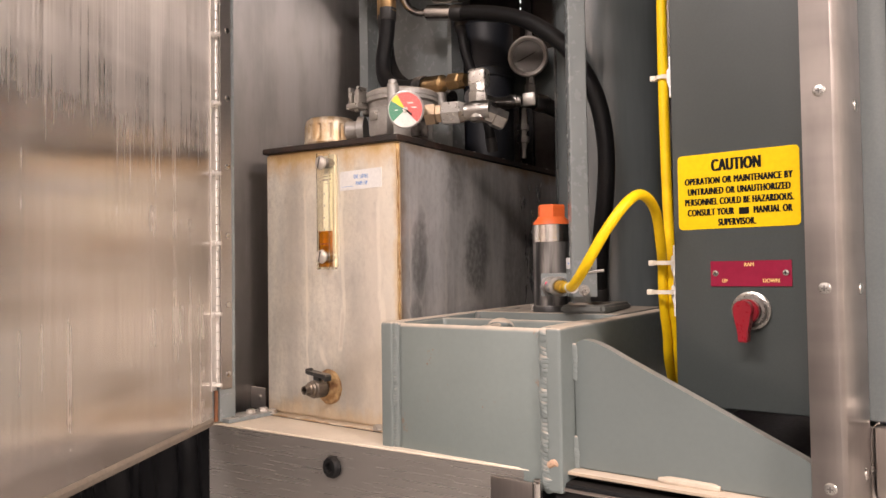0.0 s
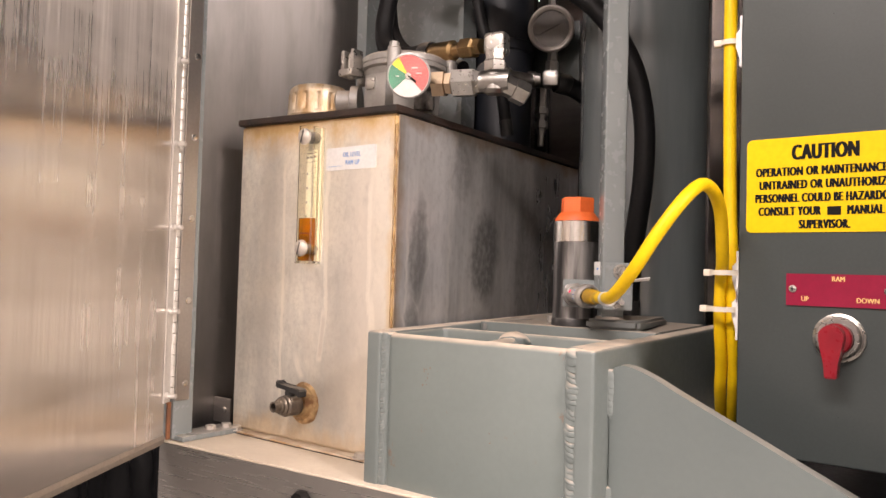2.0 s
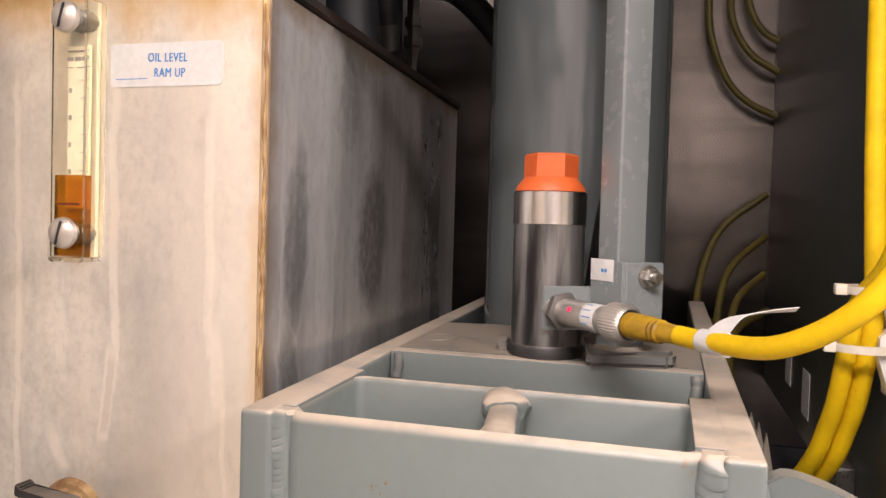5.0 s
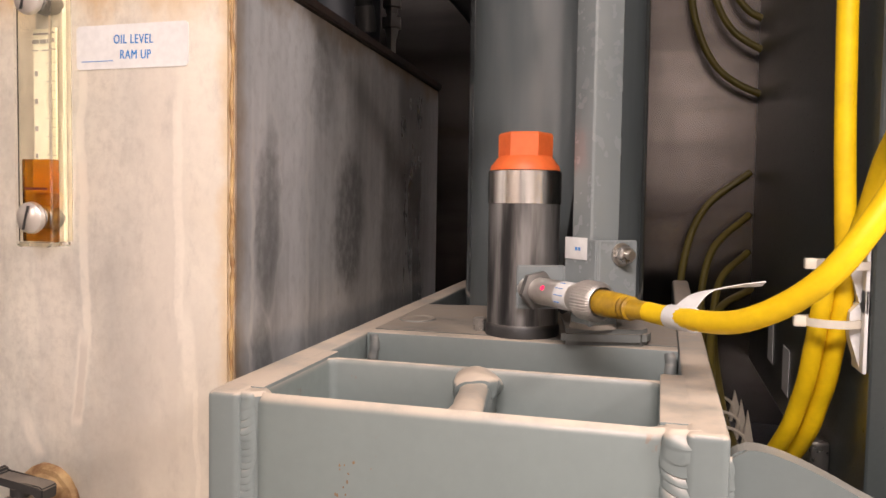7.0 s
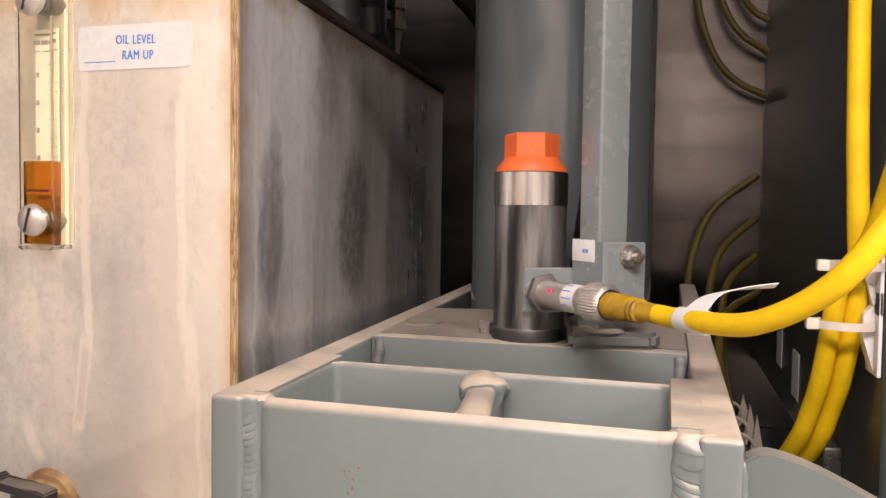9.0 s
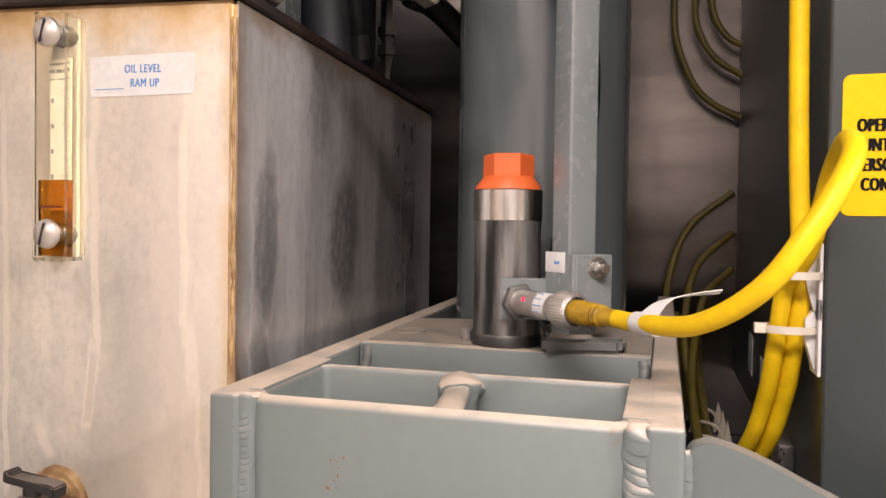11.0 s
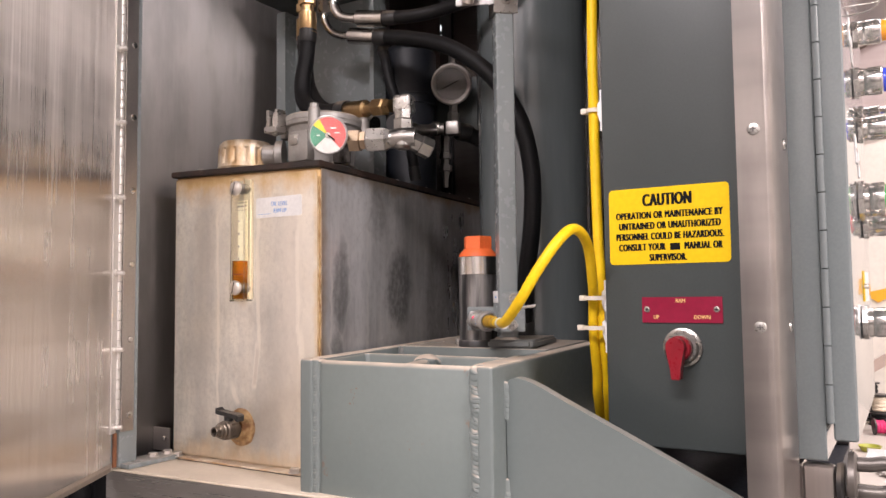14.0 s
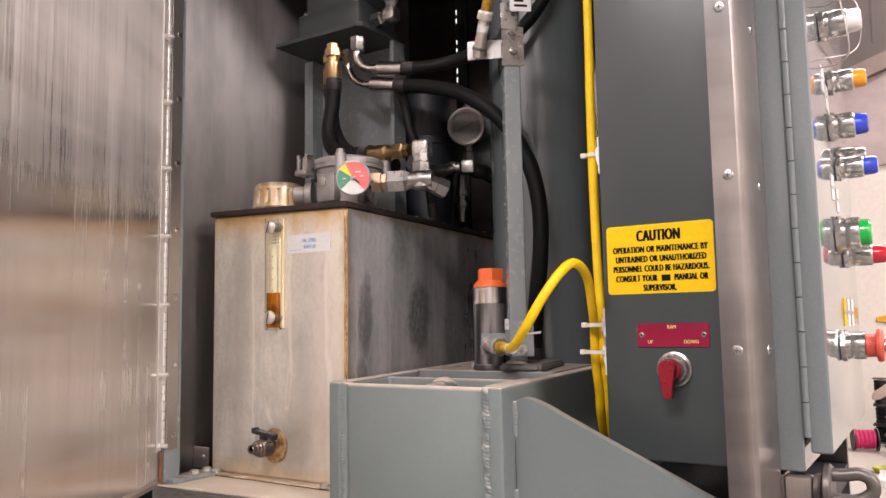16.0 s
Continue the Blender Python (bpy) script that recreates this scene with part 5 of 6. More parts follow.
cable([(-0.2895, 0.862, 2.1), (-0.2895, 0.862, 1.7), (-0.2905, 0.862, 1.6), (-0.2905, 0.862, 1.5), (-0.2890, 0.862, 1.40), (-0.2870, 0.862, 1.345), (-0.2855, 0.8635, 1.312), (-0.2866, 0.867, 1.290), (-0.2880, 0.8725, 1.270), (-0.2893, 0.881, 1.250), (-0.2915, 0.890, 1.234), (-0.2955, 0.902, 1.212), (-0.305, 0.932, 1.18), (-0.316, 0.97, 1.15), (-0.325, 1.0, 1.12)], 0.0056, YELLOW, "yellow cable running down beside the control enclosure")
tagc = thing("cable_flag", (-0.37, 0.80, 1.29), "white wrap-round paper flag on the yellow cable", "label")
t0 = tail + SA * 0.020
part("wrap", lathe(t0 - SA * 0.006, SA, [(0, 0.0058), (0.0005, 0.0061), (0.018, 0.0061), (0.0185, 0.0057)], 20), WHITE, tagc)
bm = bmesh.new()
wc = t0 + SA * 0.003
fl = spline([wc + Vector((0, 0, 0.004)), wc + Vector((0.009, 0.003, 0.0125)), Vector((-0.3500, 0.7950, 1.3095)), Vector((-0.3350, 0.7965, 1.3115))], 6)
THIN = Vector((0.0, 0.0, 0.0004))
for k in (0, 1):
    for i, p in enumerate(fl):
        e = i / (len(fl) - 1)
        across = SA * 0.0088 * (1 - 0.85 * e) + Vector((0, 0, 0.0012))
        bm.verts.new(p - across + THIN * k)
        bm.verts.new(p + across + THIN * k)
bm.verts.ensure_lookup_table()
m2 = len(fl) * 2
for i in range(len(fl) - 1):
    a = i * 2
    bm.faces.new([bm.verts[j] for j in (a, a + 1, a + 3, a + 2)])
    bm.faces.new([bm.verts[j] for j in (m2 + a, m2 + a + 2, m2 + a + 3, m2 + a + 1)])
    bm.faces.new([bm.verts[j] for j in (a, a + 2, m2 + a + 2, m2 + a)])
    bm.faces.new([bm.verts[j] for j in (a + 1, m2 + a + 1, m2 + a + 3, a + 3)])
part("flag", bm, WHITE, tagc, "free end of the paper flag")


def cable_tie(z, y, x, wide, deep):
    ob = thing("cable_tie", (x, y, z), "natural nylon cable tie on a white adhesive mount", "cable tie", "cable ties")
    bm = bmesh.new()
    nn = 28
    loops = []
    for more, dz in ((0.0, -0.0022), (0.0012, -0.0022), (0.0012, 0.0022), (0.0, 0.0022)):
        loops.append([bm.verts.new((x + (wide + more) * math.cos(2 * math.pi * i / nn), y + (deep + more) * math.sin(2 * math.pi * i / nn), z + dz)) for i in range(nn)])
    for p, q in zip(loops, loops[1:] + loops[:1]):
        for i in range(nn):
            bm.faces.new((p[i], p[(i + 1) % nn], q[(i + 1) % nn], q[i]))
    part("strap", bm, NYLON, ob)
    part("tie_head", box(x - wide - 0.006, x - wide + 0.0005, y - 0.006, y + 0.001, z - 0.003, z + 0.003, 0.001), NYLON, ob)
    part("mount", join(box(-0.2785, -0.2765, 0.848, 0.874, z - 0.026, z + 0.019, 0.0006), prism([(-0.2786, z - 0.024), (-0.2786, z + 0.012), (-0.284, z + 0.006), (-0.284, z - 0.006)], "y", 0.856, 0.868)), WHITE, ob, "white adhesive mount")
    return ob


for row in ((1.525, 0.862, -0.2905, 0.0072, 0.0068), (1.319, 0.8570, -0.2890, 0.0130, 0.0165), (1.287, 0.8600, -0.2920, 0.0140, 0.0130)):
    cable_tie(*row)

# cables behind the enclosure
for pts in ([(-0.345, 1.385, 1.95), (-0.355, 1.385, 1.72), (-0.358, 1.385, 1.62), (-0.350, 1.385, 1.572), (-0.332, 1.385, 1.530), (-0.308, 1.385, 1.505), (-0.276, 1.385, 1.488)],
            [(-0.318, 1.385, 1.95), (-0.329, 1.385, 1.70), (-0.333, 1.385, 1.625), (-0.324, 1.385, 1.588), (-0.305, 1.385, 1.560), (-0.276, 1.385, 1.540)],
            [(-0.30, 1.39, 1.95), (-0.312, 1.39, 1.70), (-0.314, 1.39, 1.64), (-0.306, 1.39, 1.608), (-0.292, 1.39, 1.588), (-0.276, 1.39, 1.578)],
            [(-0.340, 1.25, 1.12), (-0.360, 1.30, 1.22), (-0.358, 1.345, 1.29), (-0.335, 1.375, 1.352), (-0.284, 1.385, 1.396)],
            [(-0.325, 1.22, 1.12), (-0.340, 1.29, 1.22), (-0.328, 1.345, 1.30), (-0.284, 1.385, 1.345)],
            [(-0.315, 1.20, 1.12), (-0.325, 1.29, 1.20), (-0.318, 1.345, 1.265), (-0.284, 1.385, 1.300)],
            [(-0.31, 1.0, 1.10), (-0.325, 1.06, 1.13), (-0.335, 1.16, 1.19), (-0.325, 1.26, 1.24), (-0.284, 1.34, 1.26)]):
    cable(pts, 0.0042, YELLOW_SHADED, "dusty yellow cable, dimmed by painted shade, entering the enclosure side near the back wall")
for dx, dz in ((0.0, 0.0), (-0.010, 0.003), (-0.004, 0.010), (-0.014, 0.012)):
    cable([(-0.300 + dx, 0.935, 1.118 + dz), (-0.312 + dx, 1.02, 1.128 + dz), (-0.314 + dx, 1.14, 1.130 + dz), (-0.318 + dx, 1.26, 1.132 + dz), (-0.330 + dx, 1.34, 1.165 + dz), (-0.335 + dx, 1.39, 1.23 + dz)], 0.0048, YELLOW_SHADED, "dusty yellow cable, dimmed by painted shade, in a bundle low beside the beam")
DUSTY_NYLON = surface("dusty_nylon", (0.44, 0.39, 0.31), (0.34, 0.30, 0.24), 0.6, 0, 40, dust=0.4)
for y, tall in ((1.035, 0.028), (1.145, 0.040), (1.205, 0.036), (1.275, 0.030)):
    low_tie = thing("cable_tie", (-0.31, y, 1.13), "dusty nylon cable tie and mount round the low cable bundle", "cable tie", "cable ties")
    part("mount", prism([(-0.3090, 1.126), (-0.2960, 1.126), (-0.2975, 1.136), (-0.3030, 1.126 + tall)], "y", y - 0.003, y + 0.004, 0.0006), DUSTY_NYLON, low_tie)
    part("strap", sweep([(-0.3065, y - 0.004, 1.1225), (-0.3052, y - 0.004, 1.139), (-0.314, y - 0.004, 1.1475), (-0.330, y - 0.004, 1.1485), (-0.3355, y - 0.004, 1.138)], 0.0016, 8, 6), DUSTY_NYLON, low_tie)

# ---- control enclosure ----
enc = thing("control_enclosure", (-0.19, 0.845, 1.165), "tall grey enamelled control enclosure with a caution sign and ram switch", "control enclosure")
part("body", box(-0.2760, -0.1270, 0.845, 1.415, 1.167, 2.30, 0.003, 3), GREY_SMOOTH, enc)
part("side_bracket", join(box(-0.2875, -0.2763, 0.93, 0.965, 1.150, 1.20, 0.002), rod((-0.289, 0.945, 1.175), (-0.2878, 0.945, 1.175), 0.006)), SILVER, enc)
for y, z in ((1.10, 1.19), (1.20, 1.20)):
    part("side_label", box(-0.2768, -0.2763, y, y + 0.035, z, z + 0.04, 0.0001, 1), WHITE, enc, "white paper label")
sign = solo("caution_sign", prism(rounded(-0.2695, -0.1475, 1.3535, 1.4325, 0.0045), "y", 0.8442, 0.8448), SIGN_YELLOW, (-0.208, 0.845, 1.393), "yellow caution sign with bold black capitals", "sign")
SX = -0.2085
words("CAUTION", 0.0178, (SX, 0.8439, 1.4190), INK, sign, 0, 0.57, 0.0010, 1.12)
for i, (line, wide_) in enumerate((("OPERATION OR MAINTENANCE BY", 0.590), ("UNTRAINED OR UNAUTHORIZED", 0.588), ("PERSONNEL COULD BE HAZARDOUS.", 0.558))):
    words(line, 0.0103, (SX + (0.0005, 0.001, 0.0008)[i], 0.8439, 1.4037 - i * 0.0110), INK, sign, 0, wide_, 0.00060, 1.13)
words("CONSULT YOUR", 0.0103, (SX - 0.0268, 0.8439, 1.3707), INK, sign, 0, 0.562, 0.00060, 1.13)
bar(SX + 0.0022, SX + 0.0122, 0.8438, 1.3672, 1.3742, INK, sign)
words("MANUAL OR", 0.0103, (SX + 0.0350, 0.8439, 1.3707), INK, sign, 0, 0.562, 0.00060, 1.13)
words("SUPERVISOR.", 0.0103, (SX, 0.8439, 1.3597), INK, sign, 0, 0.575, 0.00060, 1.13)
plate = solo("ram_nameplate", prism([(-0.2365, 1.2935), (-0.1570, 1.2935), (-0.1570, 1.3195), (-0.2365, 1.3195)], "y", 0.8434, 0.8448), MAROON, (-0.197, 0.845, 1.306), "maroon engraved nameplate with gold lettering", "nameplate")
words("RAM", 0.0056, (-0.1975, 0.8432, 1.3155), GOLD_INK, plate, 0, 0.85, 0.00018)
words("UP", 0.0056, (-0.2220, 0.8432, 1.2990), GOLD_INK, plate, 0, 0.85, 0.00018)
words("DOWN", 0.0056, (-0.1765, 0.8432, 1.2990), GOLD_INK, plate, 0, 0.85, 0.00018)
for x in (-0.2315, -0.1625):
    part("screw", screw((x, 0.8434, 1.3070), (0, -1, 0), 0.0033), CHROME, plate)
    part("recess", join(box(x - 0.0018, x + 0.0018, 0.8419, 0.84205, 1.3066, 1.3074, 0, 1, 0), box(x - 0.0004, x + 0.0004, 0.84185, 0.84205, 1.3052, 1.3088, 0)), BLACK, plate)
KX, KZ = -0.1965, 1.2690
knob = thing("selector_switch", (KX, 0.845, KZ), "red selector knob on a chrome ring, turned straight down", "switch")
part("ring", lathe((KX, 0.8446, KZ), (0, -1, 0), [(0, 0.0192), (0.003, 0.0192), (0.0035, 0.0180), (0.0055, 0.0180), (0.006, 0.0170), (0.0085, 0.0165), (0.0095, 0.0152), (0.0095, 0.0125)], 40), SILVER, knob, "threaded chrome ring")
part("collar", rod((KX, 0.840, KZ), (KX, 0.832, KZ), 0.0124), BLACK, knob)
part("base", lathe((KX, 0.8335, KZ), (0, -1, 0), [(0, 0.0120), (0.006, 0.0120), (0.0075, 0.0108), (0.008, 0.0002)], 36), RED, knob, "red plastic knob base")
lever_line = [(KX - 0.001 + 0.0092 * math.cos(radians(a)), KZ + 0.002 + 0.0092 * math.sin(radians(a))) for a in range(-25, 206, 15)]
lever_line += [(KX - 0.0080, KZ - 0.010), (KX - 0.0062, KZ - 0.018), (KX - 0.0054, KZ - 0.0300), (KX + 0.0034, KZ - 0.0300), (KX + 0.0042, KZ - 0.018), (KX + 0.0060, KZ - 0.010)]
part("lever", prism(lever_line, "y", 0.8155, 0.8270, 0.0009), RED, knob, "red pointer lever")

# ---- stainless corner post ----
post = thing("corner_post", (-0.11, 0.80, 0.9), "brushed stainless corner post with cross-head screws", "post", kind="structure")
bm = prism([(-0.1220, 0.7445), (-0.1040, 0.7445), (-0.0985, 0.7460), (-0.0955, 0.7495), (-0.0945, 0.7550), (-0.0945, 0.852), (-0.1220, 0.852)], "z", 0.70, 2.35)
part("column", bm, STEEL_POST, post)
s = part("screw", screw((-0.1075, 0.7444, 0.960), (0, -1, 0), 0.0052), SILVER, post)
c1 = part("recess", join(box(-0.1099, -0.1051, 0.7421, 0.7424, 0.9595, 0.9605, 0, 1, 0), box(-0.1080, -0.1070, 0.7420, 0.7424, 0.9576, 0.9624, 0)), DIAL_GREY, post)
s2 = part("side_screw", screw((-0.0944, 0.822, 0.958), (1, 0, 0), 0.0055), CHROME, post)
for i in range(1, 9):
    again(s, (0, 0, i * 0.167))
    again(c1, (0, 0, i * 0.167))
    again(s2, (0, 0, i * 0.167))

# ---- operator panel box with buttons ----
op = thing("operator_panel", (-0.07, 0.86, 1.165), "pale grey operator panel box with a hinged door of push buttons", "control panel")
part("body", box(-0.106, -0.0705, 0.853, 1.26, 1.1670, 2.30, 0.003, 3), GREY_PANEL, op)
part("door", box(-0.0650, -0.0440, 0.853, 1.225, 1.1860, 2.30, 0.004, 3), GREY_PANEL, op, "pale grey hinged door")
k = part("knuckle", rod((-0.0668, 0.8535, 1.2020), (-0.0668, 0.8535, 1.2370), 0.0036, 12, 0.0004), GREY_PANEL, op)
for i in range(1, 30):
    again(k, (0, 0, i * 0.0357))


def push_button(y, z, lens, size=1.0, length=0.030, label="illuminated push button with a chrome bezel"):
    x = -0.0447
    ob = thing("push_button", (x, y, z), label, "push button", "operator panel buttons")
    part("gasket", lathe((x + 0.0001, y, z), (1, 0, 0), [(0, 0.0150 * size), (0.002, 0.0150 * size)], 28), BLACK, ob)
    part("nut", lathe((x + 0.0021, y, z), (1, 0, 0), [(0, 0.0160 * size), (0.005, 0.0160 * size), (0.006, 0.0145 * size)], 8), CHROME, ob)
    part("bezel", lathe((x + 0.0075, y, z), (1, 0, 0), [(0, 0.0138 * size), (0.004, 0.0138 * size), (0.0045, 0.0128 * size), (0.008, 0.0138 * size), (length * 0.62, 0.0138 * size), (length * 0.66, 0.0125 * size)], 32), CHROME, ob)
    part("lens", lathe((x + 0.0075 + length * 0.64, y, z), (1, 0, 0), [(0, 0.0118 * size), (length * 0.30, 0.0112 * size), (length * 0.40, 0.0095 * size), (length * 0.42, 0.002)], 28), lens, ob)
    return ob


L_WHITE = surface("white_lens", (0.82, 0.80, 0.74), (0.8, 0.78, 0.72), 0.3, 0, 30, bump=0)
L_AMBER = surface("amber_lens", (0.85, 0.36, 0.01), (0.8, 0.33, 0.01), 0.2, 0, 30, bump=0, coat=0.6)
L_BLUE = surface("blue_lens", (0.03, 0.07, 0.62), (0.03, 0.06, 0.55), 0.2, 0, 30, bump=0, coat=0.6)
L_GREEN = surface("green_lens", (0.01, 0.45, 0.05), (0.01, 0.4, 0.05), 0.25, 0, 30, bump=0, coat=0.5)
L_RED = surface("red_lens", (0.6, 0.01, 0.03), (0.55, 0.01, 0.03), 0.2, 0, 30, bump=0, coat=0.6)
push_button(0.965, 1.664, L_WHITE, 1.15, 0.036, "white-lensed push button with a chrome bezel and wire guard")
push_button(1.020, 1.610, L_AMBER, 1.0, 0.034, "amber pilot light with a chrome bezel")
push_button(1.000, 1.550, L_BLUE, 1.1, 0.034, "blue push button with a chrome bezel")
push_button(1.060, 1.523, CHROME, 0.9, 0.026, "key switch with a chrome bezel")
push_button(1.045, 1.507, L_BLUE, 1.0, 0.038, "small blue push button with a chrome bezel")
push_button(1.000, 1.421, L_GREEN, 1.35, 0.030, "green push button in a long chrome shroud")
push_button(1.070, 1.400, L_RED, 1.0, 0.040, "red push button with a chrome bezel")
es = push_button(0.975, 1.291, RED_SOFT, 1.12, 0.030, "emergency stop with a faded red mushroom head")
part("mushroom", lathe((-0.0125, 0.975, 1.291), (1, 0, 0), [(0, 0.0120), (0.004, 0.0125), (0.0055, 0.0178), (0.009, 0.0184), (0.0115, 0.0170), (0.0125, 0.009)], 32), RED_SOFT, es, "faded red mushroom head")
part("key_hub", rod((-0.0005, 0.975, 1.291), (0.009, 0.975, 1.291), 0.0078), CHROME, es)
solo("wire_guard", join(sweep([(-0.0435, 0.93, 1.72), (-0.030, 0.93, 1.715), (-0.02, 0.935, 1.69), (-0.012, 0.94, 1.63), (-0.02, 0.945, 1.612), (-0.0435, 0.95, 1.61)], 0.0009, 8, 5), sweep([(-0.0435, 1.0, 1.700), (-0.008, 0.99, 1.698), (-0.002, 0.985, 1.655), (-0.012, 0.982, 1.632), (-0.0435, 0.98, 1.630)], 0.0007, 8, 5)), STEEL_DULL, (-0.0435, 0.93, 1.72), "thin bent wire guard round the white button", "wire guard")
for i, (y, c) in enumerate(((1.030, SIGN_YELLOW), (1.075, WHITE), (1.120, WHITE))):
    ob = solo("legend_plate", prism([(y, 1.312), (y + 0.026, 1.312), (y + 0.026, 1.346), (y, 1.346)], "x", -0.0438, -0.0430), c, (-0.044, y, 1.312), ("yellow" if i == 0 else "white") + " legend plate screwed to the operator panel", "legend plate", "legend plates")
    part("screw", screw((-0.0430, y + 0.003, 1.329), (1, 0, 0), 0.003), CHROME, ob)
    part("screw", screw((-0.0430, y + 0.023, 1.329), (1, 0, 0), 0.003), CHROME, ob)

for y, z in ((0.985, 1.462), (1.030, 1.452), (0.950, 1.585), (0.985, 1.570)):
    ob = solo("legend_plate", prism([(y, z), (y + 0.024, z), (y + 0.024, z + 0.030), (y, z + 0.030)], "x", -0.0438, -0.0430), WHITE, (-0.044, y, z), "white legend plate screwed to the operator panel", "legend plate", "legend plates")
    part("screw", screw((-0.0430, y + 0.004, z + 0.015), (1, 0, 0), 0.0028), CHROME, ob)
    part("screw", screw((-0.0430, y + 0.020, z + 0.015), (1, 0, 0), 0.0028), CHROME, ob)

# door latch below the operator panel
surface("worn_black", (0.105, 0.094, 0.084), (0.15, 0.134, 0.12), 0.42, 0.6, 30, bump=0.06)
lt = thing("panel_latch", (-0.075, 0.86, 1.145), "steel compression latch with a black looped handle", "latch")
part("backing", box(-0.110, -0.094, 0.870, 0.905, 0.75, 1.160, 0.003), STEEL, lt, "stainless skirt panel")
part("housing", box(-0.0930, -0.0640, 0.852, 0.8690, 1.095, 1.1640, 0.006, 3), STEEL, lt)
part("ring", lathe((-0.0635, 0.8600, 1.145), (1, 0, 0), [(0, 0.020), (0.004, 0.0215), (0.006, 0.020)], 28), BLACK, lt)
part("escutcheon", lathe((-0.0540, 0.8600, 1.152), (1, 0, 0), [(0, 0.024), (0.005, 0.0245), (0.007, 0.022)], 28), bpy.data.materials["worn_black"], lt)
part("handle", sweep([(-0.056, 0.858, 1.1430), (-0.040, 0.857, 1.1420), (-0.024, 0.857, 1.1435), (-0.012, 0.857, 1.1520), (-0.013, 0.857, 1.1640), (-0.023, 0.857, 1.1690), (-0.036, 0.857, 1.1670), (-0.052, 0.858, 1.1660)], 0.0065, 14, 6), bpy.data.materials["worn_black"], lt, "worn dark looped handle")
for z in (1.085, 1.12):
    part("rivet", screw((-0.1000, 0.8698, z), (0, -1, 0), 0.005), CHROME, lt)

# ---- pump stand above the tank ----
st = thing("pump_stand", (-0.82, 1.02, 1.49), "grey channel stand with a dark mounting plate above the tank", "pump stand")
part("channel", prism([(-0.925, 1.035), (-0.905, 1.035), (-0.905, 1.062), (-0.725, 1.062), (-0.725, 1.035), (-0.717, 1.035), (-0.717, 1.068), (-0.925, 1.068)], "z", 1.4885, 1.818), POST_GREY, st, "bent grey channel")
part("mounting_plate", prism([(-0.915, 0.948), (-0.730, 0.948), (-0.722, 0.956), (-0.716, 1.069), (-0.915, 1.069)], "z", 1.819, 1.827, 0.001), GREY_SMOOTH, st, "dark grey mounting plate")
vb = thing("valve_block", (-0.80, 1.0, 1.815), "dark grey hydraulic valve block on the mounting plate", "valve block")
part("body", box(-0.873, -0.735, 0.962, 1.066, 1.8275, 1.872, 0.004), GREY_SMOOTH, vb)
part("top_block", box(-0.860, -0.752, 0.970, 1.060, 1.8725, 1.905, 0.004), GREY_SMOOTH, vb)
part("pressed_cap", box(-0.845, -0.775, 0.975, 1.055, 1.9055, 1.95, 0.008, 3), STEEL, vb, "shiny pressed cap")
for x in (-0.862, -0.746):
    part("bolt", hexbolt((x, 0.972, 1.8723), (0, 0, 1), 0.005, 0.007), SILVER, vb)
part("motor", lathe((-0.81, 1.02, 1.951), (0, 0, 1), [(0, 0.06), (0.02, 0.072), (0.30, 0.072)], 32), NAVY, vb, "dark blue-black motor")
fe = thing("elbow_fitting", (-0.70, 1.0, 1.845), "zinc elbow fitting beside the valve block", "pipe fitting")
part("nut", lathe((-0.733, 1.0, 1.843), (1, 0, 0.1), [(0, 0.0125), (0.018, 0.0125), (0.020, 0.0105), (0.028, 0.0105)], 6, 10), SILVER, fe)
part("elbow", join(box(-0.706, -0.684, 0.989, 1.011, 1.836, 1.858, 0.003), lathe((-0.695, 1.0, 1.857), (0, 0, 1), [(0, 0.0095), (0.012, 0.0095), (0.013, 0.0125), (0.028, 0.0125)], 6, 5)), SILVER, fe)

# motor body standing behind the filter
pm = thing("pump_motor", (-0.70, 1.10, 1.485), "dark blue-black pump housing behind the filter", "pump")
part("housing", lathe((-0.705, 1.12, 1.4875), (0, 0, 1), [(0, 0.048), (0.008, 0.048), (0.010, 0.0445), (0.150, 0.0445), (0.152, 0.047), (0.165, 0.047), (0.167, 0.0445), (0.240, 0.0445), (0.250, 0.036)], 36), NAVY, pm)
part("port", rod((-0.700, 1.078, 1.60), (-0.695, 1.062, 1.60), 0.016), BLACK, pm)

# ---- hoses and fittings ----


def hose(points, r, label="black rubber hydraulic hose"):
    ob = thing("hydraulic_hose", points[0], label, "hose", "hydraulic hoses")
    line = spline(points, 8)
    part("tube", sweep(points, r, 16, 8), RUBBER, ob)
    for a_, b_ in ((line[0], line[1]), (line[-1], line[-2])):
        part("end_sleeve", lathe(a_, b_ - a_, [(0, r * 1.02), (0.003, r * 1.10), (0.020, r * 1.10), (0.022, r * 1.02)], 16), BLACK, ob)
    return ob


def ferrule(a, b, r, mat_, name="hose_end", label="crimped hose end"):
    ob = thing(name, a, label, "hose end", "hose ends")
    a, b = Vector(a), Vector(b)
    d = (b - a).length
    part("crimp", lathe(a, b - a, [(0, r * 0.9), (d * 0.03, r), (d * 0.50, r), (d * 0.53, r * 0.72), (d * 0.66, r * 0.72)], 16), mat_, ob)
    part("hex", lathe(a.lerp(b, 0.66), b - a, [(0, r * 0.9), (d * 0.02, r * 1.02), (d * 0.2, r * 1.02), (d * 0.22, r * 0.78), (d * 0.33, r * 0.78)], 6, 10), mat_, ob)
    return ob


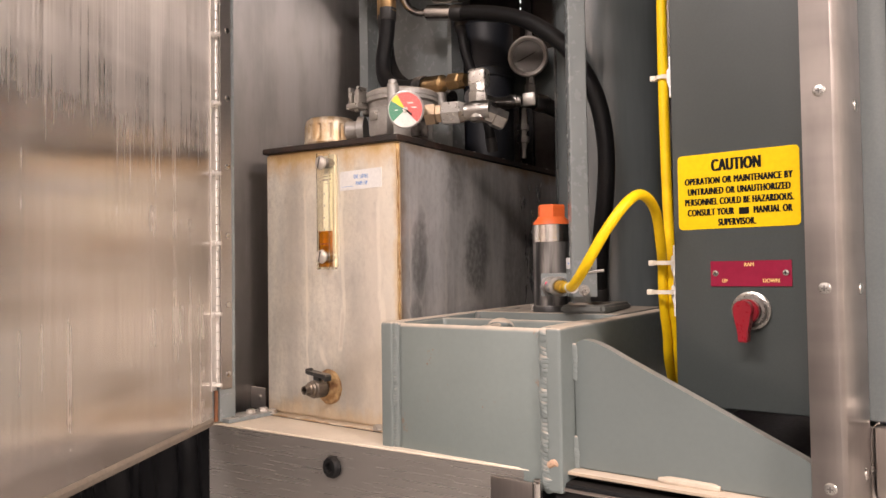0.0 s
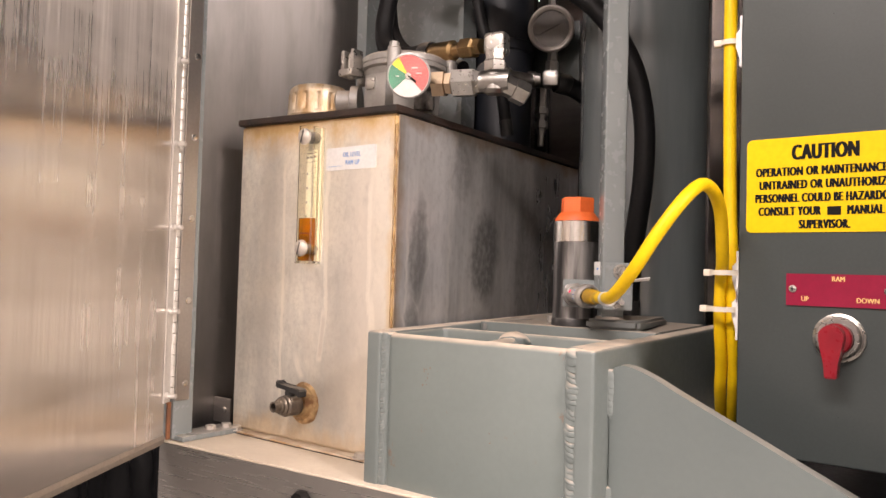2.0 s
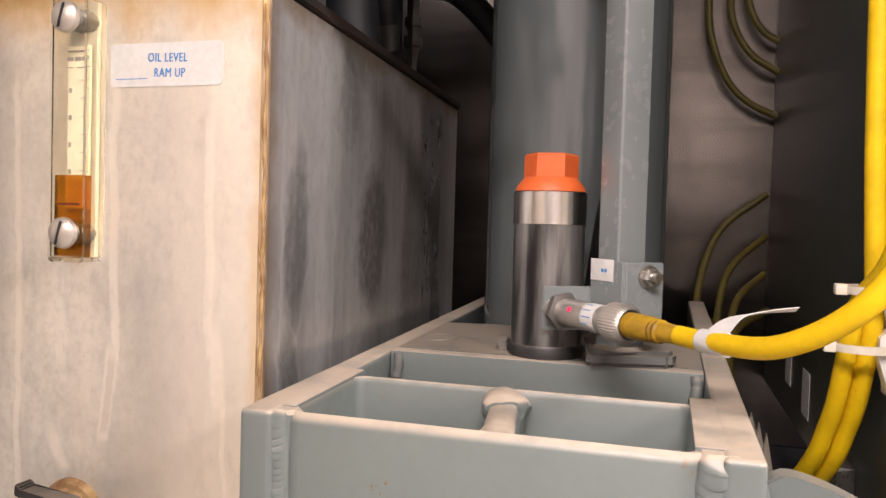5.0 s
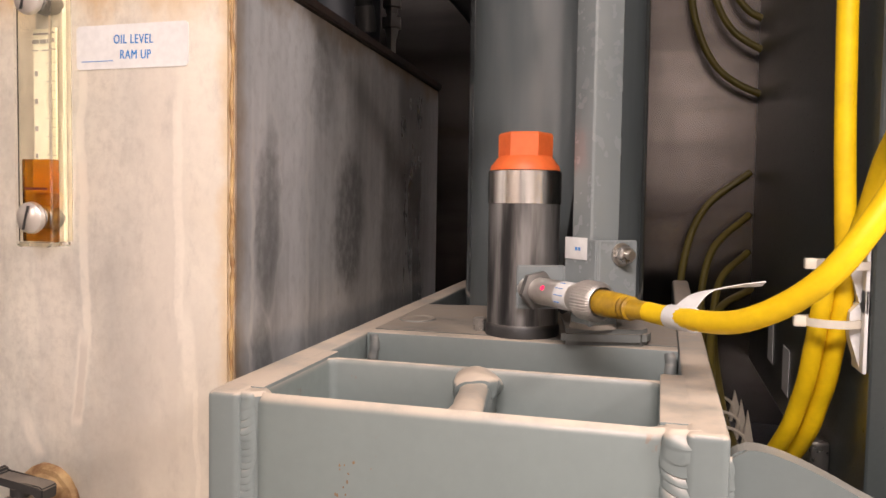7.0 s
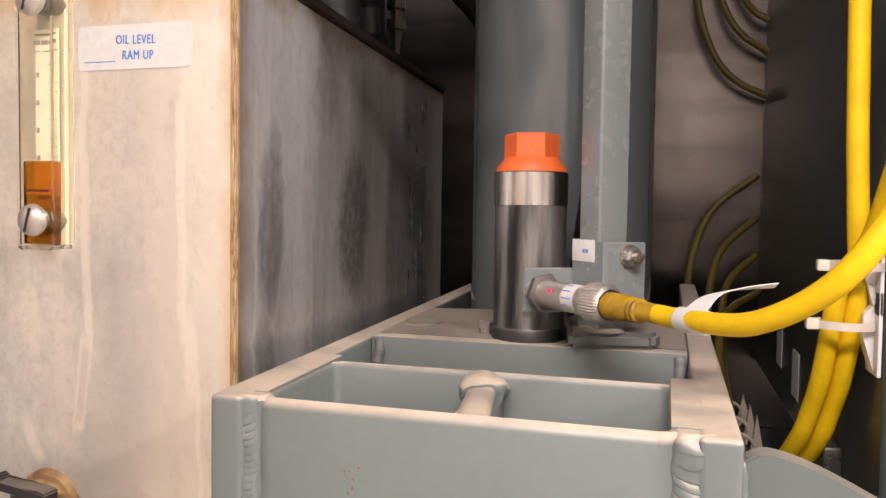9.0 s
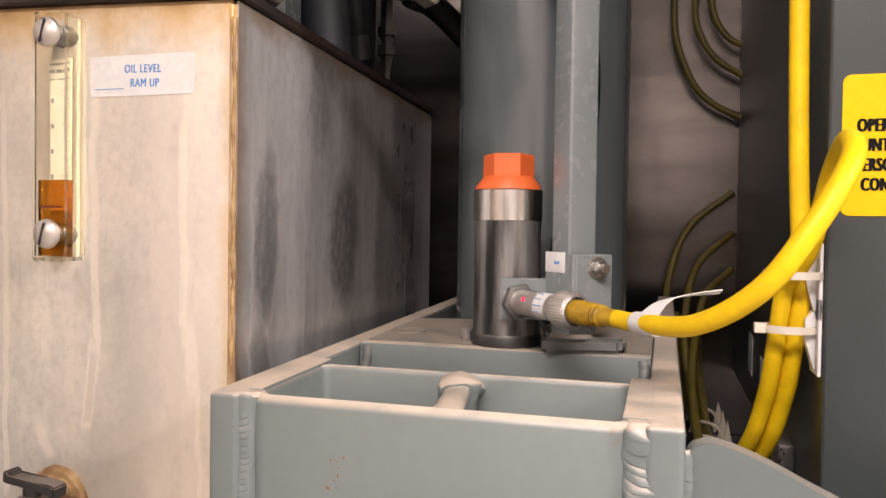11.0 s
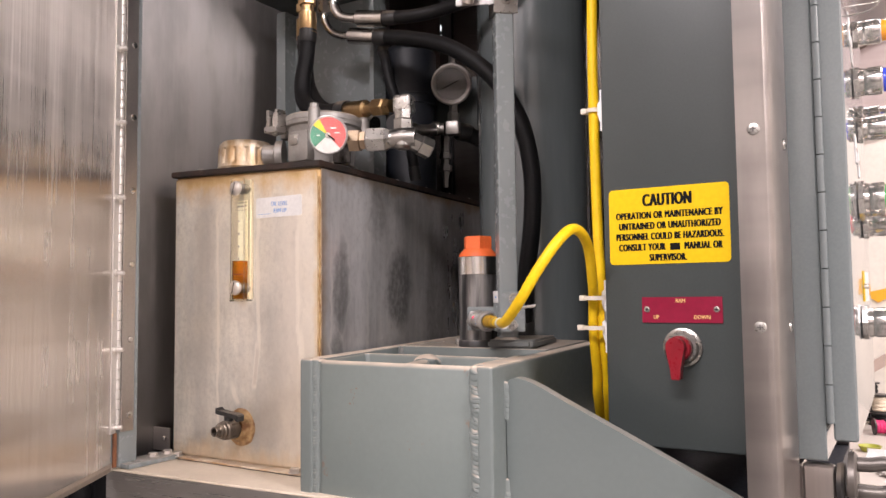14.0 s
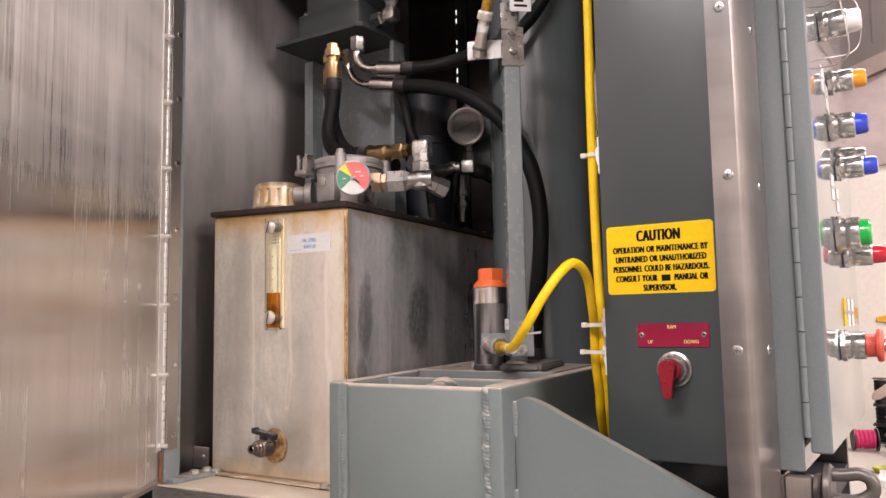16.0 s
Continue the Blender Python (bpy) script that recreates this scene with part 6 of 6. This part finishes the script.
hose([(-0.792, 0.965, 1.745), (-0.795, 0.964, 1.700), (-0.800, 0.960, 1.655), (-0.785, 0.952, 1.620), (-0.740, 0.940, 1.600), (-0.680, 0.922, 1.592)], 0.0125)
ferrule((-0.792, 0.965, 1.735), (-0.795, 0.965, 1.806), 0.0135, BRASS, label="yellow zinc crimped hose end")
hose([(-0.820, 0.987, 1.745), (-0.816, 0.987, 1.693), (-0.806, 0.984, 1.655), (-0.778, 0.977, 1.622), (-0.72, 0.967, 1.592), (-0.66, 0.96, 1.575)], 0.0115)
ferrule((-0.820, 0.987, 1.735), (-0.820, 0.987, 1.806), 0.0125, BRASS, label="yellow zinc crimped hose end")
ferrule((-0.695, 0.926, 1.592), (-0.594, 0.9095, 1.583), 0.0125, BRASS, label="long yellow zinc hose end")


def swept_elbow(points, r, f0, f1):
    ob = thing("swept_elbow", points[0], "plated swept elbow hose end with a hex nut", "hose end", "hose ends")
    part("tube", sweep(points, r, 14, 8), CHROME, ob)
    part("nut", lathe(Vector(points[0]) - Vector((0, 0, 0.004)), (0, 0, 1), [(0, 0.011), (0.003, 0.0125), (0.022, 0.0125), (0.024, 0.011)], 6, 12), SILVER, ob)
    part("crimp", lathe(f0, Vector(f1) - Vector(f0), [(0, 0.0105), (0.002, 0.0125), ((Vector(f1) - Vector(f0)).length, 0.0125)], 14), CHROME, ob)


swept_elbow([(-0.744, 0.970, 1.788), (-0.744, 0.970, 1.775), (-0.739, 0.970, 1.763), (-0.728, 0.972, 1.753), (-0.704, 0.975, 1.747), (-0.695, 0.976, 1.746)], 0.0075, (-0.704, 0.975, 1.747), (-0.656, 0.98, 1.739))
hose([(-0.660, 0.98, 1.7395), (-0.61, 0.99, 1.737), (-0.573, 1.0, 1.741), (-0.531, 1.0, 1.745), (-0.49, 1.0, 1.752), (-0.45, 1.01, 1.775), (-0.42, 1.03, 1.83), (-0.41, 1.04, 1.9)], 0.0098)
swept_elbow([(-0.780, 0.99, 1.778), (-0.779, 0.99, 1.762), (-0.768, 0.99, 1.745), (-0.749, 0.99, 1.733), (-0.73, 0.99, 1.729), (-0.722, 0.99, 1.728)], 0.0065, (-0.73, 0.99, 1.729), (-0.681, 0.995, 1.72))
hose([(-0.685, 0.995, 1.7205), (-0.617, 1.0, 1.706), (-0.556, 1.0, 1.683), (-0.500, 1.0, 1.642), (-0.464, 1.0, 1.596), (-0.440, 1.0, 1.546), (-0.429, 1.0, 1.486), (-0.430, 1.0, 1.42), (-0.440, 1.003, 1.355), (-0.447, 1.008, 1.30), (-0.449, 1.012, 1.265)], 0.0118, "thick black hydraulic hose curving down in front of the cylinder")
hose([(-0.634, 1.156, 1.598), (-0.622, 1.172, 1.595), (-0.604, 1.190, 1.582), (-0.580, 1.212, 1.555), (-0.556, 1.240, 1.515), (-0.538, 1.270, 1.45), (-0.525, 1.30, 1.37)], 0.0138, "black hydraulic hose passing behind the cylinder")
hose([(-0.690, 1.02, 1.71), (-0.668, 1.0, 1.680), (-0.660, 1.000, 1.645), (-0.648, 1.006, 1.606), (-0.640, 1.020, 1.560), (-0.638, 1.035, 1.500)], 0.0080)

# manifold of fittings beside the filter
mf = thing("tee_manifold", (-0.57, 0.89, 1.525), "plated hydraulic tee with hex nuts and an elbow beside the filter", "pipe fitting")
AX = Vector((0.80, 0.60, 0.0)).normalized()
F0 = Vector((-0.650, 0.852, 1.5225))
part("bushing", lathe(F0, AX, [(0, 0.022), (0.006, 0.023), (0.022, 0.023), (0.024, 0.020)], 6, 8), GRIME, mf, "dull bronze hex bushing")
F1 = Vector((-0.617, 0.846, 1.5265))
A2 = Vector((0.93, 0.37, 0.0)).normalized()
part("first_hex", lathe(F1, A2, [(0, 0.0155), (0.014, 0.0155), (0.015, 0.013), (0.024, 0.013)], 6, 12), surface("tarnished_brass", (0.45, 0.35, 0.24), (0.36, 0.27, 0.19), 0.35, 1.0, 40, bump=0.04), mf)
part("swivel_nut", lathe(F1 + A2 * 0.022, A2, [(0, 0.0135), (0.002, 0.0165), (0.026, 0.0165), (0.029, 0.0140), (0.034, 0.0125)], 6, 8), SILVER, mf, "zinc swivel nut")
TC = F1 + A2 * 0.071
# darker than the zinc nuts: shadow on these fittings is put into the colour
part("tee_body", join(lathe(F1 + A2 * 0.054, A2, [(0, 0.0125), (0.004, 0.0120), (0.010, 0.0140), (0.034, 0.0140)], 14), rod(TC - Vector((0, 0, 0.014)), TC + Vector((0, 0, 0.012)), 0.0130, 20, 0.004)), surface("dark_steel_fitting", (0.38, 0.365, 0.34), (0.26, 0.25, 0.235), 0.35, 1.0, 40, bump=0.05), mf)
part("riser_nut", lathe((-0.568, 0.8975, 1.535), (0, 0, 1), [(0, 0.0125), (0.002, 0.0135), (0.022, 0.0135), (0.024, 0.0118), (0.036, 0.0118)], 6, 10), SILVER, mf)
part("elbow_block", box(-0.585, -0.558, 0.894, 0.916, 1.567, 1.593, 0.0065, 4, 12), SILVER, mf, "zinc elbow block")
part("plug_hex", lathe(TC + A2 * 0.012 + Vector((0, 0, -0.004)), (0.55, 0.65, -0.35), [(0, 0.0120), (0.010, 0.0120), (0.011, 0.0138), (0.026, 0.0138), (0.028, 0.011)], 6), bpy.data.materials["dark_steel_fitting"], mf, "dull hex plug")
part("cross_run", join(sweep([(-0.590, 0.930, 1.553), (-0.603, 0.980, 1.562), (-0.630, 1.060, 1.580), (-0.660, 1.120, 1.597)], 0.0100, 14, 6), lathe((-0.586, 0.925, 1.552), (-0.2, 0.95, 0.15), [(0, 0.0140), (0.014, 0.0140), (0.016, 0.0120), (0.036, 0.0120)], 6)), bpy.data.materials["dark_steel_fitting"], mf)

# pressure gauge on its elbow
pg = thing("pressure_gauge", (-0.598, 1.08, 1.65), "round pressure gauge with a smoked dial and dark case", "pressure gauge")
GA = Vector((0.42, -0.90, -0.16)).normalized()
GC = Vector((-0.6276, 1.1273, 1.6690))
K_ = 1.13


def grown(profile):
    return [(a_ * K_, r_ * K_) for a_, r_ in profile]


part("case", lathe(GC - GA * 0.030 * K_, GA, grown([(0, 0.0176), (0.004, 0.0264), (0.024, 0.0277), (0.027, 0.0295), (0.031, 0.0295), (0.032, 0.0264), (0.030, 0.0251)]), 48), BLACK, pg, "dark case")
part("bezel", lathe(GC - GA * 0.0005, GA, grown([(0, 0.0226), (0.0022, 0.0228), (0.0042, 0.0250), (0.0048, 0.0272), (0.0040, 0.0290), (0.0015, 0.0297), (-0.003, 0.0297)]), 48, 0, False), surface("worn_bezel", (0.30, 0.275, 0.25), (0.22, 0.20, 0.18), 0.45, 0.5, 40, bump=0.03), pg, "worn grey-brown bezel")
part("face", disc_sector(GC, GA, 0, 360, 0.0230 * K_, 0.0004), DIAL_GREY, pg, "smoked grey dial")
u, v, w = frame_of(GA)
part("pointer", sweep([GC + w * 0.0016 - (u * 0.9 + v * 0.42) * 0.0175, GC + w * 0.0016 + (u * 0.9 + v * 0.42) * 0.0135], 0.0010, 6, 0), INK, pg)
for a in range(-40, 221, 20):
    e = u * math.cos(radians(a)) + v * math.sin(radians(a))
    part("tick", sweep([GC + w * 0.001 + e * 0.0208, GC + w * 0.001 + e * 0.0238], 0.0004, 5, 0), INK, pg)
part("glass", lathe(GC + GA * 0.0026 * K_, GA, grown([(0, 0.0228), (0.0006, 0.0222)]), 40), clear("gauge_glass", (0.8, 0.78, 0.76), 1.15, 0.03), pg).visible_shadow = False
part("stem", lathe((-0.632, 1.140, 1.606), (0.03, -0.02, 1), [(0, 0.0100), (0.018, 0.0100), (0.020, 0.0075), (0.045, 0.0075)], 6), bpy.data.materials["dark_steel_fitting"], pg)
part("elbow", join(box(-0.6440, -0.6210, 1.1285, 1.1515, 1.587, 1.610, 0.004, 2, 20), lathe((-0.645, 1.130, 1.598), (-0.85, -0.5, 0), [(0, 0.0095), (0.006, 0.0095), (0.007, 0.0120), (0.018, 0.0120), (0.019, 0.0090)], 12)), bpy.data.materials["dark_steel_fitting"], pg)
part("top_fitting", lathe((-0.640, 1.150, 1.700), (-0.05, 0.1, 1), [(0, 0.0075), (0.012, 0.0075), (0.014, 0.0055), (0.026, 0.0055)], 6), bpy.data.materials["dark_steel_fitting"], pg)
part("back_plate", box(-0.690, -0.605, 1.172, 1.178, 1.600, 1.690, 0.001), GREY_SMOOTH, pg, "grey mounting plate")
tv = thing("test_valve", (-0.660, 1.160, 1.53), "small plated test valve above the tank lid", "valve")
part("body", join(lathe((-0.660, 1.160, 1.592), (0, 0, -1), [(0, 0.0075), (0.028, 0.0075), (0.029, 0.0105), (0.038, 0.0105), (0.039, 0.0070), (0.044, 0.0070)], 6), lathe((-0.660, 1.160, 1.5480), (0, 0, -1), [(0, 0.006), (0.004, 0.006), (0.005, 0.0108), (0.015, 0.0108), (0.016, 0.0080), (0.028, 0.0050), (0.042, 0.0048)], 6)), bpy.data.materials["dark_steel_fitting"], tv)

# daylight through the slots of a hinge at the back
gap = thing("back_hinge", (-0.80, 1.418, 1.5), "dark hinge at the back wall with daylight through its slots", "hinge", kind="structure")
part("leaf", box(-0.822, -0.796, 1.4125, 1.4175, 1.45, 2.1, 0.0005), BLACK, gap)
DAY = glow("daylight", (1.0, 0.97, 0.92), 2.2)
for z, tall in ((1.859, 0.010), (1.879, 0.011), (1.928, 0.009), (1.946, 0.009), (1.832, 0.008), (1.995, 0.010), (2.015, 0.010)):
    part("slot", box(-0.8192, -0.8176, 1.4112, 1.4122, z, z + tall, 0), DAY, gap)
# ---- black liner bag hanging below the door ----
liner = thing("plastic_liner", (-1.2, 0.86, 1.085), "crumpled black polythene liner hanging under the door", "liner")
POLY = surface("black_polythene", (0.006, 0.006, 0.007), (0.009, 0.009, 0.010), 0.34, 0, 20, bump=0.1, spec=0.4)


def hung_sheet(x0, x1, y0, seed):
    """A hanging film with slack vertical folds and slanting creases."""
    bm_ = bmesh.new()
    nx, nz = int((x1 - x0) * 150), 30
    grid_ = []
    for j in range(nz + 1):
        row_ = []
        for i in range(nx + 1):
            x = x0 + (x1 - x0) * i / nx
            d = 0.5 * j / nz
            fold = 0.030 * noise.noise((x * 9 + 0.8 * d, 1.2 * d, seed)) + 0.016 * noise.noise((x * 24 - 5 * d, 3.0 * d, seed + 4.1))
            crease = 0.010 * abs(noise.noise((x * 30 + 14 * d, 9 * d, seed + 9.7))) + 0.006 * abs(noise.noise((x * 46 - 26 * d, 16 * d, seed + 2.2)))
            row_.append(bm_.verts.new((x, y0 + fold + crease, 1.085 - d)))
        grid_.append(row_)
    for j in range(nz):
        for i in range(nx):
            bm_.faces.new((grid_[j][i], grid_[j][i + 1], grid_[j + 1][i + 1], grid_[j + 1][i]))
    bmesh.ops.solidify(bm_, geom=bm_.faces[:], thickness=0.001)
    return bm_


part("sheet", hung_sheet(-1.55, -0.93, 0.845, 3.1), POLY, liner)
part("sheet", hung_sheet(-2.25, -1.45, 0.875, 8.4), POLY, liner)
solo("side_frame", box(-0.925, -0.9065, 0.715, 0.76, 0.0, 1.095, 0.002), RUBBER, (-0.915, 0.73, 0.0), "black steel side frame below the jamb", "frame", kind="structure")
solo("hanging_frame", box(-2.3, -0.93, 0.90, 0.93, 0.0, 1.10, 0.002), BLACK, (-1.2, 0.9, 0.0), "dark panel behind the liner", "panel", kind="structure")

# ---- workbench seen past the panel ----
WOOD = surface("bench_top", (0.62, 0.56, 0.50), (0.54, 0.49, 0.43), 0.5, 0, 8, (1, 0.2, 1))
wb = thing("workbench", (0.3, 2.5, 0), "pale cluttered workbench against the shop wall", "workbench")
part("top", box(-0.33, 1.3, 2.02, 3.15, 0.86, 0.90, 0.004), WOOD, wb)
part("apron_rail", box(-0.31, 1.28, 2.04, 2.07, 0.78, 0.859, 0.003), STEEL_DULL, wb)
for x in (-0.29, 1.26):
    for y in (2.07, 3.10):
        part("leg", box(x - 0.025, x + 0.025, y - 0.025, y + 0.025, 0, 0.859, 0.003), STEEL_DULL, wb)


def spool(x, y, z, r, w_, mat_, label, lie=False):
    ob = thing("wire_spool", (x, y, z), label, "wire spool", "spools on the bench")
    ax = (1, 0.3, 0) if lie else (0, 0, 1)
    base = (x, y, z + (r if lie else 0.0005))
    turns = max(3, int((w_ - 0.008) / 0.011))
    prof_ = [(0.004, r * 0.74)]
    for i in range(turns):
        a_ = 0.004 + (w_ - 0.008) * i / turns
        st__ = (w_ - 0.008) / turns
        prof_ += [(a_ + st__ * 0.3, r * 0.82), (a_ + st__ * 0.7, r * 0.82), (a_ + st__, r * 0.76)]
    part("winding", lathe(base, ax, prof_, 24), mat_, ob)
    part("flange", lathe(base, ax, [(0, r), (0.004, r)], 24), BLACK, ob)
    part("flange", lathe(Vector(base) + Vector(ax).normalized() * w_, ax, [(0, r), (0.004, r)], 24), BLACK, ob)


PINK = surface("pink_wire", (0.62, 0.02, 0.14), (0.5, 0.015, 0.10), 0.5, 0, 40, (1, 1, 8))
CREAM_W = surface("cream_wire", (0.75, 0.66, 0.5), (0.7, 0.6, 0.45), 0.5, 0, 40, (1, 1, 8))
spool(-0.212, 2.78, 0.90, 0.036, 0.068, PINK, "spool of pink wire on the bench", True)
spool(-0.108, 2.70, 0.90, 0.024, 0.034, PINK, "small spool of pink wire on the bench", True)
spool(-0.130, 3.00, 0.90, 0.038, 0.055, RUBBER, "spool of black wire on the bench")
spool(-0.130, 3.00, 0.960, 0.034, 0.060, RUBBER, "spool of black wire stacked on another")
spool(-0.138, 3.00, 1.025, 0.024, 0.085, RUBBER, "tall spool of black wire stacked on top")
spool(-0.095, 2.90, 0.90, 0.036, 0.036, RUBBER, "low spool of black wire on the bench")
spool(-0.095, 2.90, 0.941, 0.030, 0.052, CREAM_W, "spool of cream wire stacked on black wire")
tin = thing("tape_roll", (-0.107, 2.42, 0.90), "roll of yellow-green tape on the bench", "tape roll")
part("roll", lathe((-0.107, 2.42, 0.9005), (0, 0, 1), [(0, 0.020), (0.015, 0.029), (0.015, 0.025), (0.003, 0.016)], 32), surface("olive_tape", (0.42, 0.42, 0.05), (0.36, 0.36, 0.05), 0.4, 0, 30), tin)
bl = thing("blue_cap", (-0.03, 2.45, 0.90), "blue plastic cap on the bench", "cap")
part("cap", lathe((-0.030, 2.45, 0.9005), (0, 0, 1), [(0, 0.020), (0.021, 0.0195), (0.023, 0.017)], 24), surface("blue_plastic", (0.03, 0.20, 0.62), (0.03, 0.18, 0.58), 0.35, 0, 20), bl)
bx_ = thing("parts_box", (-0.10, 2.25, 0.90), "open white cardboard parts box on the bench", "box")
part("tray", join(box(-0.108, 0.02, 2.20, 2.30, 0.9005, 0.904, 0), box(-0.108, 0.02, 2.20, 2.204, 0.904, 0.920, 0), box(-0.108, -0.104, 2.205, 2.30, 0.904, 0.920, 0)), WHITE, bx_)
part("lid_flap", box(-0.108, 0.02, 2.30, 2.304, 0.9005, 0.928, 0), WHITE, bx_)
gl = thing("crumpled_glove", (-0.10, 2.10, 0.90), "crumpled pale work rag on the bench edge", "rag")
bm = bmesh.new()
bmesh.ops.create_icosphere(bm, subdivisions=3, radius=1)
for v in bm.verts:
    n_ = 0.6 + 0.7 * noise.noise(v.co * 2.3) + 0.3 * noise.noise(v.co * 5.1)
    v.co = Vector((-0.055 + v.co.x * 0.03 * n_, 2.12 + v.co.y * 0.03 * n_, 0.9005 + max(0.0, v.co.z * 0.018 * n_ + 0.006)))
part("rag", bm, surface("pale_rag", (0.58, 0.54, 0.50), (0.4, 0.37, 0.34), 0.9, 0, 30, bump=0.2), gl)
sc = thing("socket_wrench", (-0.20, 2.32, 0.90), "black and chrome socket tool on the bench", "tool")
part("grip", rod((-0.205, 2.32, 0.9110), (-0.180, 2.32, 0.9110), 0.0105), BLACK, sc)
part("shaft", rod((-0.178, 2.32, 0.9110), (-0.140, 2.32, 0.9110), 0.0085, 12), CHROME, sc)
arm = thing("bench_press", (-0.08, 2.75, 0.90), "beige bench hand press with a lever arm", "hand press")
BEIGE = surface("beige_enamel", (0.52, 0.40, 0.34), (0.48, 0.37, 0.31), 0.45, 0, 20)
part("column", box(-0.054, -0.045, 2.745, 2.755, 0.9155, 1.118, 0.002), BRONZE, arm)
part("lever", prism([(-0.145, 1.066), (-0.125, 1.068), (-0.075, 1.100), (-0.036, 1.128), (-0.034, 1.142), (-0.060, 1.146), (-0.110, 1.112), (-0.143, 1.088)], "y", 2.70, 2.742, 0.004), BEIGE, arm)
part("foot", box(-0.075, -0.015, 2.715, 2.79, 0.9003, 0.915, 0.003), BEIGE, arm)

solo("wall_splash", prism([(-0.154, 1.318), (-0.085, 1.333), (0.0, 1.355), (0.10, 1.36), (0.25, 1.35), (0.25, 1.29), (0.06, 1.305), (0.0, 1.312), (-0.055, 1.310), (-0.098, 1.284), (-0.122, 1.300), (-0.154, 1.303)], "y", 3.294, 3.298), surface("orange_yellow_paint", (0.82, 0.42, 0.02), (0.8, 0.4, 0.02), 0.5, 0, 20), (0, 3.296, 1.33), "orange-yellow painted shape on the shop wall", "wall marking")
# sloping boarded soffit high on the far wall
sh = thing("boarded_soffit", (0.2, 3.28, 1.95), "sloping brown fascia and tan trim over a pinkish plaster band", "soffit", kind="structure")
BROWN = surface("brown_fascia", (0.13, 0.10, 0.085), (0.10, 0.08, 0.07), 0.5, 0, 6)
part("fascia", prism([(-1.2, 1.935), (1.6, 2.875), (1.6, 3.45), (-1.2, 3.45)], "y", 3.270, 3.298), BROWN, sh)
for i_ in range(9):
    part("batten", prism([(-0.42 + 0.16 * i_, 2.25 + 0.0537 * i_), (-0.412 + 0.16 * i_, 2.2527 + 0.0537 * i_), (-0.412 + 0.16 * i_, 3.44), (-0.42 + 0.16 * i_, 3.44)], "y", 3.266, 3.2695), BROWN, sh)
part("fascia_trim", prism([(-1.2, 1.868), (1.6, 2.808), (1.6, 2.873), (-1.2, 1.933)], "y", 3.255, 3.299), surface("tan_trim", (0.25, 0.185, 0.155), (0.21, 0.155, 0.13), 0.5, 0, 6), sh, "tan trim board")
BOARD = surface("pinkish_plaster", (0.44, 0.355, 0.33), (0.34, 0.275, 0.255), 0.6, 0, 7, (0.3, 1, 1.2), fine=30, bump=0.05)
part("board", prism([(-1.15, 1.66), (1.6, 2.26), (1.6, 2.806), (-1.15, 1.883)], "y", 3.284, 3.297), BOARD, sh, "smudged pinkish plaster band")
